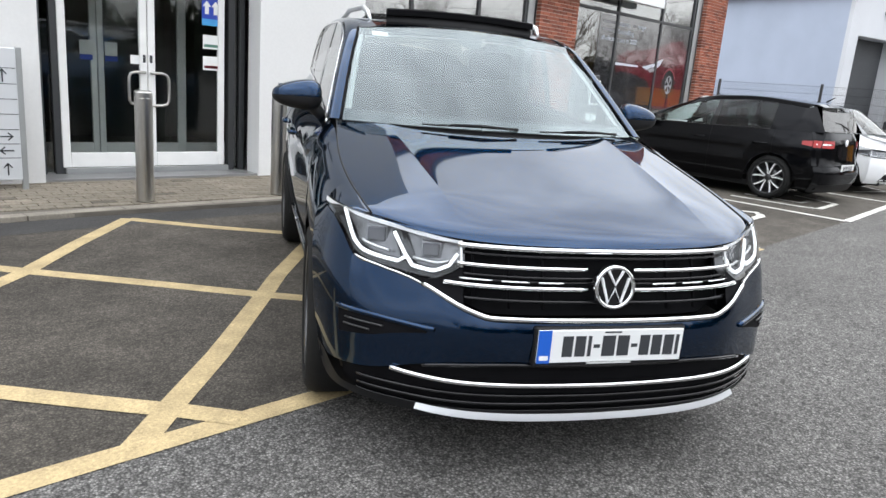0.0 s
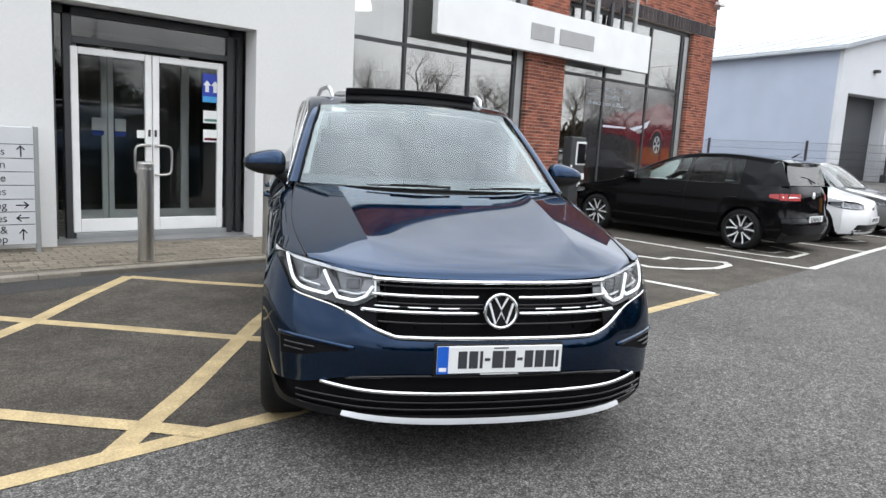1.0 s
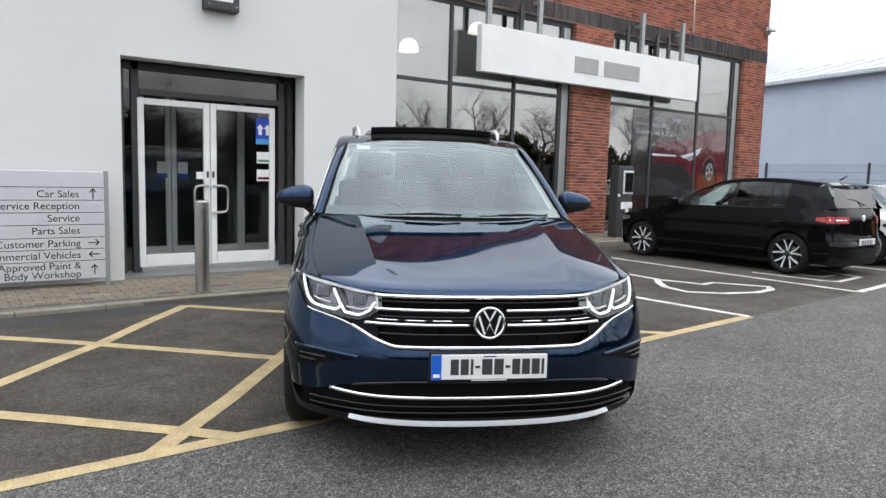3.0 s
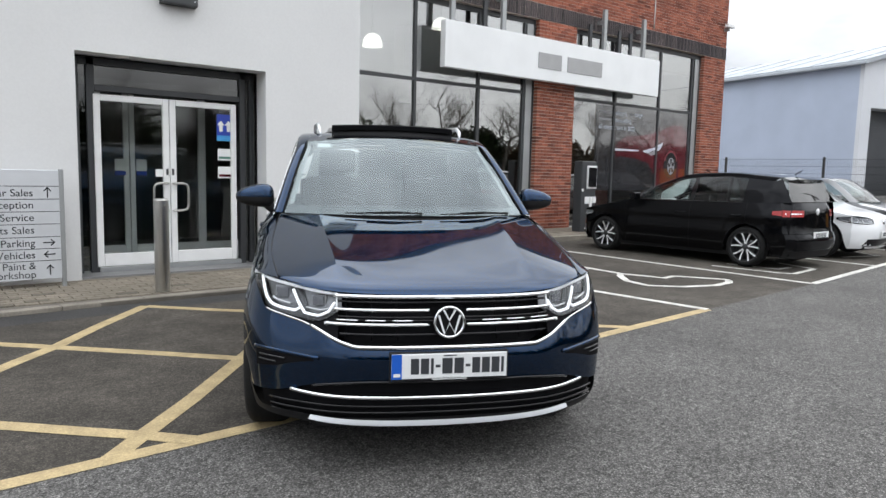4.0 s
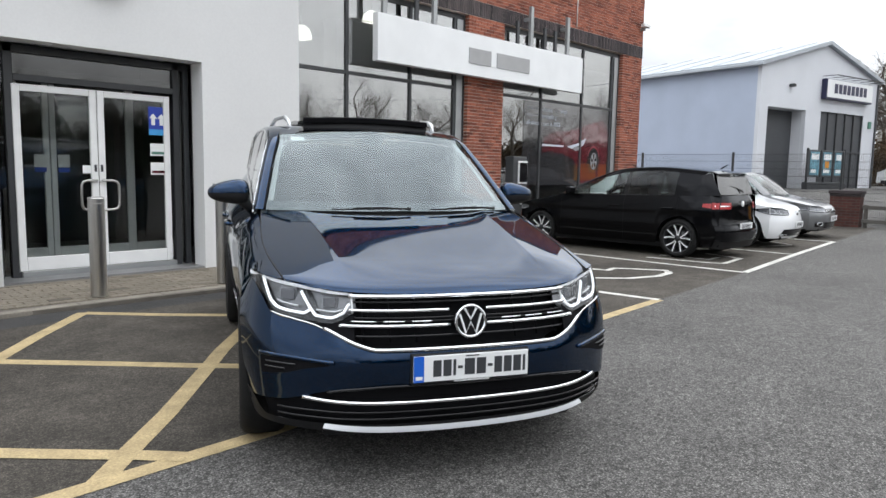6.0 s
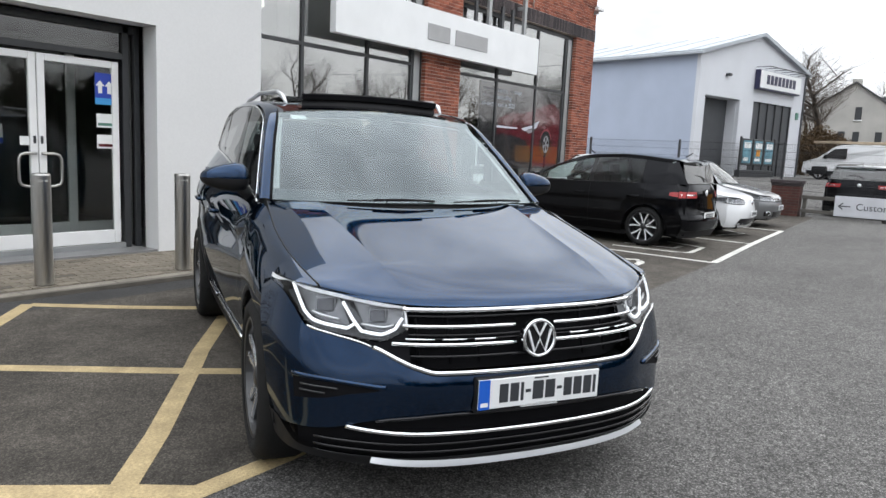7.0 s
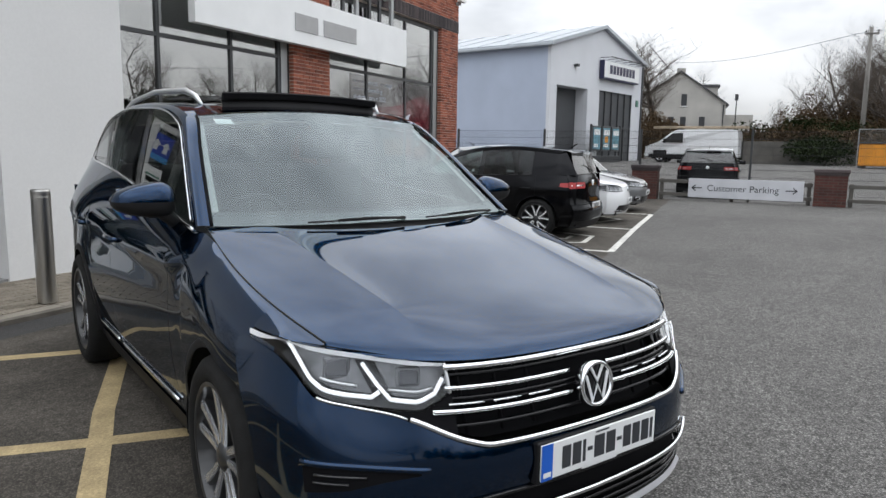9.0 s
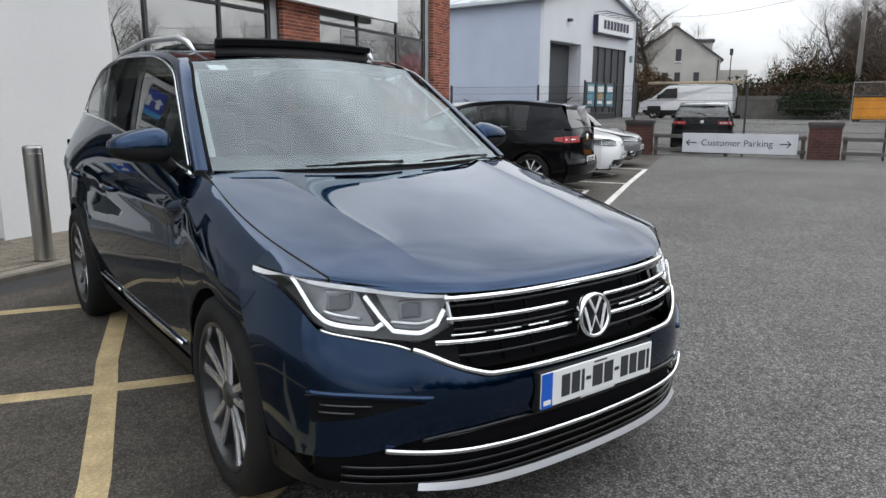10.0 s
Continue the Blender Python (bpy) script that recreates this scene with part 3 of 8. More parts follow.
ground = tagged(raw("ground", v, f, M["asphalt"], smooth=True), "worn grey asphalt of the dealership car park", "ground", kind="structure")

v = [(-14, 2.32, 0), (-0.6, 3.30, 0), (2.28, 3.53, 0), (7.5, 3.93, 0), (10.43, 4.13, 0), (16.72, 4.69, 0), (22.1, 5.1, 0), (22.1, 9.75, 0), (7.0, 9.75, 0), (7.0, 7.5, 0), (-14, 7.2, 0)]
tagged(raw("parking_surface", v, [tuple(range(len(v)))], M["asphalt_dark"], at=pose(0, 0, 0.0015)), "darker patched asphalt under the bays and hatching", "road", kind="structure")


def marking(points, width, mat, label):
    v, f = strip(points, width)
    ob = raw("road_marking", v, f, mat, at=pose(0, 0, 0.004 + 0.0006 * (len(marking_list) % 5)))
    marking_list.append(ob)
    return tagged(ob, label, "road marking", group="painted lines", kind="structure")


marking_list = []
YL = "faded yellow painted hatching line on asphalt"
marking([(-0.6, 3.40), (1.15, 3.44), (2.4, 3.47), (5.63, 3.80), (7.5, 3.93)], 0.11, M["yellow"], YL)
marking([(7.5, 3.93), (7.36, 5.4), (7.2, 7.2), (7.05, 9.0)], 0.10, M["white_line"], "faded cream painted bay line on asphalt")
marking([(2.75, 7.12), (2.18, 6.43), (1.75, 5.86), (1.50, 5.60), (-0.3, 3.55)], 0.11, M["yellow"], YL)
marking([(1.57, 3.46), (1.80, 3.71), (2.15, 4.08), (2.77, 4.80), (3.02, 5.10), (3.64, 5.76), (4.9, 7.15)], 0.11, M["yellow"], YL)
marking([(-0.4, 5.80), (1.28, 4.17), (1.56, 3.88), (1.81, 3.63), (1.96, 3.46)], 0.11, M["yellow"], YL)
marking([(0.35, 7.2), (1.60, 6.0), (1.75, 5.84), (2.20, 5.38), (2.72, 4.83), (3.02, 4.54), (3.95, 3.64)], 0.11, M["yellow"], YL)
marking([(2.75, 7.10), (3.26, 6.56), (3.75, 6.12), (6.05, 3.86)], 0.11, M["yellow"], YL)
marking([(10.43, 4.13), (13.44, 4.42), (16.72, 4.69)], 0.10, M["white_line"], "white painted bay end line on asphalt")
marking([(10.43, 4.14), (10.38, 6.1), (10.36, 9.6)], 0.10, M["white_line"], "white painted bay side line on asphalt")
marking([(13.44, 4.44), (13.42, 6.5), (13.38, 9.6)], 0.10, M["white_line"], "white painted bay side line on asphalt")
marking([(16.72, 4.69), (16.6, 6.5), (16.5, 9.6)], 0.10, M["white_line"], "white painted bay side line on asphalt")
marking([(10.95, 5.9), (11.08, 4.93), (11.19, 4.73), (12.06, 4.82), (12.3, 5.5)], 0.09, M["white_line"], "white painted symbol on asphalt")
marking([(11.4, 5.9), (11.5, 5.1), (11.9, 5.12)], 0.09, M["white_line"], "white painted symbol on asphalt")
marking([(14.3, 5.3), (15.2, 5.05), (15.6, 5.6)], 0.09, M["white_line"], "white painted symbol on asphalt")
# wheelchair symbol: a long open loop with a seat line
marking([(8.94, 6.91), (8.88, 6.10), (8.66, 5.92), (8.38, 5.60), (8.30, 5.22), (8.62, 4.92), (9.11, 4.76), (9.50, 4.80), (9.66, 4.90)], 0.10, M["white_line"], "white painted wheelchair symbol on asphalt")
marking([(8.88, 6.07), (9.02, 5.72), (9.07, 5.50), (9.36, 5.55), (9.55, 5.25), (9.75, 4.93)], 0.10, M["white_line"], "white painted wheelchair symbol on asphalt")

# dark tarmac strip and dropped kerb before the pavement
kerb_line = [(-14, 7.05), (1.3, 7.22), (2.8, 7.33), (4.4, 7.38), (7.0, 7.45)]
v, f = strip([(x, y - 0.21) for x, y in kerb_line], 0.42)
tagged(raw("road_strip", v, f, M["tar"], at=pose(0, 0, 0.0032)), "dark tarmac repair strip along the kerb", "road", kind="structure")


def kerb_stone(p, q, h):
    d = Vector((q[0] - p[0], q[1] - p[1], 0))
    bm = block(0.004, d.length - 0.004, 0, 0.125, -0.1, h, 0.012, 2)
    a = math.degrees(math.atan2(d.y, d.x))
    return part("kerb_stone", bm, M["kerb"], kerb, at=pose(p[0], p[1], 0, 0, 0, a))


kerb = tagged(new("kerb"), "pale concrete dropped kerb along the pavement", "kerb", kind="structure")
for (x0, y0), (x1, y1) in zip(kerb_line, kerb_line[1:]):
    n = max(1, round((x1 - x0) / 0.914))
    for i in range(n):
        a, b = i / n, (i + 1) / n
        if x0 + (x1 - x0) * a > -5:
            kerb_stone((x0 + (x1 - x0) * a, y0 + (y1 - y0) * a), (x0 + (x1 - x0) * b, y0 + (y1 - y0) * b), 0.045)
for i in range(16):
    kerb_stone((7.1 + i * 0.92, 9.72), (8.02 + i * 0.92, 9.72), 0.10)
for i in range(2):
    kerb_stone((7.12, 9.72 - 0.125 - i * 0.914 - 0.2), (7.12, 9.72 - i * 0.914 - 0.914 - 0.3), 0.08)

# pavement: a bed with paving blocks on it
v, f = blocks([(-14, 6.1, 7.3, 12, -0.2, 0.04), (6.1, 7.1, 7.5, 12, -0.2, 0.04), (7.1, 22, 9.8, 12, -0.2, 0.06)])
pavement = tagged(raw("pavement", v, f, M["joint"]), "grey block paved pavement by the entrance", "pavement", kind="structure")
paver_meshes = {}


def paver(w, d, top):
    """One paving block; alike ones share a mesh."""
    if (w, d) not in paver_meshes:
        bm = block(0, w, 0, d, -0.05, 0, 0.004)
        me = bpy.data.meshes.new("paving_block")
        bm.to_mesh(me)
        bm.free()
        me.materials.append(M["paver"])
        paver_meshes[(w, d)] = me
    return paver_meshes[(w, d)]


v, f = [], []
for r in range(14):
    y = 7.50 + r * 0.105
    for c in range(46):
        x = -2.4 + c * 0.205 + (0.1 if r % 2 else 0)
        top = 0.052 + 0.032 * (r / 13) + random.uniform(-0.0015, 0.0015)
        if r < 10 and 0.6 < x < 6.0:
            ob = new("paving_block", paver(0.199, 0.099, top))
            ob.parent = pavement
            ob.matrix_basis = pose(x, y, top)
        else:
            bv, bf = blocks([(x, x + 0.199, y, y + 0.099, 0.0, top)])
            f += [tuple(len(v) + i for i in q) for q in bf]
            v += bv
tagged(raw("paving_blocks", v, f, M["paver_rest"], pavement), kind="stuff")
v, f = [], []
for r in range(8):
    for c in range(60):
        x, y = 7.3 + c * 0.205 + (0.1 if r % 2 else 0), 9.86 + r * 0.205
        bv, bf = blocks([(x, x + 0.2, y, y + 0.2, 0.02, 0.095 + random.uniform(-0.002, 0.002))])
        f += [tuple(len(v) + i for i in q) for q in bf]
        v += bv
tagged(raw("paving_blocks", v, f, M["paver_rest"], pavement), kind="stuff")

# ---- entrance block: white rendered walls with a door opening ----
WY = 8.61          # front of the white wall
DX0, DX1, DZ = 2.49, 4.70, 2.60
for nm, lab, bit in (
    ("wall_entrance_1", "smooth white rendered wall beside the directory sign", (-14, DX0, WY, WY + 0.28, 0.0, 6.3)),
    ("wall_entrance_2", "smooth white rendered wall beside the showroom", (DX1, 6.10, WY, WY + 0.28, 0.0, 6.3)),
    ("wall_entrance_3", "smooth white rendered wall over the doors", (DX0, DX1, WY, WY + 0.28, DZ, 6.3)),
    ("wall_entrance_4", "white rendered return wall to the showroom", (5.82, 6.10, WY + 0.28, 11.50, 0.0, 6.3)),
):
    v, f = blocks([bit])
    tagged(raw(nm, v, f, M["render"]), lab, "wall", kind="structure")
v, f = blocks([(-14, 5.82, WY + 0.28, 20, 6.0, 6.15)])
tagged(raw("roof_entrance", v, f, M["roof_sheet"]), "flat roof over the entrance block", "roof", kind="structure")

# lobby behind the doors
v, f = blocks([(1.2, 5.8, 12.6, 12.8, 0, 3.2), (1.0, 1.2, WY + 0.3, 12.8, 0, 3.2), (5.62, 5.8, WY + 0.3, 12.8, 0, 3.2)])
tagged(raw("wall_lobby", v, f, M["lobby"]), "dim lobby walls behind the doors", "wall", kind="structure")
v, f = blocks([(1.0, 5.8, WY + 0.3, 12.8, 3.0, 3.2)])
tagged(raw("ceiling_lobby", v, f, M["render"]), "plain lobby ceiling", "ceiling", kind="structure")
v, f = blocks([(1.0, 5.8, WY + 0.02, 12.6, 0.0, 0.10)])
tagged(raw("floor_lobby", v, f, M["interior_floor"]), "grey tiled lobby floor", "floor", kind="structure")

# dark screen round the doors
GY = 9.02
screen = thing("door_screen", pose(0, 0, 0), "dark grey aluminium entrance screen with glass panels", "door frame", kind="structure")
for name, x0, x1, z0, z1 in (
    ("post", DX0 + 0.02, DX0 + 0.10, 0.09, DZ), ("post", DX0 + 0.18, DX0 + 0.27, 0.09, DZ), ("post", 4.50, 4.575, 0.09, DZ), ("post", 4.635, DX1 - 0.002, 0.09, DZ),
    ("head_rail", DX0 + 0.27, 4.50, 2.22, 2.29), ("head_rail", DX0 + 0.10, 4.635, DZ - 0.09, DZ - 0.004),
):
    part(name, block(x0, x1, GY - 0.04, GY + 0.05, z0, z1, 0.004), M["dark_frame"], screen)
for x0, x1, z0, z1 in ((DX0 + 0.10, DX0 + 0.18, 0.12, DZ - 0.09), (4.575, 4.635, 0.12, DZ - 0.09), (DX0 + 0.27, 4.50, 2.29, DZ - 0.09)):
    part("pane", block(x0, x1, GY, GY + 0.012, z0, z1), M["transom_pane"], screen)
for x0, x1 in ((DX0 - 0.001, DX0 + 0.015),):
    part("side_trim", block(x0 + 0.002, x1, WY + 0.29, GY + 0.1, 0.09, DZ), M["dark_frame"], screen)


def door_leaf(name, x0, x1, label):
    leaf = thing(name, pose(0, 0, 0), label, "door", group="entrance doors", kind="structure")
    z0, z1, w = 0.165, 2.185, 0.075
    for n, a, b, c, d in (("stile", x0, x0 + w, z0, z1), ("stile", x1 - w, x1, z0, z1), ("rail", x0 + w, x1 - w, z1 - 0.075, z1), ("rail", x0 + w, x1 - w, z0, z0 + 0.15)):
        part(n, block(a, b, GY - 0.055, GY - 0.005, c, d, 0.006), M["white_frame"], leaf)
    part("pane", block(x0 + w, x1 - w, GY - 0.035, GY - 0.025, z0 + 0.15, z1 - 0.075), M["door_pane"], leaf)
    return leaf


part("threshold", block(DX0 + 0.27, 4.50, GY - 0.06, GY + 0.05, 0.09, 0.16, 0.006), M["grey_frame"], screen)
leaf_l = door_leaf("door_1", 2.735, 3.585, "closed glass door in a white aluminium frame")
leaf_r = door_leaf("door_2", 3.595, 4.445, "closed glass door in a white aluminium frame with stickers")
# D-shaped loop handles, flat to the doors
for leaf, x, s in ((leaf_l, 3.555, -1), (leaf_r, 3.625, 1)):
    bow = [(x, GY - 0.056, 0.82), (x, GY - 0.085, 0.82), (x + s * 0.10, GY - 0.09, 0.82), (x + s * 0.15, GY - 0.09, 0.835), (x + s * 0.172, GY - 0.09, 0.875), (x + s * 0.175, GY - 0.09, 0.99), (x + s * 0.172, GY - 0.09, 1.105), (x + s * 0.15, GY - 0.09, 1.145), (x + s * 0.10, GY - 0.09, 1.16), (x, GY - 0.085, 1.16), (x, GY - 0.056, 1.16)]
    hv, hf = tube(bow, 0.015, 10)
    raw("handle", hv, hf, M["steel"], leaf, "steel loop handle", True)
    part("lock", block(x - 0.014, x + 0.014, GY - 0.062, GY - 0.054, 1.26, 1.34, 0.004), M["dark_frame"], leaf, "small dark lock plate")


def sticker(name, x0, x1, z0, z1, mat, y, label, parent):
    return part(name, block(x0, x1, y - 0.003, y, z0, z1), mat, parent, label)


SY = GY - 0.036
sticker("sticker", 4.19, 4.40, 1.78, 2.05, M["blue"], SY, "blue sticker with two white arrows", leaf_r)
sticker("sticker", 4.19, 4.40, 1.71, 1.78, M["light_blue"], SY, "light blue sticker band", leaf_r)
for dx in (4.245, 4.345):
    v = [(dx - 0.05, SY - 0.004, 1.91), (dx, SY - 0.004, 1.97), (dx + 0.05, SY - 0.004, 1.91), (dx + 0.022, SY - 0.004, 1.91), (dx + 0.022, SY - 0.004, 1.83), (dx - 0.022, SY - 0.004, 1.83), (dx - 0.022, SY - 0.004, 1.91)]
    raw("arrow", v + [(a, b - 0.002, c) for a, b, c in v], [(0, 1, 2, 3, 4, 5, 6), (13, 12, 11, 10, 9, 8, 7)], M["paper"], leaf_r)
for z in (1.46, 1.23):
    sticker("sticker", 4.20, 4.40, z, z + 0.15, M["paper"], SY, "small white notice", leaf_r)
    sticker("sticker", 4.215, 4.385, z + 0.02, z + 0.05, M["green_paper"] if z > 1.4 else M["poster_red"], SY - 0.004, "coloured notice bar", leaf_r)
sticker("sticker", 3.42, 3.56, 1.24, 1.33, M["paper"], SY, "small white notice", leaf_l)

# inner lobby doors
inner = thing("inner_screen", pose(0, 0, 0), "grey aluminium inner lobby doors with glass", "door", kind="structure")
IY = 9.75
for x0, x1 in ((2.13, 2.22), (2.90, 2.99), (3.25, 3.315), (3.325, 3.39), (4.22, 4.32), (4.95, 5.05)):
    part("stile", block(x0, x1, IY, IY + 0.05, 0.10, 2.45, 0.005), M["white_frame"], inner)
for x0, x1 in ((2.22, 2.90), (2.99, 3.25), (3.39, 4.22), (4.32, 4.95)):
    part("rail", block(x0, x1, IY, IY + 0.05, 0.10, 0.33, 0.005), M["white_frame"], inner)
    part("rail", block(x0, x1, IY, IY + 0.05, 2.36, 2.45, 0.005), M["white_frame"], inner)
    part("pane", block(x0, x1, IY + 0.02, IY + 0.03, 0.33, 2.36), M["door_pane"], inner)
for x0 in (3.14, 3.40):
    part("notice", block(x0, x0 + 0.13, IY - 0.012, IY - 0.004, 1.30, 1.45), M["paper"], inner)
    part("notice", block(x0, x0 + 0.13, IY - 0.012, IY - 0.004, 1.24, 1.295), M["blue"], inner, "blue notice band")

# wall lamp high over the doors
wl_thing = thing("wall_lamp", pose(3.60, WY, 3.23), "dark grey square wall lamp above the doors", "lamp")
part("back_plate", block(-0.21, 0.21, -0.03, 0, 0.0, 0.42, 0.01, 2), M["dark_frame"], wl_thing)
part("housing", block(-0.20, 0.20, -0.13, -0.03, 0.0, 0.42, 0.02, 2), M["dark_frame"], wl_thing)
part("lens", block(-0.12, 0.12, -0.136, -0.13, 0.10, 0.36, 0.004), M["white_frame"], wl_thing, "pale lamp glass")
for x in (-0.16, 0.16):
    part("screw", block(x - 0.006, x + 0.006, -0.134, -0.13, 0.05, 0.062), M["silver"], wl_thing)
# ceiling lamp in the recess over the doors
rl = thing("soffit_lamp", pose(3.0, WY + 0.14, DZ), "round recessed lamp in the door soffit", "lamp")
v, f = lathe([(0, -0.012), (0.07, -0.012), (0.085, -0.004), (0.085, 0.0)], 24)
raw("lens", v, f, M["white_frame"], rl, smooth=True)

# ---- bollards ----


def bollard(x, y, label):
    b = thing("bollard", pose(x, y, 0.06), label, "bollard", group="bollards by the entrance")
    v, f = lathe([(0.0, 0.0), (0.076, 0.0), (0.076, 0.955), (0.072, 0.968), (0.062, 0.973), (0.0, 0.973)], 32)
    raw("post", v, f, M["steel"], b, smooth=False)
    v, f = lathe([(0.0765, 0.90), (0.0775, 0.902), (0.0775, 0.908), (0.0765, 0.91)], 32)
    raw("collar", v, f, M["steel"], b, smooth=True)
    return b


bollard(3.055, 7.58, "stainless steel bollard before the glass doors")
bollard(4.38, 7.57, "stainless steel bollard beside the white wall")

# ---- directory sign ----
ds = thing("direction_sign", pose(-0.095, 8.36, 0.105), "silver grey directory board with dark lettering by the wall", "sign")
part("panel", block(1.02, 2.36, -0.02, 0.02, 0.05, 1.20, 0.006), M["sign_grey"], ds)
part("post", block(2.34, 2.385, -0.03, 0.03, -0.06, 1.21, 0.006), M["grey_frame"], ds)
part("post", block(1.0, 1.045, -0.03, 0.03, -0.06, 1.21, 0.006), M["grey_frame"], ds)
for z in (1.03, 0.895, 0.765, 0.635, 0.50, 0.375, 0.25):
    part("groove", block(1.05, 2.335, -0.0225, -0.0195, z - 0.003, z + 0.003), M["dark_frame"], ds)
for z, text in ((0.925, "Car Sales"), (0.80, "Service Reception"), (0.67, "Service"), (0.54, "Parts Sales"), (0.405, "Customer Parking"), (0.28, "Commercial Vehicles"), (0.165, "Approved Paint &"), (0.075, "Body Workshop")):
    letters("lettering", text, 0.105, M["letter_dark"], ds, pose(2.10, -0.021, z, 90), 0.0015, "RIGHT")


def arrow(x, z, turn, parent, size=0.05, y=-0.021, mat=None):
    bm = bmesh.new()
    for a, b in (((0, -1), (0, 1)), ((0, 1), (-0.6, 0.35)), ((0, 1), (0.6, 0.35))):
        p, q = Vector((a[0], 0, a[1])) * size, Vector((b[0], 0, b[1])) * size
        d = (q - p).normalized()
        s = Vector((-d.z, 0, d.x)) * size * 0.11
        p, q = p - d * size * 0.1, q + d * size * 0.1
        lo = [bm.verts.new(w) for w in (p - s, q - s, q + s, p + s)]
        hi = [bm.verts.new(w.co + Vector((0, -0.003, 0))) for w in lo]
        bm.faces.new(hi)
        for i in range(4):
            bm.faces.new((lo[i], lo[(i + 1) % 4], hi[(i + 1) % 4], hi[i]))
    return part("arrow", bm, mat or M["letter_dark"], parent, at=pose(x, y, z, 0, turn, 0))


for z, turn in ((0.965, 0), (0.44, 90), (0.315, -90), (0.15, 0)):
    arrow(2.23, z, turn, ds)

# ---- brick showroom front ----
FY = 11.42
X0, X1 = 6.1, 20.55
WB, WT, TZ = 0.12, 4.86, 3.22
brick_meshes = {}


def brick_mesh(name, w, h, mat):
    """One brick from its lower front corner; alike ones share a mesh."""
    if (w, h) not in brick_meshes:
        bm = block(0, w, 0, 0.12, 0, h, 0.003)
        me = bpy.data.meshes.new(name)
        bm.to_mesh(me)
        bm.free()
        me.materials.append(mat)
        brick_meshes[(w, h)] = me
    return brick_meshes[(w, h)]


def brick_field(core, x0, x1, z0, z1, n, near=None):
    """Stretcher bond over one stretch of wall, n bricks a row; near gives the heights laid as single bricks."""
    pitch = (x1 - x0) / n
    v, f = [], []
    rows = int(round((z1 - z0) / 0.075))
    for r in range(rows):
        z = z0 + r * (z1 - z0) / rows
        cuts = [x0 + pitch * i for i in range(n + 1)] if r % 2 else [x0] + [x0 + pitch * (i + 0.5) for i in range(n)] + [x1]
        for a, b in zip(cuts, cuts[1:]):
            w = round(b - a - 0.010, 4)
            dy = random.uniform(-0.0015, 0.0015)
            if near and near[0] <= z < near[1]:
                ob = new("brick", brick_mesh("brick", w, 0.065, M["brick"]))
                ob.parent = core
                ob.matrix_basis = pose(a + 0.005, FY + dy, z + 0.005)
            else:
                bv, bf = blocks([(a + 0.005, a + 0.005 + w, FY + dy, FY + 0.12, z + 0.005, z + 0.070)])
                f += [tuple(len(v) + i for i in q) for q in bf]
                v += bv
    tagged(raw("brickwork", v, f, M["brick_rest"], core), kind="stuff")


for nm, lab, x0, x1, z0, z1, n, near in (
    ("wall_showroom_1", "red brick showroom wall above the windows", X0, X1, 5.21, 7.235, 64, None),
    ("wall_showroom_2", "red brick pier between the showroom windows", 12.60, 13.88, 0.0, 4.86, 6, (0.8, 3.5)),
    ("wall_showroom_3", "red brick pier at the showroom corner", 19.42, X1, 0.0, 4.86, 5, None),
):
    v, f = blocks([(x0 + 0.006, x1 - 0.006, FY + 0.009, FY + 0.33, z0, z1)])
    core = tagged(raw(nm, v, f, M["mortar"]), lab, "wall", kind="structure")
    brick_field(core, x0, x1, z0, z1, n, near)
v, f = blocks([(X1 - 0.33, X1, FY + 0.33, 32, 0, 7.25)])
tagged(raw("wall_showroom_4", v, f, M["mortar"]), "brick side wall of the showroom", "wall", kind="structure")
v, f = blocks([(X0, X1, FY - 0.003, FY + 0.33, WT, 5.21)])
soldiers = tagged(raw("soldier_course", v, f, M["mortar"]), "dark soldier course of brick over the windows", "trim", kind="structure")
n = int((X1 - X0) / 0.075)
for i in range(n):
    ob = new("brick", brick_mesh("brick", 0.0651, 0.336, M["soldier"]))
    ob.parent = soldiers
    ob.matrix_basis = pose(X0 + i * (X1 - X0) / n + 0.005, FY - 0.012 + random.uniform(-0.001, 0.001), WT + 0.007)


def window(name, x0, x1, mulls, label):
    w = thing(name, pose(0, 0, 0), label, "window", kind="structure")
    y0, y1 = FY + 0.12, FY + 0.20
    edges = [x0, *mulls, x1]
    for x in edges:
        a = 0.09 if x in (x0, x1) else 0.035
        part("mullion", block(x - a if x != x0 else x, x + a if x != x1 else x, y0, y1, WB, WT - 0.002, 0.004), M["dark_frame"], w)
    for a, b in zip(edges, edges[1:]):
        a2, b2 = a + (0.09 if a == x0 else 0.035), b - (0.09 if b == x1 else 0.035)
        for z0, z1 in ((WB, WB + 0.09), (TZ - 0.035, TZ + 0.035), (WT - 0.11, WT - 0.004)):
            part("rail", block(a2, b2, y0 + 0.004, y1 - 0.004, z0, z1, 0.003), M["dark_frame"], w)
        for z0, z1 in ((WB + 0.09, TZ - 0.035), (TZ + 0.035, WT - 0.11)):
            part("pane", block(a2, b2, y0 + 0.035, y0 + 0.045, z0, z1), M["pane"], w)
    part("sill", block(x0, x1, FY - 0.02, y1, WB - 0.06, WB - 0.002, 0.004), M["grey_frame"], w)
    return w


win_1 = window("window_1", 6.1, 12.60, [7.62, 9.22, 10.92, 12.28], "tall dark-framed showroom window mirroring sky and trees")
win_2 = window("window_2", 13.88, 19.42, [15.60, 17.52, 19.05], "tall dark-framed showroom window with a poster")
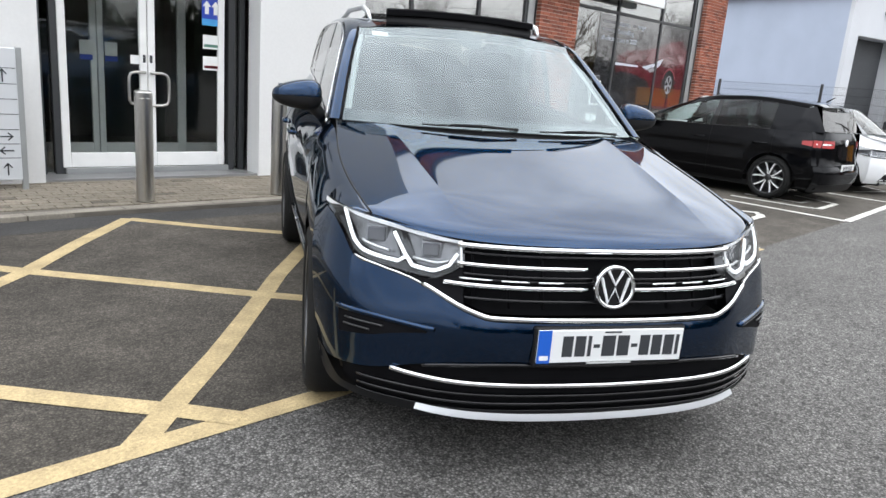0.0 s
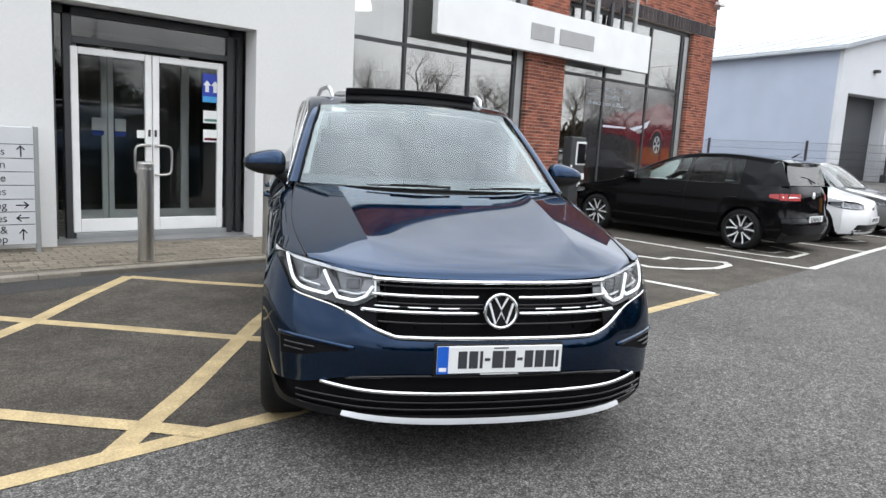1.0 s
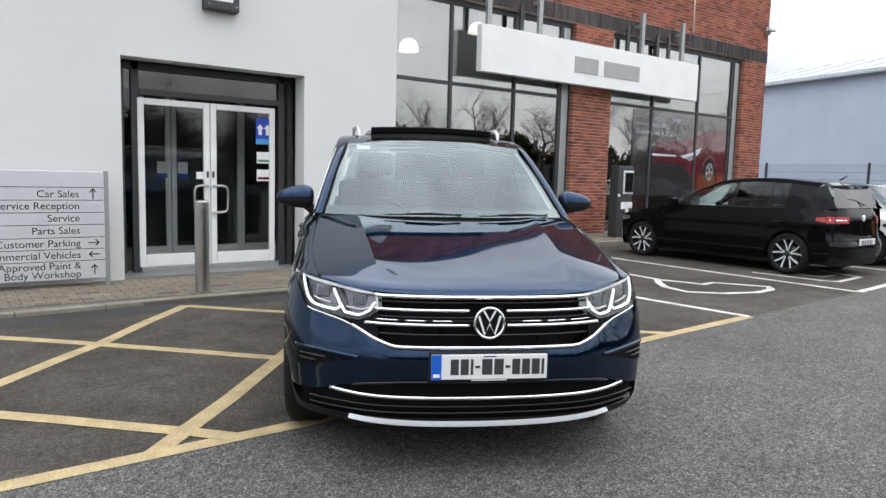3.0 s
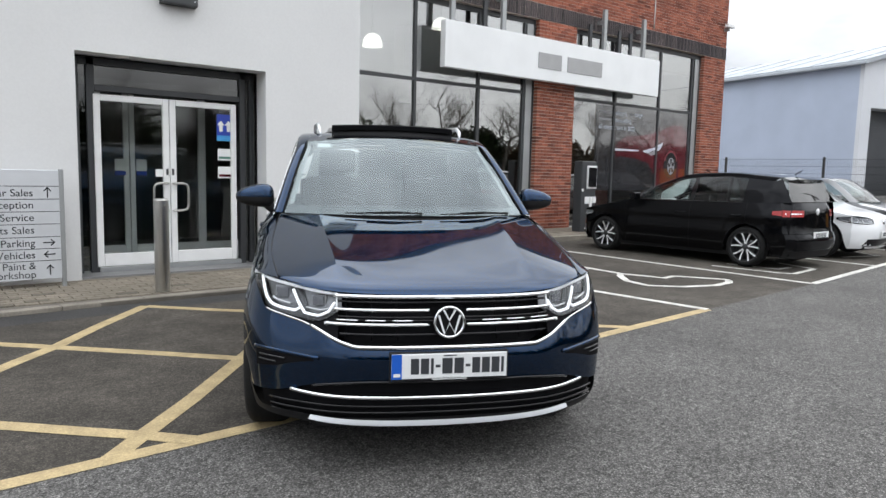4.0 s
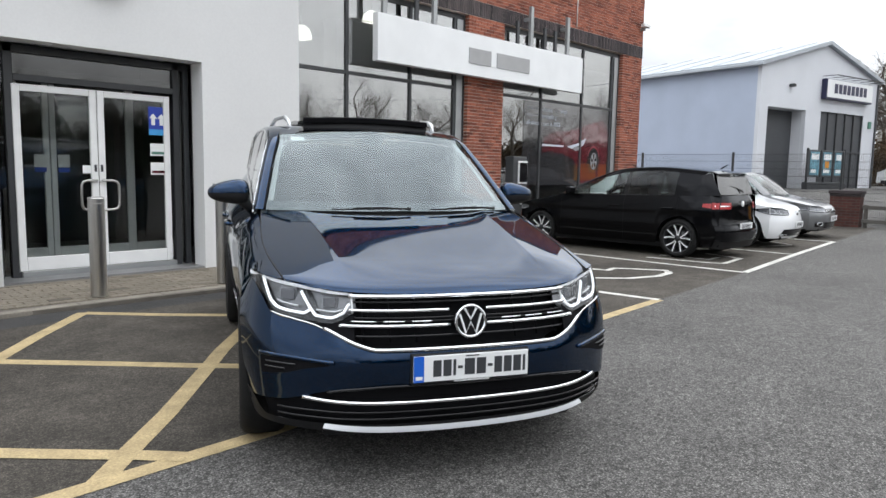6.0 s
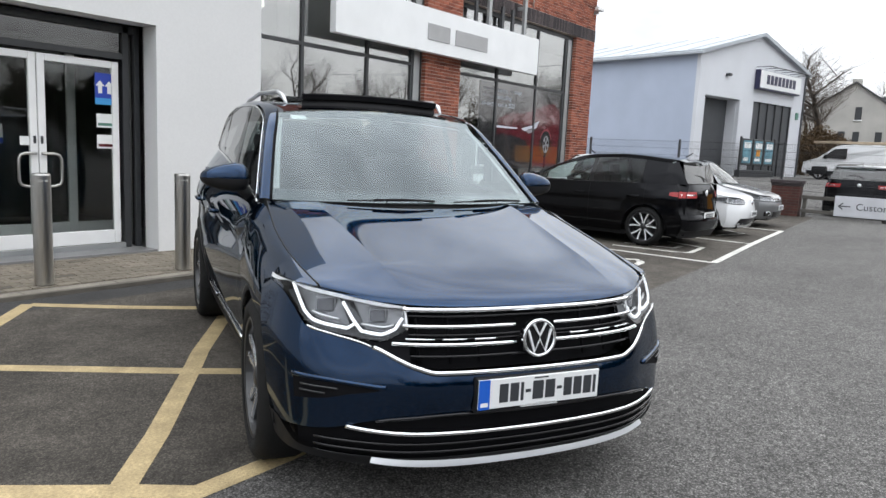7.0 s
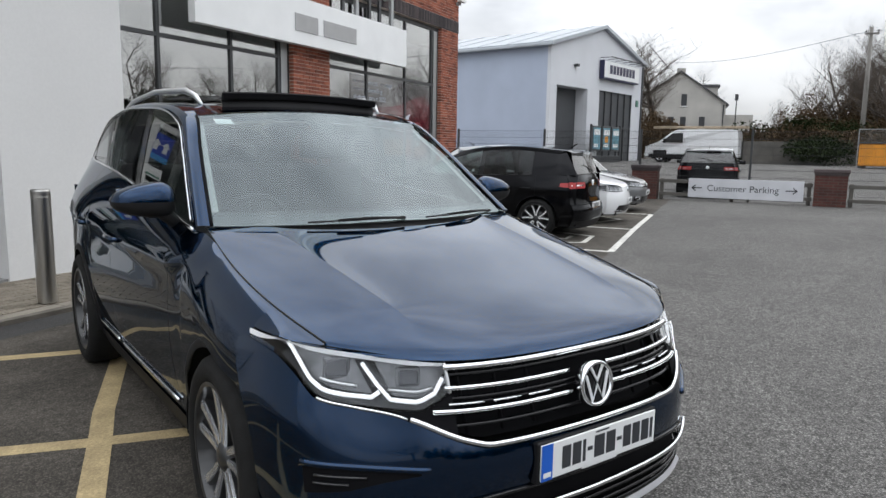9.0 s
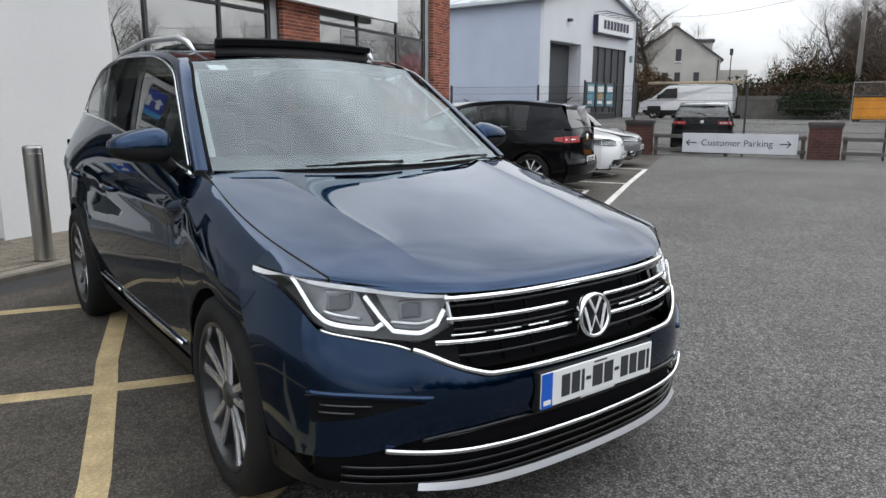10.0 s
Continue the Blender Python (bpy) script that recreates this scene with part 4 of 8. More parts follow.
for w, x in ((win_1, 12.42), (win_2, 19.22)):
    part("jamb_panel", block(x - 0.10, x + 0.10, FY + 0.10, FY + 0.118, WB, WT - 0.12, 0.003), M["grey_frame"], w)

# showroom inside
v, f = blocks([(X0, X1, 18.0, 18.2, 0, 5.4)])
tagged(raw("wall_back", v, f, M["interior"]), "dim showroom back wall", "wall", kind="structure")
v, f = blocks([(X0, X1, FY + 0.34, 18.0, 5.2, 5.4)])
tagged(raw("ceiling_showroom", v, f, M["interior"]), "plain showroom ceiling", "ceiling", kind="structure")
v, f = blocks([(X0, X1, FY + 0.33, 18.0, 0.0, 0.11)])
tagged(raw("floor_showroom", v, f, M["interior_floor"]), "grey tiled showroom floor", "floor", kind="structure")
v, f = blocks([(X0 - 14, X1 + 0.1, FY, 32, 7.25, 7.40)])
tagged(raw("roof_showroom", v, f, M["slate"]), "flat dark roof over the showroom", "roof", kind="structure")
v, f = blocks([(9.3, X1 - 0.4, FY + 0.6, FY + 1.0, 3.35, 4.35)])
tagged(raw("bulkhead", v, f, M["dark_frame"]), "dark bulkhead behind the showroom glass", "bulkhead", kind="structure")


def pendant(x, y, z):
    p = thing("pendant_lamp", pose(x, y, z), "white dome pendant lamp hung in the showroom", "lamp", group="pendant lamps")
    v, f = lathe([(0.04, 0.27), (0.08, 0.26), (0.16, 0.20), (0.205, 0.10), (0.21, 0.0), (0.195, 0.0), (0.19, 0.10), (0.14, 0.18)], 28)
    raw("shade", v, f, M["lamp_on"], p, "lit white shade", True)
    v, f = tube([(0, 0, 0.26), (0, 0, 5.2 - z)], 0.01, 6)
    raw("cord", v, f, M["black"], p)
    return p


pendant(8.88, 12.6, 3.93)
pendant(10.3, 12.1, 4.38)

# fascia sign
fs = thing("fascia_sign", pose(0, 0, 0), "long white fascia sign hung before the showroom windows", "sign")
part("panel", block(9.62, 16.80, 11.10, 11.26, 3.46, 4.38, 0.01, 2), M["sign_white"], fs)
for x0, x1, z0, z1 in ((12.26, 13.02, 3.72, 4.06), (13.22, 14.46, 3.72, 4.06)):
    part("lettering_bar", block(x0, x1, 11.085, 11.099, z0, z1, 0.004), M["letter_light"], fs)
for x in (9.86, 11.26, 14.62, 16.18):
    part("hanger", block(x - 0.055, x + 0.055, 11.16, 11.24, 4.38, 5.35 if x > 12 else 6.4, 0.004), M["grey_frame"], fs)
    part("bracket", block(x - 0.04, x + 0.04, 11.24, FY - 0.014, 5.02, 5.10, 0.004), M["grey_frame"], fs)

for x in (10.83, 14.22, 15.33, 15.78):
    part("strut", block(x - 0.05, x + 0.05, 11.27, 11.33, 4.36, WT + 0.1, 0.004), M["dark_frame"], fs, "short dark strut")

# poster on the inside of the second window
po = thing("window_poster", pose(0, FY + 0.148, 0), "dark window poster of a red car with white lettering", "poster")
part("film", block(14.90, 15.56, 0.0, 0.003, 1.0, TZ - 0.06), M["poster"], po)
part("film", block(15.64, 17.485, 0.0, 0.003, 1.0, TZ - 0.04), M["poster"], po)
part("film", block(17.555, 19.01, 0.0, 0.003, 1.0, TZ - 0.04), M["poster"], po)


def print_shape(pts, depth, mat):
    raw("picture", [(x, -depth, z) for x, z in pts], [tuple(range(len(pts)))], mat, po)


# the pictured car: flank and bonnet, lamp, wheel
print_shape([(15.75, 1.05), (15.72, 1.75), (15.80, 2.25), (16.2, 2.42), (16.9, 2.47), (17.48, 2.58), (17.48, 1.05)], 0.002, M["poster_red"])
print_shape([(17.56, 1.05), (17.56, 2.60), (18.1, 2.78), (18.7, 2.86), (18.98, 2.62), (19.0, 1.9), (18.9, 1.05)], 0.002, M["poster_red"])
print_shape([(15.70, 1.05), (15.70, 1.85), (16.0, 1.90), (16.6, 1.86), (17.2, 1.74), (17.48, 1.42), (17.48, 1.05)], 0.004, M["poster"])
print_shape([(16.90, 2.06), (17.2, 2.13), (17.48, 2.18), (17.48, 2.10), (17.25, 2.05), (17.12, 2.00)], 0.005, M["poster_white"])
print_shape([(17.14, 2.02), (17.48, 2.08), (17.48, 1.98), (17.3, 1.94)], 0.005, M["letter_grey"])
print_shape([(17.56, 2.24), (17.84, 2.32), (17.72, 2.14), (17.56, 2.06)], 0.005, M["poster_white"])
print_shape([(15.72, 2.09), (16.72, 2.08), (16.72, 2.04), (15.72, 2.03)], 0.005, M["poster_white"])
print_shape([(18.25 + 0.34 * math.cos(a), 1.72 + 0.40 * math.sin(a)) for a in lin(0, 2 * math.pi * 23 / 24, 24)], 0.004, M["poster"])
print_shape([(18.25 + 0.33 * math.cos(a), 1.72 + 0.40 * math.sin(a)) for a in lin(0.3, 2.9, 16)] + [(18.25 + 0.29 * math.cos(a), 1.72 + 0.34 * math.sin(a)) for a in lin(2.9, 0.3, 16)], 0.005, M["poster_red_dark"])
print_shape([(18.27 + 0.17 * math.cos(a), 1.68 + 0.24 * math.sin(a)) for a in lin(0, 2 * math.pi * 23 / 24, 24)], 0.005, M["letter_grey"])
for k in range(5):
    a = 0.4 + 2 * math.pi * k / 5
    print_shape([(18.27 + 0.05 * math.cos(a - 0.4), 1.68 + 0.07 * math.sin(a - 0.4)), (18.27 + 0.15 * math.cos(a - 0.3), 1.68 + 0.21 * math.sin(a - 0.3)), (18.27 + 0.15 * math.cos(a + 0.3), 1.68 + 0.21 * math.sin(a + 0.3)), (18.27 + 0.05 * math.cos(a + 0.4), 1.68 + 0.07 * math.sin(a + 0.4))], 0.006, M["poster"])
for x, z, text in ((15.68, 2.94, "electric"), (16.48, 2.95, "range"), (15.68, 2.76, "bestselling"), (15.02, 2.57, "all-electric cars in 2022")):
    letters("lettering", text, 0.16, M["poster_white"], po, pose(x, -0.004, z, 90, 0, 0), 0.001)
for a, b, z in ((15.02, 15.52, 2.95), (16.27, 16.42, 2.95), (15.02, 15.52, 2.77)):
    part("lettering_bar", block(a, b, -0.003, -0.001, z + 0.01, z + 0.07), M["letter_grey"], po)

# charging post before the pier
cp = thing("charging_post", pose(13.45, 10.50, 0.09), "dark grey charging post with a screen and cable", "charger")
part("pedestal", block(-0.40, 0.10, -0.12, 0.12, 0, 1.60, 0.03, 3), M["dark_frame"], cp)
part("screen_frame", block(-0.24, 0.09, -0.150, -0.121, 0.98, 1.50, 0.025, 3), M["white_frame"], cp)
part("screen", block(-0.205, 0.055, -0.162, -0.151, 1.02, 1.46, 0.02, 3), M["gloss_black"], cp)
part("label_panel", block(-0.28, -0.10, -0.135, -0.121, 0.64, 0.80, 0.01), M["paper"], cp, "white label panel")
part("socket", block(-0.02, 0.09, -0.150, -0.121, 0.66, 0.80, 0.02, 3), M["white_frame"], cp, "white socket housing")
part("plug", block(-0.13, -0.06, -0.170, -0.121, 0.50, 0.80, 0.02, 3), M["white_frame"], cp, "pale charging plug")
part("side_button", block(-0.395, -0.33, -0.134, -0.121, 0.92, 0.98, 0.01), M["paper"], cp)
v, f = tube([(0.08, -0.10, 0.75), (0.16, -0.14, 0.55), (0.18, -0.15, 0.25), (0.14, -0.16, 0.06), (0.02, -0.14, 0.10)], 0.016, 8)
raw("cable", v, f, M["black"], cp, smooth=True)
# thin conduit up the brickwork
cd = thing("wall_conduit", pose(16.9, FY - 0.02, 5.25), "thin pale conduit pipe on the brick wall", "pipe")
v, f = tube([(0, 0, 0), (0, 0, 1.5)], 0.014, 8)
raw("pipe", v, f, M["white_frame"], cd, smooth=True)
part("box", block(-0.05, 0.05, -0.05, 0.005, 1.5, 1.62, 0.008), M["white_frame"], cd)
# camera on the wall corner
cc = thing("security_camera", pose(20.4, FY - 0.02, 5.75), "small grey security camera on the brick wall", "camera")
part("body", block(-0.22, 0.16, -0.22, -0.10, 0.0, 0.10, 0.02, 2), M["white_frame"], cc)
part("arm", block(-0.04, 0.04, -0.12, 0.02, -0.08, 0.02, 0.005), M["grey_frame"], cc)

# ---- the blue car: x across, y from the nose to the tail, z up ----


def spline(rows):
    """A smooth line in space through points; asked from 0 to 1."""
    n = len(rows)
    axes = [curve(range(n), [r[k] for r in rows]) for k in range(3)]
    return lambda t: Vector([a(t * (n - 1)) for a in axes])


NX = fair(range(9), [0, 0.25, 0.45, 0.58, 0.68, 0.77, 0.84, 0.885, 0.912])
NLEV = [0.18, 0.24, 0.42, 0.54, 0.66, 0.80, 0.90]
NY = [
    fair(range(9), [0.115, 0.125, 0.165, 0.222, 0.290, 0.375, 0.455, 0.525, 0.61]),
    fair(range(9), [0.060, 0.070, 0.105, 0.158, 0.220, 0.293, 0.377, 0.468, 0.58]),
    fair(range(9), [0.026, 0.038, 0.070, 0.124, 0.185, 0.252, 0.328, 0.424, 0.545]),
    fair(range(9), [0.006, 0.016, 0.054, 0.122, 0.190, 0.260, 0.336, 0.428, 0.532]),
    fair(range(9), [0.04, 0.050, 0.090, 0.157, 0.230, 0.296, 0.366, 0.460, 0.590]),
    fair(range(9), [0.085, 0.095, 0.140, 0.205, 0.28, 0.350, 0.424, 0.535, 0.695]),
    fair(range(9), [0.135, 0.145, 0.190, 0.25, 0.32, 0.39, 0.46, 0.568, 0.735]),
]
NTUCK = curve(NLEV, [0.925, 0.952, 0.992, 1.010, 1.014, 0.996, 0.935])


def nose(s, z, out=0.0):
    """A point of the nose: s from -8 to 8 along the bumper, z its height; out pushes it off the surface."""
    a = abs(s)
    tuck = NTUCK(z) - 1
    x = NX(a) * (1 + tuck * (a / 8) ** 3)
    y = fair(NLEV, [c(a) for c in NY])(z)
    if out:
        e = 0.05
        b, c_ = min(a + e, 8), max(a - e, 0)
        x2, y2 = NX(b) * (1 + tuck * (b / 8) ** 3), fair(NLEV, [c(b) for c in NY])(z)
        x1, y1 = NX(c_) * (1 + tuck * (c_ / 8) ** 3), fair(NLEV, [c(c_) for c in NY])(z)
        d = Vector((x2 - x1, y2 - y1)).normalized()
        x, y = x + d.y * out, y - d.x * out
    return Vector((math.copysign(x, s) if s else 0.0, y, z))


def s_of(x):
    lo, hi = 0.0, 8.0
    for _ in range(30):
        mid = (lo + hi) / 2
        lo, hi = (mid, hi) if NX(mid) < x else (lo, mid)
    return lo


CW = curve([0.40, 0.5, 0.66, 0.9, 1.3, 1.5, 2.5, 3.3, 3.6, 4.0, 4.3, 4.45], [0.835, 0.872, 0.907, 0.920, 0.918, 0.915, 0.92, 0.920, 0.914, 0.888, 0.825, 0.75])
CF = curve([0.18, 0.26, 0.36, 0.50, 0.62, 0.76, 0.86, 0.925, 0.95, 0.965, 0.985, 1.06, 1.12, 1.30, 1.56], [-0.12, -0.085, -0.060, -0.032, -0.017, -0.013, -0.018, -0.017, -0.007, 0.0, -0.010, -0.036, -0.072, -0.165, -0.300])
HUB_F, HUB_R, HUB_Z, TYRE = 0.92, 3.60, 0.358, 0.360
SEAM_X = fair([0.385, 0.65, 1.0, 1.4, 1.55], [0.749, 0.786, 0.797, 0.768, 0.755])
SEAM_Z = fair([0.385, 0.65, 1.0, 1.4, 1.55], [0.872, 0.928, 1.006, 1.106, 1.140])
BELT = curve([1.4, 2.7, 3.4, 4.1, 4.4], [1.092, 1.215, 1.277, 1.310, 1.318])
BELT_X = curve([1.4, 2.7, 3.9, 4.4], [0.807, 0.756, 0.712, 0.660])


def side(y, z, out=0.0):
    if z > 0.965 and y > 1.4:
        t = min(1.0, (z - 0.965) / (BELT(y) - 0.965))
        return Vector((CW(y) + (BELT_X(y) - CW(y)) * t ** 1.5 + out, y, z))
    return Vector((CW(y) + CF(z) + out, y, z))


def arch(y, hub, r):
    d = r * r - (y - hub) ** 2
    return HUB_Z + math.sqrt(d) if d > 0 else -1


def low(y):
    return max(0.262, arch(y, HUB_F, 0.405), arch(y, HUB_R, 0.405))


def flank(sg, fn):
    return lambda u, w: Vector((sg * fn(u, w).x, fn(u, w).y, fn(u, w).z))


def stations(a, b, step=0.03):
    n = max(3, int(round((b - a) / step)) + 1)
    return lin(a, b, n)


def build_suv(m):
    car = thing("suv", m, "dark metallic blue SUV with chrome grille parked on yellow hatching", "car")
    P = M["paint_blue"]

    def put(name, grid, mat, label="", parent=None):
        return face_out(raw(name, grid[0], grid[1], mat, parent or car, label, True), (0, 2.2, 0.65))

    # bumper skin between grille and lower intake
    zt = curve([0] + [s_of(x) for x in (0.40, 0.46, 0.58, 0.63, 0.72, 0.80, 0.84, 0.87, 0.89)] + [8], [0.594, 0.594, 0.608, 0.664, 0.686, 0.706, 0.728, 0.796, 0.836, 0.847, 0.856])
    zb = curve([0] + [s_of(x) for x in (0.30, 0.50, 0.62, 0.70, 0.76, 0.84, 0.89)] + [8], [0.455, 0.455, 0.442, 0.418, 0.392, 0.376, 0.362, 0.350, 0.345])
    ss = lin(-8, 8, 97)
    bumper = put("bumper", sheet(lambda s, w: nose(s, zb(abs(s)) + (zt(abs(s)) - zb(abs(s))) * w), ss, lin(0, 1, 19)), P)
    # lower intake and its blades
    si = s_of(0.86)
    put("lower_grille", sheet(lambda s, w: nose(s, 0.235 + (0.465 - 0.235 - 0.06 * max(0, abs(s) / si - 0.6) / 0.4) * w, -0.028), lin(-si, si, 65), lin(0, 1, 7)), M["grille_black"], "black lower grille", bumper)
    for z, t in ((0.275, 0.012), (0.305, 0.010), (0.335, 0.010)):
        pts = [nose(s, z, -0.012) for s in lin(-s_of(0.80), s_of(0.80), 49)]
        put("blade", ribbon(pts, t, 0.010, lambda i, p=pts: (p[i].x * 0.4, -1, 0)), M["gloss_black"], "", bumper)
    pts = [nose(s, zb(abs(s)) - 0.004, -0.004) for s in lin(-s_of(0.60), s_of(0.60), 41)]
    put("lip", ribbon(pts, 0.012, 0.012, lambda i, p=pts: (p[i].x * 0.4, -1, 0)), M["gloss_black"], "", bumper)
    pts = [nose(s, 0.378 + 0.016 * (abs(s) / s_of(0.69)) ** 3, 0.004) for s in lin(-s_of(0.69), s_of(0.69), 57)]
    put("chrome_strip", ribbon(pts, 0.017, 0.012, lambda i, p=pts: (p[i].x * 0.7, -1, 0.2)), M["chrome"], "bright chrome strip", bumper)
    # lower corners in black, and the silver skid plate
    put("valance", sheet(lambda s, w: nose(s, 0.242 + (0.041 + 0.075 * ease((abs(s) - 5.9) / 1.6)) * w, 0.002), lin(-8, 8, 97), lin(0, 1, 6)), M["black"], "black lower valance", bumper)
    sk = s_of(0.605)
    put("skid_plate", sheet(lambda s, w: nose(s, 0.243 + 0.022 * (abs(s) / sk) ** 2 + (0.024 - 0.006 * (abs(s) / sk) ** 4) * w, 0.004 + 0.018 * (1 - w)), lin(-sk, sk, 61), lin(0, 1, 7)), M["skid"], "satin silver skid plate", bumper)
    # upper grille
    sg_ = s_of(0.61)
    zl = curve([0, s_of(0.40), s_of(0.46), s_of(0.60), s_of(0.66)], [0.606, 0.606, 0.620, 0.682, 0.698])
    grille = put("grille", sheet(lambda s, w: nose(s, zl(abs(s)) - 0.01 + (0.835 - zl(abs(s))) * w, -0.078), lin(-sg_, sg_, 49), lin(0, 1, 7)), M["grille_black"], "black honeycomb grille")
    for z, xe, wd in ((0.818, 0.50, 0.018), (0.760, 0.505, 0.014), (0.698, 0.545, 0.015)):
        if wd > 0.017:
            runs = [lin(-s_of(xe), s_of(xe), 49)]
        else:
            runs = [lin(-s_of(xe), -s_of(0.085), 25), lin(s_of(0.085), s_of(xe), 25)]
        for run in runs:
            pts = [nose(s, z, 0.003 if wd > 0.017 else -0.006) for s in run]
            put("chrome_bar", ribbon(pts, wd, 0.012, lambda i, p=pts: (p[i].x * 0.5, -1, 0.25)), M["chrome"], "", grille)
    for z, wd in ((0.792, 0.010), (0.728, 0.010), (0.655, 0.012), (0.715, 0.006)):
        pts = [nose(s, z, -0.024) for s in lin(-s_of(0.5), s_of(0.5), 41)]
        put("grille_blade", ribbon(pts, wd, 0.010, lambda i, p=pts: (p[i].x * 0.4, -1, 0)), M["gloss_black"], "", grille)
    for i in range(-4, 5):
        if abs(i) > 1:
            s = math.copysign(s_of(abs(i) * 0.115), i)
            pts = [nose(s, z, -0.033) for z in (0.63, 0.70, 0.76, 0.82)]
            put("grille_rib", ribbon(pts, 0.008, 0.010, lambda k: (0, -1, 0)), M["grille_black"], "", grille)
    for a, b in ((-0.50, -0.40), (-0.37, -0.28), (-0.25, -0.16), (0.16, 0.25), (0.28, 0.37), (0.40, 0.50)):
        pts = [nose(math.copysign(s_of(abs(x)), x), 0.716, -0.008) for x in lin(a, b, 6)]
        put("chrome_dash", ribbon(pts, 0.006, 0.006, lambda i: (0, -1, 0.2)), M["chrome"], "", grille)
    lowline = [nose(s, zl(abs(s)), 0.001) for s in lin(-s_of(0.60), s_of(0.60), 73)]
    put("chrome_surround", ribbon(lowline, 0.017, 0.012, lambda i, p=lowline: (p[i].x * 0.5, -1, 0.25)), M["chrome"], "bright chrome grille surround", grille)
    # round badge
    b0 = nose(0, 0.715)
    at = pose(0, b0.y - 0.024, 0.715, 90 - 6) @ Matrix.Scale(0.87, 4)
    badge = thing("badge", at, "", "")
    badge.parent = grille
    v, f = lathe([(0, 0.0), (0.072, 0.0), (0.078, 0.006), (0.078, -0.03)], 40)
    raw("disc", v, f, M["gloss_black"], badge, smooth=False)
    v, f = lathe([(0.069, 0.002), (0.071, 0.010), (0.080, 0.011), (0.083, 0.004), (0.083, -0.02)], 48)
    raw("ring", v, f, M["chrome"], badge, "chrome ring", True)
    zig = [(-0.030, 0.062), (0.0, 0.010), (0.030, 0.062)]
    zag = [(-0.056, 0.036), (-0.026, -0.058), (0.0, -0.004), (0.026, -0.058), (0.056, 0.036)]
    for line in (zig, zag):
        pts = [Vector((x, y, 0.004)) for x, y in line]
        v, f = ribbon(pts, 0.012, 0.006, lambda i: (0, 0, 1))
        raw("chrome_stroke", v, f, M["badge_silver"], badge)
    # number plate with plain bars for characters
    plate = thing("number_plate", pose(0, 0.0, 0.5275), "", "")
    plate.parent = car
    part("holder", block(-0.268, 0.268, 0.004, 0.045, -0.068, 0.062, 0.004), M["black"], plate)
    part("plate", block(-0.26, 0.26, -0.003, 0.004, -0.0555, 0.0555, 0.002), M["plate_white"], plate, "white plate with dark bars")
    part("band", block(-0.26, -0.215, -0.0045, -0.003, -0.0555, 0.0555), M["plate_blue"], plate, "blue band")
    part("band_bar", block(-0.252, -0.222, -0.0055, -0.0045, -0.045, -0.030), M["plate_white"], plate)
    x = -0.175
    for w, h in ((0.036, 0.07), (0.036, 0.07), (0.012, 0.07), (0.022, 0.012), (0.046, 0.07), (0.042, 0.07), (0.022, 0.012), (0.036, 0.07), (0.036, 0.07), (0.036, 0.07), (0.012, 0.07)):
        part("character_bar", block(x, x + w, -0.0045, -0.0032, -h / 2, h / 2), M["letter_dark"], plate)
        x += w + 0.0085
    part("caption_bar", block(-0.03, 0.03, -0.0045, -0.0032, 0.044, 0.049), M["letter_dark"], plate)
    part("holder_bar", block(-0.08, 0.08, 0.0025, 0.0038, -0.064, -0.058), M["plate_white"], plate)

    # bonnet: a level field between two creases, falling to the wings, rolled over at the front edge
    crown = fair([0.10, 0.20, 0.30, 0.45, 0.60, 0.90, 1.20, 1.42], [0.850, 0.874, 0.897, 0.930, 0.962, 1.026, 1.086, 1.126])

    def bonnet_z(x, y, xe):
        xc = 0.452 + 0.072 * y
        c, edge = crown(y), SEAM_Z(max(y, 0.385)) - 0.25 * max(0.0, 0.385 - y)
        ridge = 0.007 * math.exp(-max(0.0, xc - x) / 0.06) * ease((y - 0.22) / 0.3)
        lift = ridge - 0.010 * min(x, xc) ** 2
        d = max(0.0, x - xc)
        q = d / (xe - xc)
        lip = 0.68 * q + 0.32 * q * q
        m = ease((y - 0.20) / 0.28)
        return m * (c + lift - (c + lift - edge) * lip) + (1 - m) * (c - (c - edge) * (x / xe) ** 3.2)

    def bonnet_at(u, w):
        ye = 0.385 + 1.015 * w
        xe = SEAM_X(ye)
        rc = (0.452 + 0.072 * (0.17 + 1.07 * w)) / xe
        a = abs(u)
        a = rc * (1 - (1 - a / 0.6) ** 1.5) if a < 0.6 else rc + (1 - rc) * ((a - 0.6) / 0.4) ** 1.6
        x = a * xe
        x0 = 0.749 * a
        yf = 0.106 + 0.10 * x0 ** 2 + 0.71 * x0 ** 4
        y = yf + (1.20 + 0.20 * a ** 2.2 - yf) * w
        z = bonnet_z(x, y, xe)
        z -= (0.017 - 0.006 * a) * math.exp(-(y - yf) / 0.020) + 0.010 * math.exp(-(y - yf) / 0.09) * (1 - a ** 3)
        return Vector((math.copysign(x, u) if u else 0.0, y, z))

    us = lin(-1, 1, 121)
    ws = [0, 0.004, 0.009, 0.015, 0.022, 0.032, 0.045, 0.06, 0.08, 0.10, 0.125] + lin(0.15, 1, 43)
    bonnet = put("bonnet", sheet(bonnet_at, us, ws), P, "blue bonnet with two creases")
    pts = [bonnet_at(u, 0.0) + Vector((0, 0.012, -0.002)) for u in lin(-1, 1, 81)]
    put("bonnet_edge", ribbon(pts, 0.012, 0.006, lambda i, p=pts: (p[i].x * 0.6, -1, -0.4)), M["grille_black"], "", bonnet)

    # headlamps
    LX = [s_of(x) for x in (0.487, 0.53, 0.58, 0.68, 0.77, 0.84, 0.875, 0.902)]
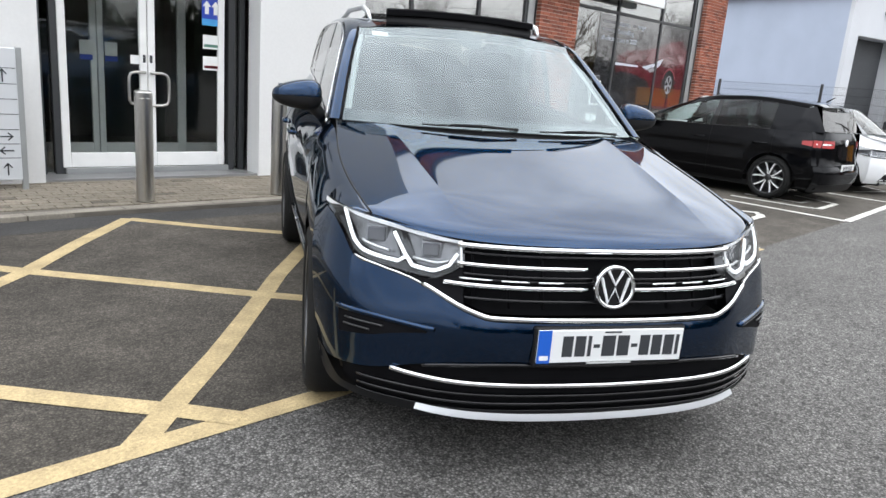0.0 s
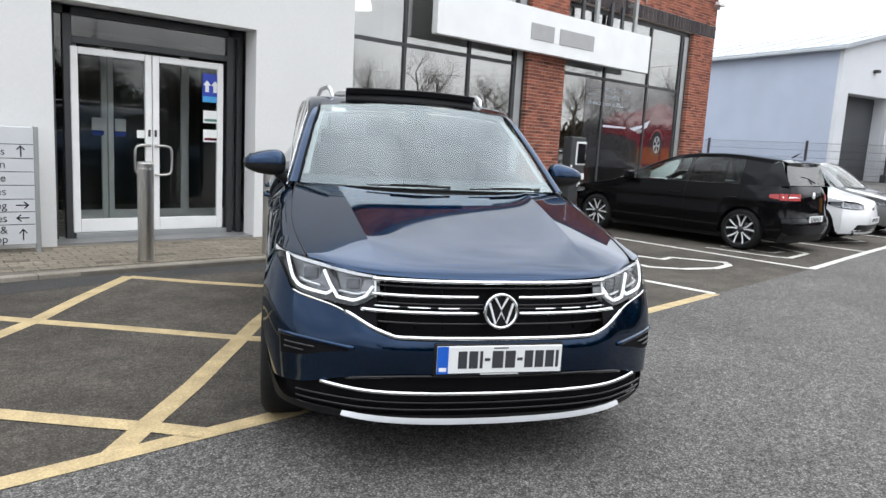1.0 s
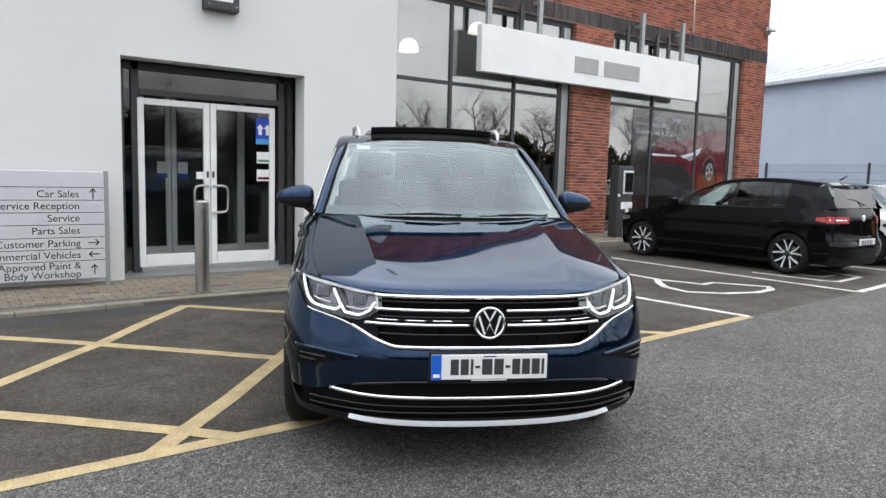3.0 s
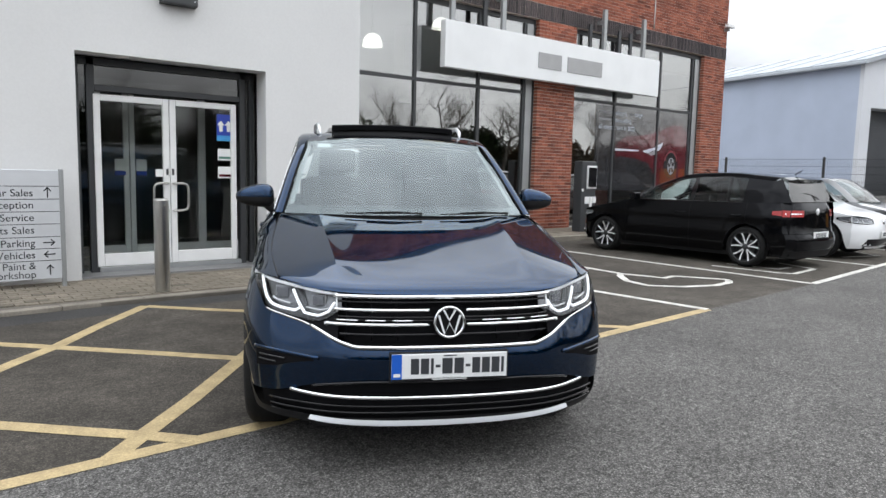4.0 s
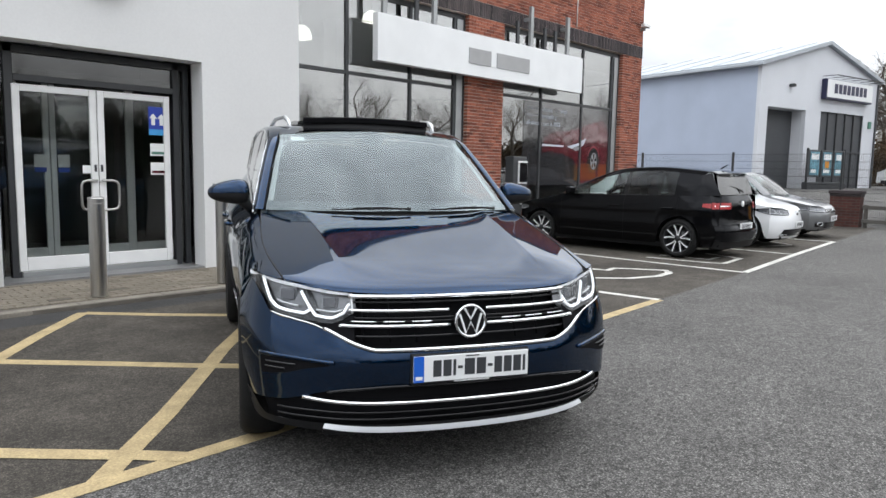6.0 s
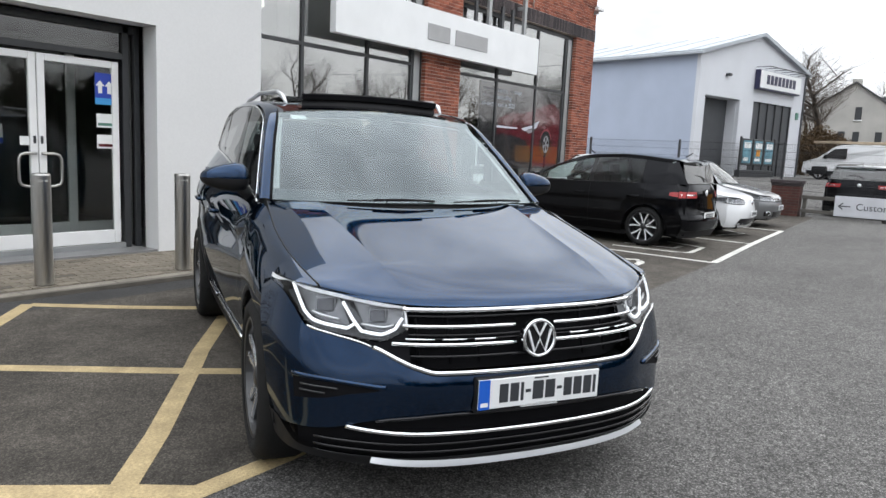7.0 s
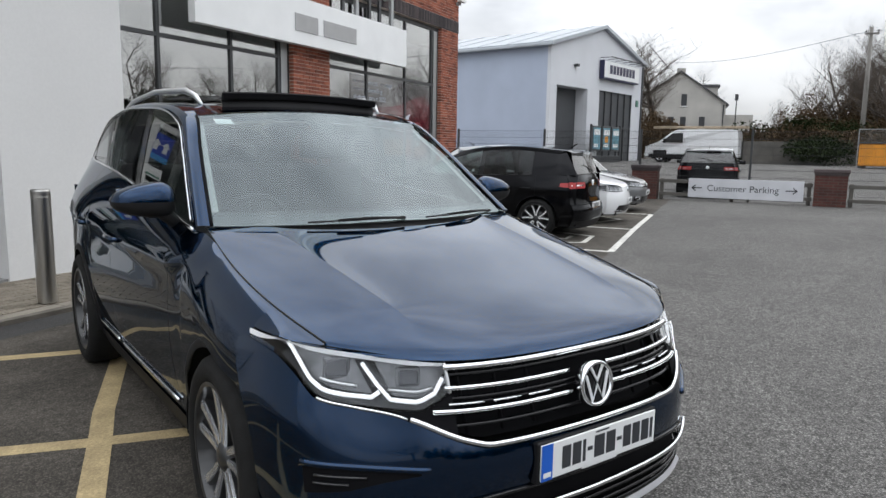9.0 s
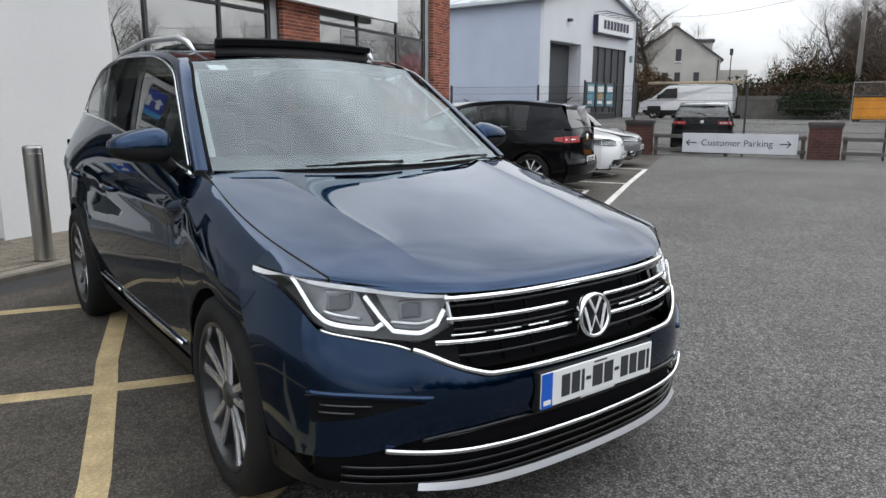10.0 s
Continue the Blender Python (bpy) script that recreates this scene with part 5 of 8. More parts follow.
    top_s = curve(LX, [0.828, 0.832, 0.838, 0.852, 0.864, 0.873, 0.878, 0.877])
    bot_s = curve([s_of(x) for x in (0.487, 0.53, 0.58, 0.68, 0.77, 0.81, 0.84, 0.87, 0.89, 0.911)], [0.752, 0.722, 0.700, 0.708, 0.722, 0.748, 0.804, 0.840, 0.850, 0.859])
    L0, L1 = LX[0], LX[-1]
    for sg in (-1, 1):
        def lamp_pt(s, w, o=0.0, sg=sg):
            p = nose(s, bot_s(s) + (top_s(s) - bot_s(s)) * w, o)
            return Vector((sg * p.x, p.y, p.z))
        head = thing("headlamp", pose(0, 0, 0), "", "")
        head.parent = car
        put("housing", sheet(lambda s, w: lamp_pt(s, w, -0.055), lin(L0, L1 - 0.2, 33), lin(0.0, 1.0, 8)), M["lamp_grey"], "grey lamp housing", head)
        put("lens", sheet(lambda s, w: lamp_pt(s, w, 0.001), lin(L0, L1, 41), lin(0.0, 1.0, 9)), M["lens"], "clear lens", head)
        # bright strip along the upper edge, widening towards the tip
        put("upper_strip", sheet(lambda s, w: lamp_pt(s, 0.89 - 0.60 * ease((s - 6.4) / 1.2) + (0.10 + 0.60 * ease((s - 6.4) / 1.2)) * w, -0.007 + 0.005 * w + 0.008 * ease((s - 6.0) / 1.0)), lin(L0 + 0.02, L1 + 0.06, 49), lin(0, 1, 5)), M["lamp_bright"], "bright upper strip", head)
        put("rim", ribbon([lamp_pt(s, 1.03, -0.006) for s in lin(L0, L1, 33)], 0.004, 0.004, lambda i, g=sg: (g * 0.6, -1, 0.2)), M["grille_black"], "", head)
        put("inner_rim", ribbon([lamp_pt(L0 + 0.03, w, -0.004) for w in lin(0.0, 1.0, 9)], 0.010, 0.006, lambda i, g=sg: (g * 0.3, -1, 0)), M["silver"], "", head)
        # walls of the two lamp chambers
        put("bezel", sheet(lambda s, w: lamp_pt(s, 0.02 + 0.16 * w, -0.012 - 0.030 * w), lin(L0 + 0.05, L1 - 1.1, 33), lin(0, 1, 4)), M["lamp_dark"], "dark lamp bezel", head)
        put("divider", sheet(lambda k, w: lamp_pt(s_of(0.655 + 0.035 * w + 0.022 * k), 0.10 + 0.72 * w, -0.030 - 0.018 * abs(k)), lin(-1, 1, 5), lin(0, 1, 8)), M["lamp_dark"], "", head)

        def hook(rows, wd, nm="running_light"):
            pts = []
            for (s0, w0), (s1, w1) in zip(rows, rows[1:]):
                pts += [lamp_pt(s0 + (s1 - s0) * t, w0 + (w1 - w0) * t, -0.016) for t in lin(0, 0.92, 8)]
            pts.append(lamp_pt(rows[-1][0], rows[-1][1], -0.016))
            put(nm, ribbon(pts, wd, 0.010, lambda i, g=sg: (g * 0.5, -1, 0)), M["drl"], "lit white running light", head)
        hook([(s_of(0.858), 0.86), (s_of(0.838), 0.50), (s_of(0.812), 0.24), (s_of(0.790), 0.17), (s_of(0.735), 0.17), (s_of(0.680), 0.18), (s_of(0.660), 0.30)], 0.0115)
        hook([(s_of(0.690), 0.80), (s_of(0.662), 0.42), (s_of(0.638), 0.18), (s_of(0.580), 0.17), (s_of(0.530), 0.22), (s_of(0.503), 0.50)], 0.0115)
        for s, w, r in ((s_of(0.756), 0.58, 0.034), (s_of(0.592), 0.58, 0.030)):
            c = lamp_pt(s, w, -0.050)
            turn = Matrix.Translation(c) @ pose(0, 0, 0, 0, 0, sg * 24) @ pose(0, 0, 0, 90)
            part("projector", block(-r * 1.15, r * 1.15, -r * 0.95, r * 0.95, -0.004, 0.010, 0.008, 3), M["lamp_ring"], head, "square satin projector frame", at=turn)
            part("projector_lens", block(-r * 0.92, r * 0.92, -r * 0.72, r * 0.72, 0.006, 0.016, 0.007, 3), M["lamp_eye"], head, "dark glass projector", at=turn)
            put("reflector_fin", ribbon([lamp_pt(s - 0.5 + 1.0 * t, w - 0.27, -0.034) for t in lin(0, 1, 9)], 0.010, 0.010, lambda i, g=sg: (g * 0.4, -1, 0.5)), M["silver"], "", head)
        # bright bezel facets between the bands
        put("chrome_underline", ribbon([Vector((sg * q.x, q.y, q.z)) for q in (nose(s, zt(s) + 0.006, 0.001) for s in lin(s_of(0.605), s_of(0.80), 25))], 0.008, 0.005, lambda i, g=sg: (g * 0.6, -1, 0.2)), M["chrome"], "", head)
        put("under_panel", sheet(lambda s, w: (lambda q: Vector((sg * q.x, q.y, q.z)))(nose(s, zt(s) + 0.01 + max(0.0, bot_s(s) - zt(s) - 0.012) * w, -0.003)), lin(L0, L1 - 0.3, 25), lin(0, 1, 4)), M["grille_black"], "", head)
        put("corner_panel", sheet(lambda s, w: (lambda q: Vector((sg * q.x, q.y, q.z)))(nose(s, zt(s) - 0.012 + (bot_s(s) + 0.006 - zt(s) + 0.012) * w, -0.005)), lin(L1 - 0.9, L1 + 0.12, 15), lin(0, 1, 4)), P, "", head)
        # side vent in the bumper corner
        vent = thing("side_vent", pose(0, 0, 0), "", "")
        vent.parent = bumper
        VX = [s_of(x) for x in (0.59, 0.68, 0.76, 0.845)]
        vt = curve(VX, [0.538, 0.543, 0.547, 0.548])
        vb = curve(VX, [0.532, 0.512, 0.486, 0.470])
        put("recess", sheet(lambda s, w: (lambda q: Vector((sg * q.x, q.y, q.z)))(nose(s, vb(s) + (vt(s) - vb(s)) * w, 0.002)), lin(VX[0], VX[-1], 17), lin(0, 1, 5)), M["grille_black"], "black vent recess", vent)
        for z, a, b in ((0.527, s_of(0.715), s_of(0.825)), (0.505, s_of(0.755), s_of(0.828))):
            pts = [(lambda q: Vector((sg * q.x, q.y, q.z)))(nose(s, z, 0.004)) for s in lin(a, b, 9)]
            put("fin", ribbon(pts, 0.006, 0.007, lambda i, g=sg: (g * 0.7, -1, 0.5)), M["alloy_dark"], "", vent)
        pts = [(lambda q: Vector((sg * q.x, q.y, q.z)))(nose(s, vt(s) + 0.008, -0.006)) for s in lin(VX[0] - 0.2, VX[-1] + 0.1, 17)]
        put("brow", ribbon(pts, 0.020, 0.016, lambda i, g=sg: (g * 0.7, -1, 0.25)), P, "", vent)

        # front wing: over the lamp, then over the wheel
        def s_at(y):
            lo, hi = 3.0, L1
            for _ in range(24):
                mid = (lo + hi) / 2
                lo, hi = (mid, hi) if nose(mid, top_s(mid)).y < y else (lo, mid)
            return lo

        A0 = radians(52)

        def wing_front(y, w, sg=sg):
            sv = s_at(y)
            p = nose(sv, top_s(sv) + 0.003)
            xs_, zs = min(SEAM_X(y) + 0.004, p.x - 0.002), max(SEAM_Z(y), p.z + 0.002)
            zq = (p.z - zs * math.sin(A0)) / (1 - math.sin(A0))
            a = A0 + (math.pi / 2 - A0) * w
            return Vector((sg * (xs_ + (p.x - xs_) * math.cos(a) / math.cos(A0)), p.y, zq + (zs - zq) * math.sin(a)))

        tip = nose(L1, top_s(L1) + 0.003)
        ztip = SEAM_Z(tip.y)
        zk0 = (tip.z - ztip * math.sin(A0)) / (1 - math.sin(A0))

        def wing(y, w, sg=sg):
            zs, xs_ = SEAM_Z(y), SEAM_X(y) + 0.004
            t = ease((y - tip.y) / 0.8)
            zk = zk0 + (min(0.87, zs - 0.06) - zk0) * t
            r0 = (tip.x - SEAM_X(tip.y) - 0.004) / math.cos(A0)
            z0 = min(low(y), zk - 0.002)
            xw = side(y, zk).x
            xw += (SEAM_X(tip.y) + 0.004 + r0 - side(tip.y, zk0).x) * (1 - t)
            if w < 0.5:
                z = z0 + (zk - z0) * w / 0.5
                p = Vector((side(y, z).x + (xw - side(y, zk).x), y, z))
            else:
                a = (w - 0.5) / 0.5 * math.pi / 2
                p = Vector((xs_ + (xw - xs_) * math.cos(a), y, zk + (zs - zk) * math.sin(a)))
            k = ease((y - 1.10) / 0.38)
            if k > 0:
                yd = max(y, 1.41)
                q = side(yd, z0 + (BELT(yd) - z0) * w)
                p = p.lerp(Vector((q.x, y, q.z)), k)
            return Vector((sg * p.x, p.y, p.z))
        line = [Vector((sg * (SEAM_X(y) + 0.001), y, SEAM_Z(y) + 0.0005)) for y in lin(0.392, 1.40, 44)]
        v, f = tube(line, 0.0032, 6)
        raw("shut_line", v, f, M["black"], bonnet, "", True)
        g1, g2 = sheet(wing_front, lin(0.385, tip.y, 25), lin(0, 1, 13)), sheet(wing, lin(tip.y - 0.002, 1.495, 61), lin(0, 1, 33))
        k = len(g1[0])
        put("front_wing", (g1[0] + g2[0], g1[1] + [tuple(k + i for i in q) for q in g2[1]]), P)
        # doors and rear quarter
        for nm, y0, y1 in (("front_door", 1.50, 2.60), ("rear_door", 2.605, 3.50), ("rear_quarter", 3.505, 4.42)):
            door = put(nm, sheet(flank(sg, lambda y, w: side(y, low(y) + 0.03 * (nm != "rear_quarter") + (BELT(y) - low(y) - 0.03 * (nm != "rear_quarter")) * w)), stations(y0, y1), lin(0, 1, 23)), P)
            if nm != "rear_quarter":
                hy = y1 - 0.17
                v, f = tube([(sg * (side(hy - 0.10, 0.955).x - 0.004), hy - 0.10, 0.955), (sg * (side(hy - 0.07, 0.955).x + 0.022), hy - 0.08, 0.957), (sg * (side(hy + 0.06, 0.955).x + 0.024), hy + 0.07, 0.960), (sg * (side(hy + 0.1, 0.955).x - 0.004), hy + 0.10, 0.962)], 0.013, 8)
                raw("door_handle", v, f, P, door, "", True)
                pts = [flank(sg, side)(y, 0.375) for y in lin(y0 + 0.02, min(y1, 3.18), 14)]
                put("chrome_strip", ribbon([Vector((p.x + sg * 0.002, p.y, p.z)) for p in pts], 0.020, 0.012, lambda i, g=sg: (g, 0, 0)), M["chrome"], "", door)
        put("inner_panel", sheet(flank(sg, lambda y, w: side(y, low(y) + 0.02 + (BELT(y) - low(y) - 0.03) * w, -0.03)), stations(1.52, 4.35, 0.06), lin(0, 1, 9)), M["black"], "black body underside")
        # sill and arch cladding
        put("sill", sheet(flank(sg, lambda y, w: side(y, 0.19 + 0.125 * w, 0.006)), lin(1.28, 3.21, 33), lin(0, 1, 6)), M["black"], "black sill cladding")
        for hub, a0, a1 in ((HUB_F, -14, 196), (HUB_R, -14, 196)):
            def lip(a, w, hub=hub, sg=sg):
                r = 0.388 + 0.040 * w
                y, z = hub - r * math.cos(radians(a)), HUB_Z + r * math.sin(radians(a))
                y2 = min(max(y, 0.45), 4.4)
                x = CW(max(y2, 0.56)) + CF(max(0.2, z)) + (0.008 if w < 0.75 else 0.008 * (1 - w) * 4)
                if y < 0.56:
                    x = min(x, nose(7.9, max(0.2, min(z, 0.85))).x + 0.008)
                return Vector((sg * x, y, z))
            put("arch_trim", sheet(lip, lin(a0, a1, 45), lin(0, 1, 5)), M["black"], "black wheel arch trim")
            # inner wheel housing
            v, f = sheet(lambda a, w: Vector((sg * (0.60 + 0.29 * w), hub - 0.41 * math.cos(radians(a)), HUB_Z + 0.41 * math.sin(radians(a)))), lin(-8, 188, 25), [0, 1])
            raw("wheel_housing", v, f, M["black"], car, "", True)
        # pillar and roof side, one band from bonnet to tail
        Pl = spline([(0.752, 1.37, 1.112), (0.708, 1.575, 1.264), (0.660, 1.785, 1.418), (0.608, 1.995, 1.562), (0.580, 2.30, 1.632), (0.572, 3.0, 1.660), (0.556, 3.6, 1.628), (0.53, 4.12, 1.530)])
        Ql = spline([(0.814, 1.41, 1.096), (0.768, 1.62, 1.252), (0.718, 1.84, 1.412), (0.676, 2.06, 1.540), (0.666, 2.42, 1.612), (0.668, 3.05, 1.632), (0.678, 3.50, 1.590), (0.688, 3.82, 1.480), (0.702, 4.08, 1.335)])

        def cant(t, w, sg=sg):
            p, q = Pl(t), Ql(t)
            r = p.lerp(q, w)
            bulge = 0.022 * math.sin(math.pi * w)
            return Vector((sg * (r.x + bulge * 0.8), r.y - bulge * 0.3, r.z + bulge * 0.5))
        seal = [cant(t, 0.02) for t in lin(0.0, 0.43, 21)]
        put("screen_seal", ribbon([Vector((p.x, p.y - 0.003, p.z + 0.002)) for p in seal], 0.014, 0.004, lambda i, g=sg: (g * 0.4, -0.6, 0.7)), M["grille_black"], "black screen seal")
        put("roof_side", sheet(cant, lin(0, 1, 57), lin(0, 1, 9)), P, "blue pillar and roof side")
        # side windows with chrome line and dark pillars
        wt = lambda y: (lambda t: Ql(t).z)(q_at(y, Ql))
        for nm, y0, y1, mat in (("front_window", 1.45, 2.50, M["car_glass"]), ("rear_window", 2.60, 3.42, M["dark_glass"]), ("quarter_window", 3.50, 4.03, M["dark_glass"])):
            put(nm, sheet(flank(sg, lambda y, w: glass_at(y, w, Ql)), stations(y0, y1, 0.05), lin(0, 1, 9)), mat, "tinted side window" if "front" not in nm else "clear side window")
        for y0, y1 in ((2.50, 2.60), (3.42, 3.50), (4.03, 4.075)):
            put("window_pillar", sheet(flank(sg, lambda y, w: glass_at(y, w, Ql) + Vector((0.003, 0, 0))), lin(y0, y1, 4), lin(0, 1, 9)), M["gloss_black"], "black window pillar")
        put("rear_pillar", sheet(flank(sg, lambda y, w: glass_at(4.07, w, Ql) + Vector((0.004 - 0.55 * (y - 4.07) / 0.3, y - 4.07, -0.4 * (y - 4.07) * w))), lin(4.07, 4.38, 7), lin(0, 1, 9)), P)
        line = [glass_at(y, 0, Ql) for y in lin(1.42, 4.075, 45)]
        put("chrome_line", ribbon([Vector((sg * (p.x + 0.004), p.y, p.z)) for p in line], 0.016, 0.006, lambda i, g=sg: (g, 0, 0.3)), M["chrome"], "chrome window line")
        line = [Ql(t) for t in lin(0.03, 1.0, 57)]
        put("chrome_line", ribbon([Vector((sg * (p.x + 0.004), p.y, p.z - 0.004)) for p in line], 0.009, 0.005, lambda i, g=sg: (g, 0, 0.3)), M["chrome"], "chrome window line")
        # mirror
        mirror = thing("door_mirror", pose(sg * 0.938, 1.66, 1.192), "", "")
        mirror.parent = car

        def shell(u, w, lower, sg=sg):
            a, b = u * 2 * math.pi, w * math.pi / 2
            cx = math.copysign(abs(math.cos(b) * math.cos(a)) ** 0.6, math.cos(a))
            cy = math.copysign(abs(math.cos(b) * math.sin(a)) ** 0.75, math.sin(a))
            cz = math.sin(b) ** 0.7
            far_out = (cx * sg + 1) / 2
            y = cy * 0.096 * (1.0 if cy < 0 else 0.62) * (1 - 0.25 * far_out) + 0.035 * far_out
            z = cz * (0.090 - 0.050 * far_out ** 1.6 if not lower else -0.072 + 0.030 * far_out ** 2)
            return Vector((cx * 0.120, y, z + 0.004))
        face_out(put("cap", sheet(lambda u, w: shell(u, w, False), lin(0, 1, 37), lin(0, 1, 9)), P, "blue mirror cap", mirror), (0, 0, -0.05))
        put("base_shell", sheet(lambda u, w: shell(u, w, True), lin(0, 1, 37), lin(0, 1, 9)), M["black"], "black lower mirror shell", mirror)
        part("mirror_glass", block(-0.09, 0.09, 0.058, 0.062, -0.04, 0.055), M["chrome"], mirror)
        v, f = tube([(-sg * 0.07, 0.0, -0.035), (-sg * 0.11, 0.0, -0.075), (-sg * 0.135, 0.005, -0.10)], [0.035, 0.028, 0.03], 10)
        raw("stalk", v, f, M["black"], mirror, "", True)
        # roof rail
        v, f = tube([(sg * 0.512, 2.225, 1.628), (sg * 0.522, 2.29, 1.674), (sg * 0.530, 2.42, 1.706), (sg * 0.538, 3.0, 1.728), (sg * 0.528, 3.6, 1.698), (sg * 0.520, 3.85, 1.655), (sg * 0.51, 3.95, 1.60)], [0.008, 0.014, 0.015, 0.015, 0.015, 0.014, 0.008], 10)
        raw("roof_rail", v, f, M["silver"], car, "satin silver roof rail", True)
        for hub in (HUB_F, HUB_R):
            wheel = car_wheel(car, sg, sg * 0.806, hub, HUB_Z, TYRE, 0.232, 0.262, 5, bright="alloy", ring="alloy_dark", steer=-2.0 if hub == HUB_F else 0.0)

    # windscreen, roof, deflector
    Pl = spline([(0.752, 1.37, 1.112), (0.708, 1.575, 1.264), (0.660, 1.785, 1.418), (0.608, 1.995, 1.562)])

    def screen_at(u, w):
        p = Pl(w)
        c = 1 - u * u
        return Vector((u * p.x, p.y - c * (0.130 - 0.130 * w), p.z + c * (0.043 * w - 0.004)))

    put("windscreen", sheet(screen_at, lin(-1, 1, 41), lin(0.0, 1, 25)), M["screen_glass"], "clear windscreen mirroring the sky")
    put("screen_band", sheet(lambda u, w: screen_at(u, 0.005 + 0.125 * w) + Vector((0, 0.012, -0.012)), lin(-0.97, 0.97, 33), lin(0, 1, 3)), M["black"], "black lower screen band")
    put("screen_border", sheet(lambda u, w: screen_at(u, 0.0 + (0.085 + 0.03 * abs(u) ** 6) * w) + Vector((0, 0.003, -0.003)), lin(-0.995, 0.995, 33), lin(0, 1, 3)), M["frit"], "dark printed lower screen border")
    put("screen_band", sheet(lambda u, w: screen_at(u, 0.95 + 0.045 * w) + Vector((0, 0.012, -0.012)), lin(-0.97, 0.97, 33), lin(0, 1, 3)), M["black"])
    for sg in (-1, 1):
        put("screen_band", sheet(lambda u, w: screen_at(sg * (0.985 + 0.013 * u), 0.01 + 0.98 * w) + Vector((0, 0.012, -0.010)), lin(0, 1, 3), lin(0, 1, 17)), M["black"])
    part("tax_disc", block(-0.045, 0.045, -0.001, 0.001, -0.022, 0.022), M["paper"], car, "small white sticker", at=Matrix.Translation(screen_at(-0.80, 0.93) + Vector((0, 0.006, -0.006))) @ pose(0, 0, 0, -57, 0, 8))
    put("mirror_housing", sheet(lambda u, w: screen_at(0.13 * u * (1 - 0.5 * w * w), 0.96 - 0.14 * w) + Vector((0, 0.02, -0.012)), lin(-1, 1, 9), lin(0, 1, 5)), M["trim_dark"])
    # cowl under the screen
    put("cowl", sheet(lambda u, w: bonnet_at(u, 1.0).lerp(screen_at(u, 0.012), w) + Vector((0, 0.01, -0.018 * math.sin(math.pi * w) - 0.006)), lin(-0.98, 0.98, 33), lin(0, 1, 5)), M["black"], "black cowl panel")
    for a0, a1 in ((-0.52, 0.10), (0.25, 0.86)):
        pts = [screen_at(a0 + (a1 - a0) * t, 0.012 + 0.014 * t) + Vector((0, -0.014, 0.004)) for t in lin(0, 1, 12)]
        v, f = tube(pts, 0.0042, 6)
        raw("wiper", v, f, M["black"], car, "black wiper", True)
        v, f = tube([pts[-1] + Vector((0.0, 0, -0.005)), pts[7] + Vector((0, -0.012, 0.006)), pts[3] + Vector((0, -0.01, 0.004))], 0.006, 6)
        raw("wiper_arm", v, f, M["black"], car, "", True)
    rz = curve([1.995, 2.2, 2.5, 3.0, 3.6, 4.12], [1.604, 1.638, 1.664, 1.680, 1.656, 1.580])
    re = spline([(0.598, 1.995, 1.564), (0.580, 2.30, 1.632), (0.572, 3.0, 1.660), (0.556, 3.6, 1.628), (0.53, 4.12, 1.530)])

    def roof_at(u, w):
        e = re(w)
        c = 1 - u * u
        y = e.y
        return Vector((u * e.x, y, e.z + (rz(y) - e.z) * c ** 0.8))

    for sg in (-1, 1):
        put("pillar_trim", sheet(lambda u, w: screen_at(sg * (0.945 + 0.04 * u), 0.06 + 0.90 * w) + Vector((0, 0.02, -0.016)), lin(0, 1, 3), lin(0, 1, 17)), M["trim_light"], "light grey pillar trim")
    put("headliner", sheet(lambda u, w: roof_at(u * 0.95, 0.02 + 0.05 * w) + Vector((0, 0, -0.06)), lin(-1, 1, 17), lin(0, 1, 3)), M["trim_light"], "light grey headliner")
    ru, rw = lin(-1, 1, 41), lin(0, 1, 41)
    rv, rf = sheet(roof_at, ru, rw)
    rf = [q for k, q in enumerate(rf) if not (abs(ru[k % 40] + 0.025) < 0.74 and 0.11 < rw[k // 40] < 0.36)]
    put("roof", (rv, rf), P, "blue roof skin with the open panel")
    put("roof_front_glass", sheet(lambda u, w: roof_at(u * 0.80, 0.03 + 0.075 * w) + Vector((0, 0, 0.004)), lin(-1, 1, 25), lin(0, 1, 4)), M["gloss_black"], "dark glass strip before the open roof")
    put("roof_glass", sheet(lambda u, w: roof_at(u * 0.80, 0.365 + 0.52 * w) + Vector((0, 0, 0.005)), lin(-1, 1, 25), lin(0, 1, 25)), M["gloss_black"], "dark panoramic roof glass")
    # raised wind deflector of the open roof
    defl = [roof_at(u, 0.115) + Vector((0, 0.02 * u * u, 0.0)) for u in lin(-0.74, 0.74, 31)]
    v, f = ribbon([p + Vector((0, 0.010, 0.045)) for p in defl], 0.034, 0.030, lambda i: (0, -0.35, 1))
    raw("wind_deflector", v, f, M["grille_black"], car, "black raised wind deflector")
    put("deflector_net", sheet(lambda u, w: roof_at(u * 0.74, 0.115) + Vector((0, 0.02 * u * u + 0.02 * w, 0.002 + 0.056 * w)), lin(-1, 1, 31), lin(0, 1, 3)), M["black"])
    put("sliding_roof", sheet(lambda u, w: roof_at(u * 0.76, 0.37 + 0.24 * w) + Vector((0, 0, 0.035)), lin(-1, 1, 15), lin(0, 1, 7)), M["gloss_black"], "slid-back roof glass")
    # tail
    put("tailgate", sheet(lambda u, w: Vector((u * (0.53 + 0.14 * w), 4.12 + 0.30 * w ** 1.2 + 0.03 * (1 - u * u), 1.55 - 0.50 * w)), lin(-1, 1, 17), lin(0, 1, 9)), M["dark_glass"])
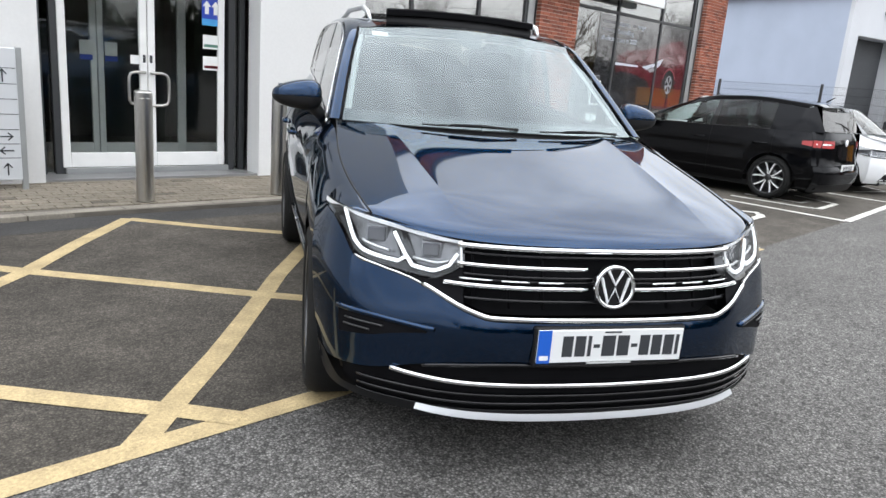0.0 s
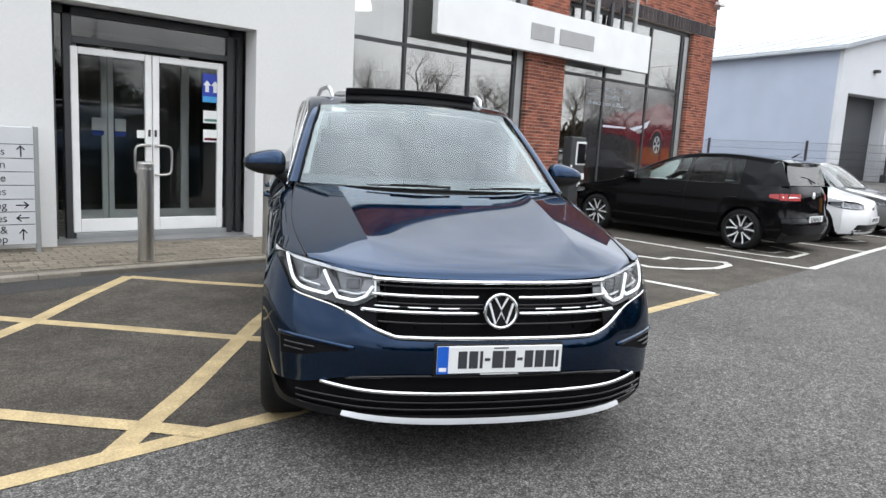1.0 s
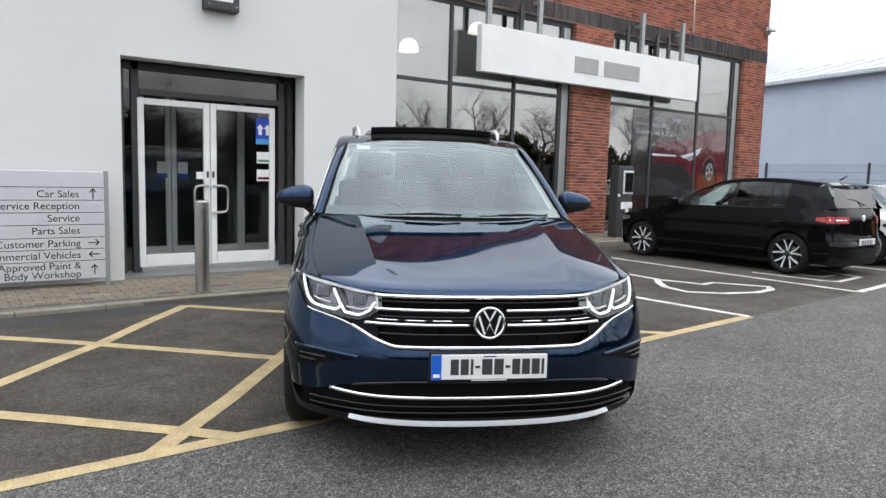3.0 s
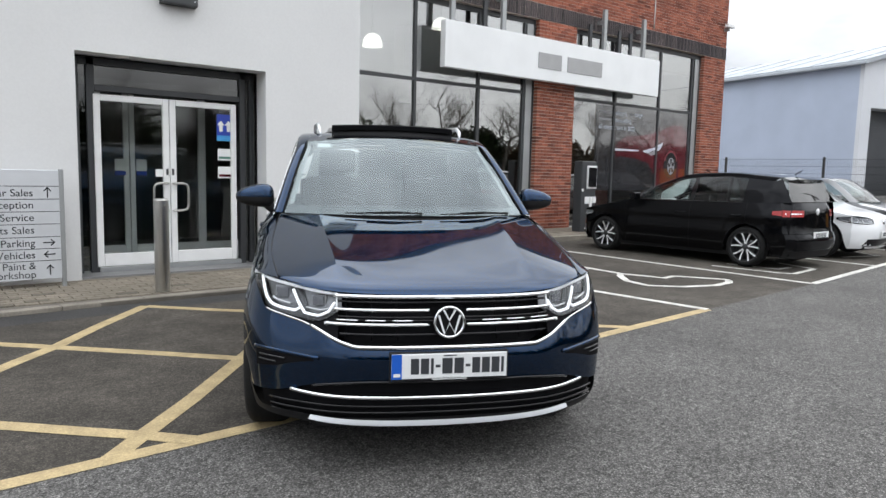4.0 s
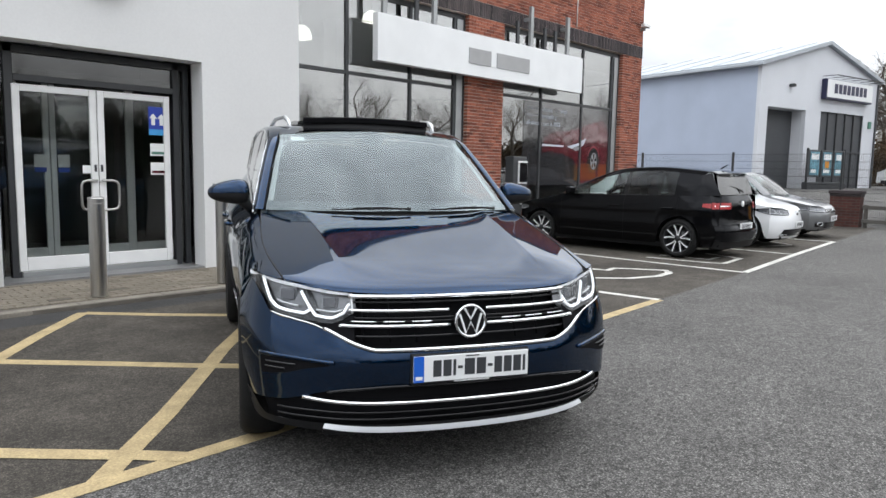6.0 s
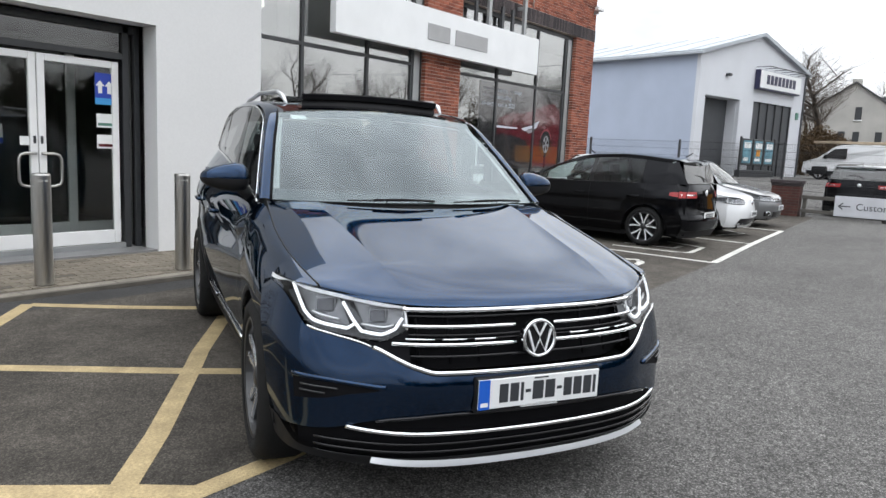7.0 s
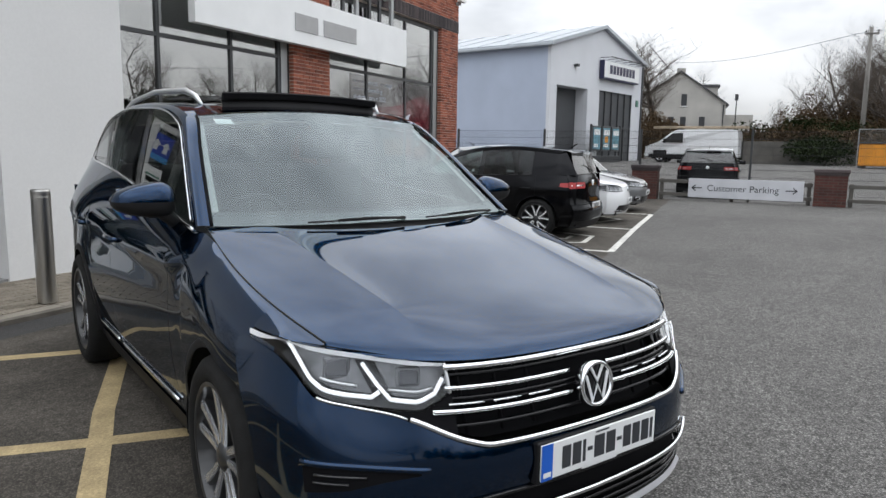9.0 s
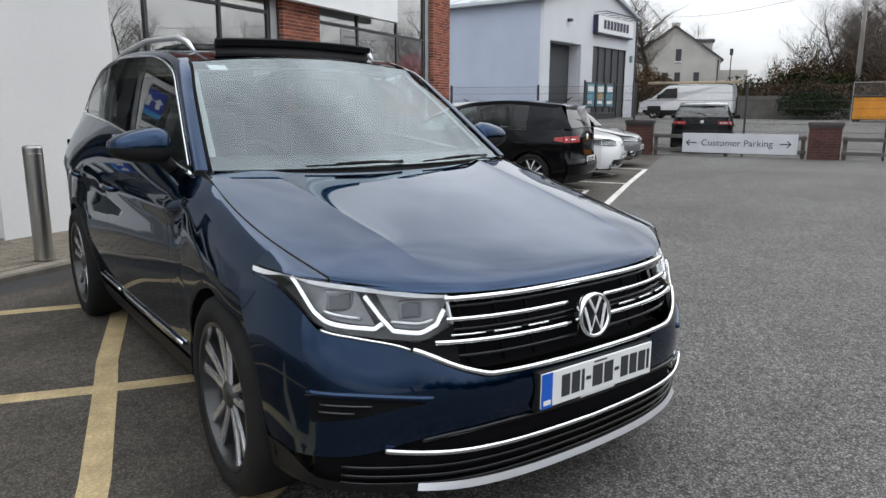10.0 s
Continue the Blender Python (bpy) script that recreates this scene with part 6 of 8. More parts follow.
    put("rear_bumper", sheet(lambda u, w: Vector((u * 0.79 * (1 - 0.05 * w), 4.41 + 0.07 * (1 - u * u) + 0.04 * math.sin(3.14 * w), 1.12 - 0.85 * w)), lin(-1, 1, 17), lin(0, 1, 9)), P)
    part("underbody", block(-0.60, 0.60, 0.20, 4.3, 0.19, 0.55, 0.02), M["black"], car)
    part("engine_bay", block(-0.60, 0.60, 0.42, 1.15, 0.55, 0.80, 0.02), M["black"], car)
    # cabin
    part("dashboard", block(-0.70, 0.70, 1.40, 1.78, 0.75, 1.04, 0.05, 3), M["dash"], car)
    part("cabin_floor", block(-0.74, 0.74, 1.2, 4.2, 0.55, 0.60), M["trim_dark"], car)

    def seat(x, y):
        part("seat_base", block(x - 0.24, x + 0.24, y - 0.5, y, 0.60, 0.80, 0.06, 3), M["trim_dark"], car)
        part("seat_back", block(x - 0.24, x + 0.24, y - 0.06, y + 0.10, 0.78, 1.32, 0.06, 3), M["trim_dark"], car)
        part("headrest", block(x - 0.14, x + 0.14, y, y + 0.11, 1.35, 1.53, 0.05, 3), M["trim_dark"], car)

    seat(-0.37, 2.62)
    seat(0.37, 2.62)
    part("rear_bench", block(-0.66, 0.66, 3.35, 3.55, 0.75, 1.30, 0.06, 3), M["trim_dark"], car)
    part("headrest", block(-0.50, -0.26, 3.46, 3.56, 1.30, 1.45, 0.04, 2), M["trim_dark"], car)
    part("headrest", block(0.26, 0.50, 3.46, 3.56, 1.30, 1.45, 0.04, 2), M["trim_dark"], car)
    ring_ = [(-0.37 + 0.185 * math.cos(a), 1.95 - 0.07 * math.sin(a), 1.02 + 0.17 * math.sin(a)) for a in lin(0, 2 * math.pi, 33)]
    v, f = tube(ring_, 0.015, 8, False)
    raw("steering_wheel", v, f, M["dash"], car, "", True)
    return car


def q_at(y, line):
    lo, hi = 0.0, 1.0
    for _ in range(24):
        mid = (lo + hi) / 2
        lo, hi = (mid, hi) if line(mid).y < y else (lo, mid)
    return lo


def glass_at(y, w, line):
    q = line(q_at(y, line))
    b = side(y, BELT(y) + 0.002)
    zt_ = max(q.z, b.z + 0.004)
    z = b.z + (zt_ - b.z) * w
    k = max(0.0, (z - b.z) / (1.63 - b.z))
    return Vector((BELT_X(y) + (0.665 - BELT_X(y)) * k ** 1.15, y, z))


def car_wheel(parent, sg, x, y, z, r, width, rim, spokes, bright="alloy", dark="alloy_dark", double=True, ring=None, steer=0.0, spread=(0.016, 0.040, 1.2)):
    """A wheel: tyre with a rounded shoulder, rim barrel, spokes and hub cap. sg: the side that it faces."""
    wheel = thing("wheel", pose(x, y, z, 0, 0, steer + (0 if sg > 0 else 180)), "", "")
    wheel.parent = parent
    h = width / 2
    v, f = lathe([(rim - 0.005, h - 0.03), (rim + 0.012, h - 0.006), (rim + 0.04, h), (r - 0.035, h - 0.004), (r - 0.010, h - 0.022), (r, h - 0.05), (r, -h + 0.05), (r - 0.012, -h + 0.02), (rim + 0.03, -h), (rim, -h + 0.02)], 56, "x")
    raw("tyre", v, f, M["rubber"], wheel, "black tyre", True)
    v, f = lathe([(rim + 0.004, h - 0.012), (rim - 0.004, h - 0.008), (rim - 0.012, h - 0.014)], 56, "x")
    raw("rim", v, f, M[ring or bright], wheel, "alloy rim edge", True)
    v, f = lathe([(rim - 0.012, h - 0.014), (rim - 0.022, h - 0.05), (rim - 0.035, h - 0.12)], 56, "x")
    raw("rim_barrel", v, f, M[dark], wheel, "dark rim barrel", True)
    v, f = lathe([(rim - 0.03, h - 0.10), (0.09, h - 0.11), (0.0, h - 0.10)], 40, "x")
    raw("brake_back", v, f, M["black"], wheel, "", True)
    v, f = lathe([(0.06, h - 0.085), (rim * 0.62, h - 0.085), (rim * 0.62, h - 0.095)], 36, "x")
    raw("brake_disc", v, f, M["alloy_dark"], wheel, "", True)
    v, f = lathe([(0, h - 0.022), (0.030, h - 0.024), (0.050, h - 0.034), (0.058, h - 0.06), (0.058, h - 0.10)], 28, "x")
    raw("hub_cap", v, f, M[dark], wheel, "", True)
    for k in range(spokes):
        base = 2 * math.pi * k / spokes + 0.3
        cb, sb = math.cos(base), math.sin(base)
        leg = 0.022 if rim > 0.25 else 0.019
        legs = ((-1, leg), (1, leg)) if double else ((0, 0.034),)
        for off, wd in legs:
            for nm, mat, inset, deep, scale_ in (("spoke", bright, 0.0, 0.010, 1.0), ("spoke_back", dark, -0.009, 0.045, 1.5)):
                v, f = [], []
                for t in lin(0, 1, 5):
                    rad = 0.045 + (rim - 0.010 - 0.045) * t
                    lat = off * (spread[0] + spread[1] * t ** spread[2])
                    wv = wd * (0.80 + 0.55 * t) * scale_ / 2
                    x_ = h - 0.036 - 0.004 * math.sin(math.pi * t) + 0.014 * t + inset
                    for l_, dx in ((lat - wv * 1.15, -deep), (lat - wv, 0), (lat + wv, 0), (lat + wv * 1.15, -deep)):
                        v.append((x_ + dx, rad * cb - l_ * sb, rad * sb + l_ * cb))
                for i in range(4):
                    for q in range(4):
                        n = (q + 1) % 4
                        f.append((i * 4 + q, i * 4 + n, (i + 1) * 4 + n, (i + 1) * 4 + q))
                raw(nm, v, f, M[mat], wheel)
    return wheel


suv = build_suv(pose(2.715, 2.37, 0, 0, 0, -27.35))

# ---- the other parked cars ----


def build_hatch(name, m, label, paint, L, W, H, fo, wb, cowl, screen_top, roof_end, tail_in, belt0, belt1, wheel_r=0.32, rim=0.225, spokes=5, tail_mat="red_lens", glass_side="dark_glass", face="plain", wheel_bright="alloy"):
    """A hatchback. y runs from the nose to the tail. fo: front overhang; cowl, screen_top, roof_end: places along y; belt0, belt1: window sill height front and back."""
    car = thing(name, m, label, "car", group="parked cars")
    P = M[paint]
    hw = W / 2
    hubs = (fo, fo + wb)
    wp = curve([0.30, 0.55, 0.9, 1.4, L - 1.2, L - 0.6, L - 0.30, L - 0.14], [hw - 0.09, hw - 0.035, hw - 0.008, hw, hw, hw - 0.02, hw - 0.065, hw - 0.13])
    fz = curve([0.15, 0.24, 0.36, 0.55, 0.70, 0.78, 0.86, 1.0, 1.2, 1.5], [-0.08, -0.045, -0.02, -0.004, -0.012, 0.0, -0.018, -0.065, -0.15, -0.30])
    belt = curve([cowl - 0.2, L], [belt0, belt1])

    def put(nm, grid, mat, lab="", parent=None):
        return face_out(raw(nm, grid[0], grid[1], mat, parent or car, lab, True), (0, L / 2, 0.6))

    def sd(y, z, out=0.0):
        return Vector((wp(y) + fz(z) + out, y, z))

    def lowz(y):
        a = 0.22
        for h in hubs:
            d = (wheel_r + 0.045) ** 2 - (y - h) ** 2
            if d > 0:
                a = max(a, wheel_r + math.sqrt(d))
        return a

    bon = curve([0.05, 0.12, 0.30, 0.7, cowl], [belt0 - 0.30, belt0 - 0.24, belt0 - 0.17, belt0 - 0.08, belt0 + 0.0])

    def topz(y):
        return bon(y) - 0.035 if y < cowl else belt(y)

    peak = screen_top + 0.42 * (roof_end - screen_top)
    Rl = spline([(hw - 0.17, cowl + 0.02, belt0 + 0.01), (hw - 0.22, cowl + 0.52 * (screen_top - cowl), belt0 + 0.56 * (H - belt0)), (hw - 0.262, screen_top, H - 0.050), (hw - 0.252, peak, H - 0.018), (hw - 0.245, roof_end, H - 0.080)])
    Ql = spline([(hw - 0.075, cowl + 0.16, belt0), (hw - 0.155, cowl + 0.52 * (screen_top - cowl) + 0.13, belt0 + 0.53 * (H - belt0)), (hw - 0.240, screen_top + 0.10, H - 0.105), (hw - 0.236, peak, H - 0.078), (hw - 0.225, roof_end - 0.10, H - 0.135)])

    def gl(y, w):
        q = Ql(q_at(y, Ql))
        b = sd(y, belt(y))
        return b.lerp(Vector((q.x, y, max(q.z, b.z + 0.003))), w) + Vector((0.012 * math.sin(math.pi * w), 0, 0))

    tail_z = [0.20, 0.30, 0.45, 0.60, 0.75, 0.90, belt1]
    tail_y = curve(tail_z, [L - 0.07, L - 0.015, L, L - 0.045, L - 0.065, L - 0.080, L - tail_in])
    nose_y = curve([0.18, 0.28, 0.45, 0.58, belt0 - 0.26], [0.07, 0.015, 0.0, 0.02, 0.07])

    def nose_at(u, z, out=0.0):
        a = abs(u)
        return Vector((u * (hw - 0.085) * (1 - 0.02 * max(0, 0.35 - z) * 5), nose_y(z) + 0.27 * a ** 3.2 + 0.03 * a - out, z))

    def tail_at(u, z, out=0.0):
        a = abs(u)
        wd = hw - 0.055 + min(0, fz(z)) * 0.8
        return Vector((u * wd, tail_y(z) - 0.17 * a ** 4.0 + out, z))

    for sg in (-1, 1):
        fl = lambda fn, g=sg: (lambda u, w: (lambda q: Vector((g * q.x, q.y, q.z)))(fn(u, w)))
        side_fn = lambda y, w: sd(y, lowz(y) + (topz(y) - lowz(y)) * w)
        put("front_wing", sheet(fl(side_fn), stations(0.30, cowl + 0.12, 0.04), lin(0, 1, 13)), P)
        mid = cowl + 0.12 + (hubs[1] - 0.35 - cowl) * 0.63
        for nm, y0, y1 in (("front_door", cowl + 0.125, mid - 0.003), ("rear_door", mid + 0.003, hubs[1] - 0.02), ("rear_quarter", hubs[1] - 0.015, L - 0.14)):
            d = put(nm, sheet(fl(side_fn), stations(y0, y1, 0.04), lin(0, 1, 13)), P)
            if nm != "rear_quarter":
                hy = y1 - 0.16
                v, f = tube([(sg * sd(hy - 0.1, 0.80).x, hy - 0.1, 0.80), (sg * (sd(hy, 0.8).x + 0.02), hy - 0.07, 0.803), (sg * (sd(hy, 0.8).x + 0.02), hy + 0.07, 0.806), (sg * sd(hy + 0.1, 0.8).x, hy + 0.1, 0.808)], 0.012, 6)
                raw("door_handle", v, f, P, d, "", True)
        put("sill", sheet(fl(lambda y, w: sd(y, 0.16 + 0.075 * w, -0.012)), lin(hubs[0] + 0.3, hubs[1] - 0.3, 17), lin(0, 1, 3)), M["black"], "black sill")
        put("inner_panel", sheet(fl(lambda y, w: sd(y, lowz(y) + 0.02 + (belt(y) - 0.03 - lowz(y)) * w, -0.03)), stations(cowl + 0.1, L - 0.2, 0.08), lin(0, 1, 5)), M["black"])
        put("roof_side", sheet(fl(lambda t, w: Vector((Rl(t).x + (Ql(t).x - Rl(t).x) * w ** 0.6, Rl(t).y + (Ql(t).y - Rl(t).y) * w, Rl(t).z + (Ql(t).z - Rl(t).z) * w ** 1.5))), lin(0, 1, 33), lin(0, 1, 9)), P)
        ye = roof_end - 0.10
        w1, w2 = mid - 0.04, mid + 0.04
        w3 = hubs[1] - 0.10
        for nm, y0, y1, mat in (("front_window", cowl + 0.22, w1, M["car_glass"]), ("rear_window", w2, w3, M[glass_side])):
            put(nm, sheet(fl(gl), stations(y0, y1, 0.06), lin(0, 1, 7)), mat, "side window")
        put("window_pillar", sheet(fl(lambda y, w: gl(y, w) + Vector((0.003, 0, 0))), lin(w1, w2, 3), lin(0, 1, 7)), M["gloss_black"])
        put("rear_pillar", sheet(fl(lambda y, w: gl(min(y, ye), w) + Vector((0.003, 0, 0)) if y <= ye else gl(ye, w).lerp(Vector((hw - 0.135 - 0.115 * w, L - tail_in - (L - tail_in - roof_end) * w, belt1 + (H - 0.105 - belt1) * w)), (y - ye) / 0.3)), stations(w3, ye + 0.3, 0.05), lin(0, 1, 7)), P)
        wq = w3 - 0.26
        put("window_pillar", sheet(fl(lambda y, w: gl(y, w) + Vector((0.004, 0, 0))), lin(wq - 0.018, wq + 0.018, 3), lin(0, 1, 7)), M["gloss_black"])
        line = [gl(y, 0) for y in lin(cowl + 0.18, w3, 25)]
        put("window_trim", ribbon([Vector((sg * (p.x + 0.003), p.y, p.z)) for p in line], 0.012, 0.006, lambda i, g=sg: (g, 0, 0.2)), M["gloss_black"])
        for h in hubs:
            v, f = sheet(lambda a, w: Vector((sg * (hw - 0.30 + 0.27 * w), h - (wheel_r + 0.045) * math.cos(radians(a)), wheel_r + (wheel_r + 0.045) * math.sin(radians(a)))), lin(0, 180, 19), [0, 1])
            raw("wheel_housing", v, f, M["black"], car, "", True)
            car_wheel(car, sg, sg * (hw - 0.125), h, wheel_r, wheel_r, 0.21, rim, spokes, bright=wheel_bright, ring="alloy_dark", spread=(0.008, 0.070, 1.5))
        # mirrors
        mir = thing("door_mirror", pose(sg * (hw + 0.06), cowl + 0.36, belt0 + 0.07), "", "")
        mir.parent = car
        part("cap", block(-0.10, 0.10, -0.06, 0.05, -0.055, 0.075, 0.045, 3), P, mir)
        part("stalk", block(-0.14 if sg > 0 else 0.06, -0.06 if sg > 0 else 0.14, -0.02, 0.02, -0.05, -0.01, 0.008), M["black"], mir)
        # headlamps
        head = thing("headlamp", pose(0, 0, 0), "", "")
        head.parent = car

        def lamp_at(s, w, k, out, sg=sg):
            zm, hz = belt0 - 0.300 + 0.030 * s, 0.062 * k * max(0.0, math.sin(math.pi * min(1.0, (s + 0.30) / 1.95))) ** 0.7
            z = zm + hz * (2 * w - 1)
            if s < 1:
                q = nose_at(0.48 + 0.52 * s, z, out)
                q.x += out * s
            else:
                q = sd(0.31 + 0.42 * (s - 1), z)
                q.x += out + (nose_at(1.0, z).x - sd(0.31, z).x) * max(0.0, 1.6 - s) / 0.6
            return Vector((sg * q.x, q.y, q.z))
        put("lamp_rim", sheet(lambda s, w: lamp_at(s, w, 1.0, 0.005), lin(0.0, 1.55, 27), lin(0, 1, 5)), M["gloss_black"], "dark lamp rim", head)
        put("bowl", sheet(lambda s, w: lamp_at(s, w, 0.80, 0.009), lin(0.08, 1.46, 25), lin(0, 1, 5)), M["lamp_grey"], "grey lamp bowl", head)
        for s0 in (0.40, 0.88):
            pts = [lamp_at(s0 + 0.17 * math.cos(a), 0.5 + 0.36 * math.sin(a), 1.0, 0.012) for a in lin(0, 2 * math.pi, 17)]
            v, f = tube(pts, 0.005, 5, False)
            raw("reflector_ring", v, f, M["silver"], head, "", True)
        put("light_strip", ribbon([lamp_at(s, 0.14, 0.92, 0.012) for s in lin(0.15, 1.35, 21)], 0.008, 0.005, lambda i, g=sg: (g * 0.5, -1, 0)), M["lamp_bright"], "", head)
        put("lens", sheet(lambda s, w: lamp_at(s, w, 0.95, 0.016), lin(0.02, 1.5, 25), lin(0, 1, 5)), M["lens"], "clear headlamp lens", head)
        if face == "plain":
            pts = [nose_at(sg * (0.74 + 0.09 * math.cos(a)), 0.33 + 0.035 * math.sin(a), 0.010) for a in lin(0, 2 * math.pi, 17)]
            v, f = tube(pts, 0.007, 5, False)
            raw("fog_lamp", v, f, M["chrome"], head, "", True)
            put("fog_recess", sheet(lambda u, w: nose_at(sg * (0.64 + 0.24 * u), 0.27 + 0.10 * w, 0.006), lin(0, 1, 7), lin(0, 1, 3)), M["gloss_black"], "", head)
        # tail lamps, wrapped round the corner
        tail = thing("tail_lamp", pose(0, 0, 0), "", "")
        tail.parent = car
        put("lens", sheet(lambda u, w: (lambda q: Vector((sg * q.x, q.y, q.z)))(tail_at(0.55 + 0.45 * u, belt1 - 0.215 + 0.10 * w, 0.008)), lin(0, 1, 7), lin(0, 1, 4)), M[tail_mat], "red lamp lens", tail)
        put("lens", sheet(lambda u, w: (lambda q: Vector((sg * (q.x + 0.006), q.y, q.z)))(sd(L - 0.15 - 0.24 * u, belt1 - 0.215 + 0.03 * u + (0.10 - 0.05 * u) * w)), lin(0, 1, 7), lin(0, 1, 4)), M[tail_mat], "red lamp lens", tail)
        put("light_bar", sheet(lambda u, w: (lambda q: Vector((sg * q.x, q.y, q.z)))(tail_at(0.60 + 0.36 * u, belt1 - 0.175 + 0.018 * w, 0.011)), lin(0, 1, 7), lin(0, 1, 2)), M["chrome"], "", tail)
    # bonnet, screen, roof, tail
    put("bonnet", sheet(lambda u, v_: (lambda y: Vector((u * (min(wp(y), hw - 0.085 + 0.5 * v_) + fz(0.84) - 0.01), y, bon(y) - 0.035 * abs(u) ** 3 + 0.012 * max(0, 1 - abs(abs(u) - 0.72) / 0.15))))(nose_at(u, belt0 - 0.27).y + (cowl + 0.10 * abs(u) ** 2 - nose_at(u, belt0 - 0.27).y) * v_), lin(-1, 1, 25), [0, 0.02, 0.05, 0.1] + lin(0.2, 1, 11)), P)

    def scr(u, w):
        p = Rl(0.5 * w)
        c = 1 - u * u
        return Vector((u * p.x, p.y - c * (0.16 - 0.10 * w), p.z + c * 0.03 * w))

    put("windscreen", sheet(scr, lin(-1, 1, 21), lin(0, 1, 11)), M["car_glass"], "windscreen")

    def roof(u, w):
        p = Rl(0.5 + 0.5 * w)
        c = 1 - u * u
        return Vector((u * p.x, p.y - 0.06 * c * (1 - w), p.z + c ** 0.8 * 0.018))

    put("roof", sheet(roof, lin(-1, 1, 21), lin(0, 1, 13)), P)
    put("spoiler", sheet(lambda u, w: roof(u, 1.0) + Vector((0, 0.17 * w * (1 - 0.3 * u * u), -0.035 * w)), lin(-1, 1, 15), lin(0, 1, 3)), P, "roof spoiler")
    rb = lambda u, w: (roof(u * 0.97, 1.0) + Vector((0, 0.06, -0.02))).lerp(Vector((u * (hw - 0.14), L - tail_in - 0.05 * u * u, belt1 + 0.01)), w)
    put("rear_screen", sheet(rb, lin(-0.97, 0.97, 15), lin(0, 1, 9)), M["rear_glass"], "dark rear window")
    put("tailgate", sheet(lambda u, w: tail_at(u, 0.56 + (belt1 - 0.56) * w), lin(-1, 1, 25), lin(0, 1, 11)), P)
    put("rear_bumper", sheet(lambda u, w: tail_at(u, 0.30 + 0.255 * w, 0.014), lin(-1, 1, 25), lin(0, 1, 7)), P)
    put("diffuser", sheet(lambda u, w: tail_at(u, 0.18 + 0.13 * w, 0.004), lin(-1, 1, 17), lin(0, 1, 4)), M["black"])
    put("front_bumper", sheet(lambda u, w: nose_at(u, 0.20 + (belt0 - 0.46) * w), lin(-1, 1, 25), lin(0, 1, 9)), P)
    put("nose_panel", sheet(lambda u, w: nose_at(u, belt0 - 0.26 - 0.004 + (-0.02) * (1 - w)), lin(-1, 1, 25), lin(0, 1, 3)), P)
    if face == "plain":
        put("upper_grille", sheet(lambda u, w: nose_at(u * 0.52, belt0 - 0.355 + 0.07 * w, 0.004), lin(-1, 1, 13), lin(0, 1, 3)), M["gloss_black"], "dark grille")
        put("chrome_bar", ribbon([nose_at(u * 0.52, belt0 - 0.315, 0.006) for u in lin(-1, 1, 15)], 0.012, 0.008, lambda i: (0, -1, 0.2)), M["chrome"])
    put("upper_skin", sheet(lambda u, w: nose_at(u, belt0 - 0.262 - 0.20 * (1 - w)), lin(-1, 1, 25), lin(0, 1, 5)), P)
    put("lower_grille", sheet(lambda u, w: nose_at(u * (0.60 if face == "plain" else 0.80 - 0.10 * w), 0.24 + 0.13 * w, 0.006), lin(-1, 1, 13), lin(0, 1, 3)), M["gloss_black"], "dark lower grille")
    v, f = lathe([(0, 0.012), (0.045, 0.010), (0.052, 0.0)], 20)
    raw("badge", v, f, M["chrome"], car, "round chrome badge", True, at=pose(0, nose_at(0, belt0 - 0.32).y - 0.004, belt0 - 0.32, 90))
    raw("badge", v, f, M["badge_silver"], car, "round silver badge", True, at=pose(0, tail_at(0, belt1 - 0.14).y, belt1 - 0.14, -90))
    for yy, zz, g in ((nose_at(0, 0.45).y - 0.012, 0.45, -1), (tail_at(0, 0.53).y + 0.022, 0.53, 1)):
        part("plate", block(-0.26, 0.26, yy - 0.004, yy + 0.004, zz - 0.055, zz + 0.055, 0.002), M["plate_white"], car, "white number plate with bars")
        for k in range(7):
            x = -0.17 + k * 0.055
            part("character_bar", block(x, x + 0.032, yy + g * 0.0042 - 0.001, yy + g * 0.0042 + 0.001, zz - 0.033, zz + 0.033), M["letter_dark"], car)
    part("underbody", block(-hw + 0.30, hw - 0.30, 0.15, L - 0.2, 0.17, 0.48, 0.02), M["black"], car)
    part("dashboard", block(-hw + 0.2, hw - 0.2, cowl + 0.1, cowl + 0.45, 0.6, belt0 - 0.02, 0.04, 2), M["dash"], car)
    for x in (-0.36, 0.36):
        part("seat_back", block(x - 0.23, x + 0.23, cowl + 1.15, cowl + 1.30, 0.5, 1.10, 0.05, 2), M["trim_dark"], car)
        part("headrest", block(x - 0.13, x + 0.13, cowl + 1.20, cowl + 1.30, 1.12, 1.28, 0.04, 2), M["trim_dark"], car)
    part("rear_bench", block(-0.6, 0.6, hubs[1] - 0.35, hubs[1] - 0.18, 0.5, 1.05, 0.05, 2), M["trim_dark"], car)
    v, f = tube([(0, roof_end - 0.12, H - 0.03), (0, roof_end - 0.02, H + 0.035), (0, roof_end, H + 0.04)], [0.014, 0.008, 0.004], 6)
    raw("aerial", v, f, M["black"], car, "", True)
    v, f = tube([(-0.10, L - tail_in + 0.01, belt1 + 0.05), (0.05, L - tail_in - 0.05, belt1 + 0.12), (0.30, L - tail_in - 0.07, belt1 + 0.14)], 0.010, 6)
    raw("rear_wiper", v, f, M["black"], car, "", True)
    return car


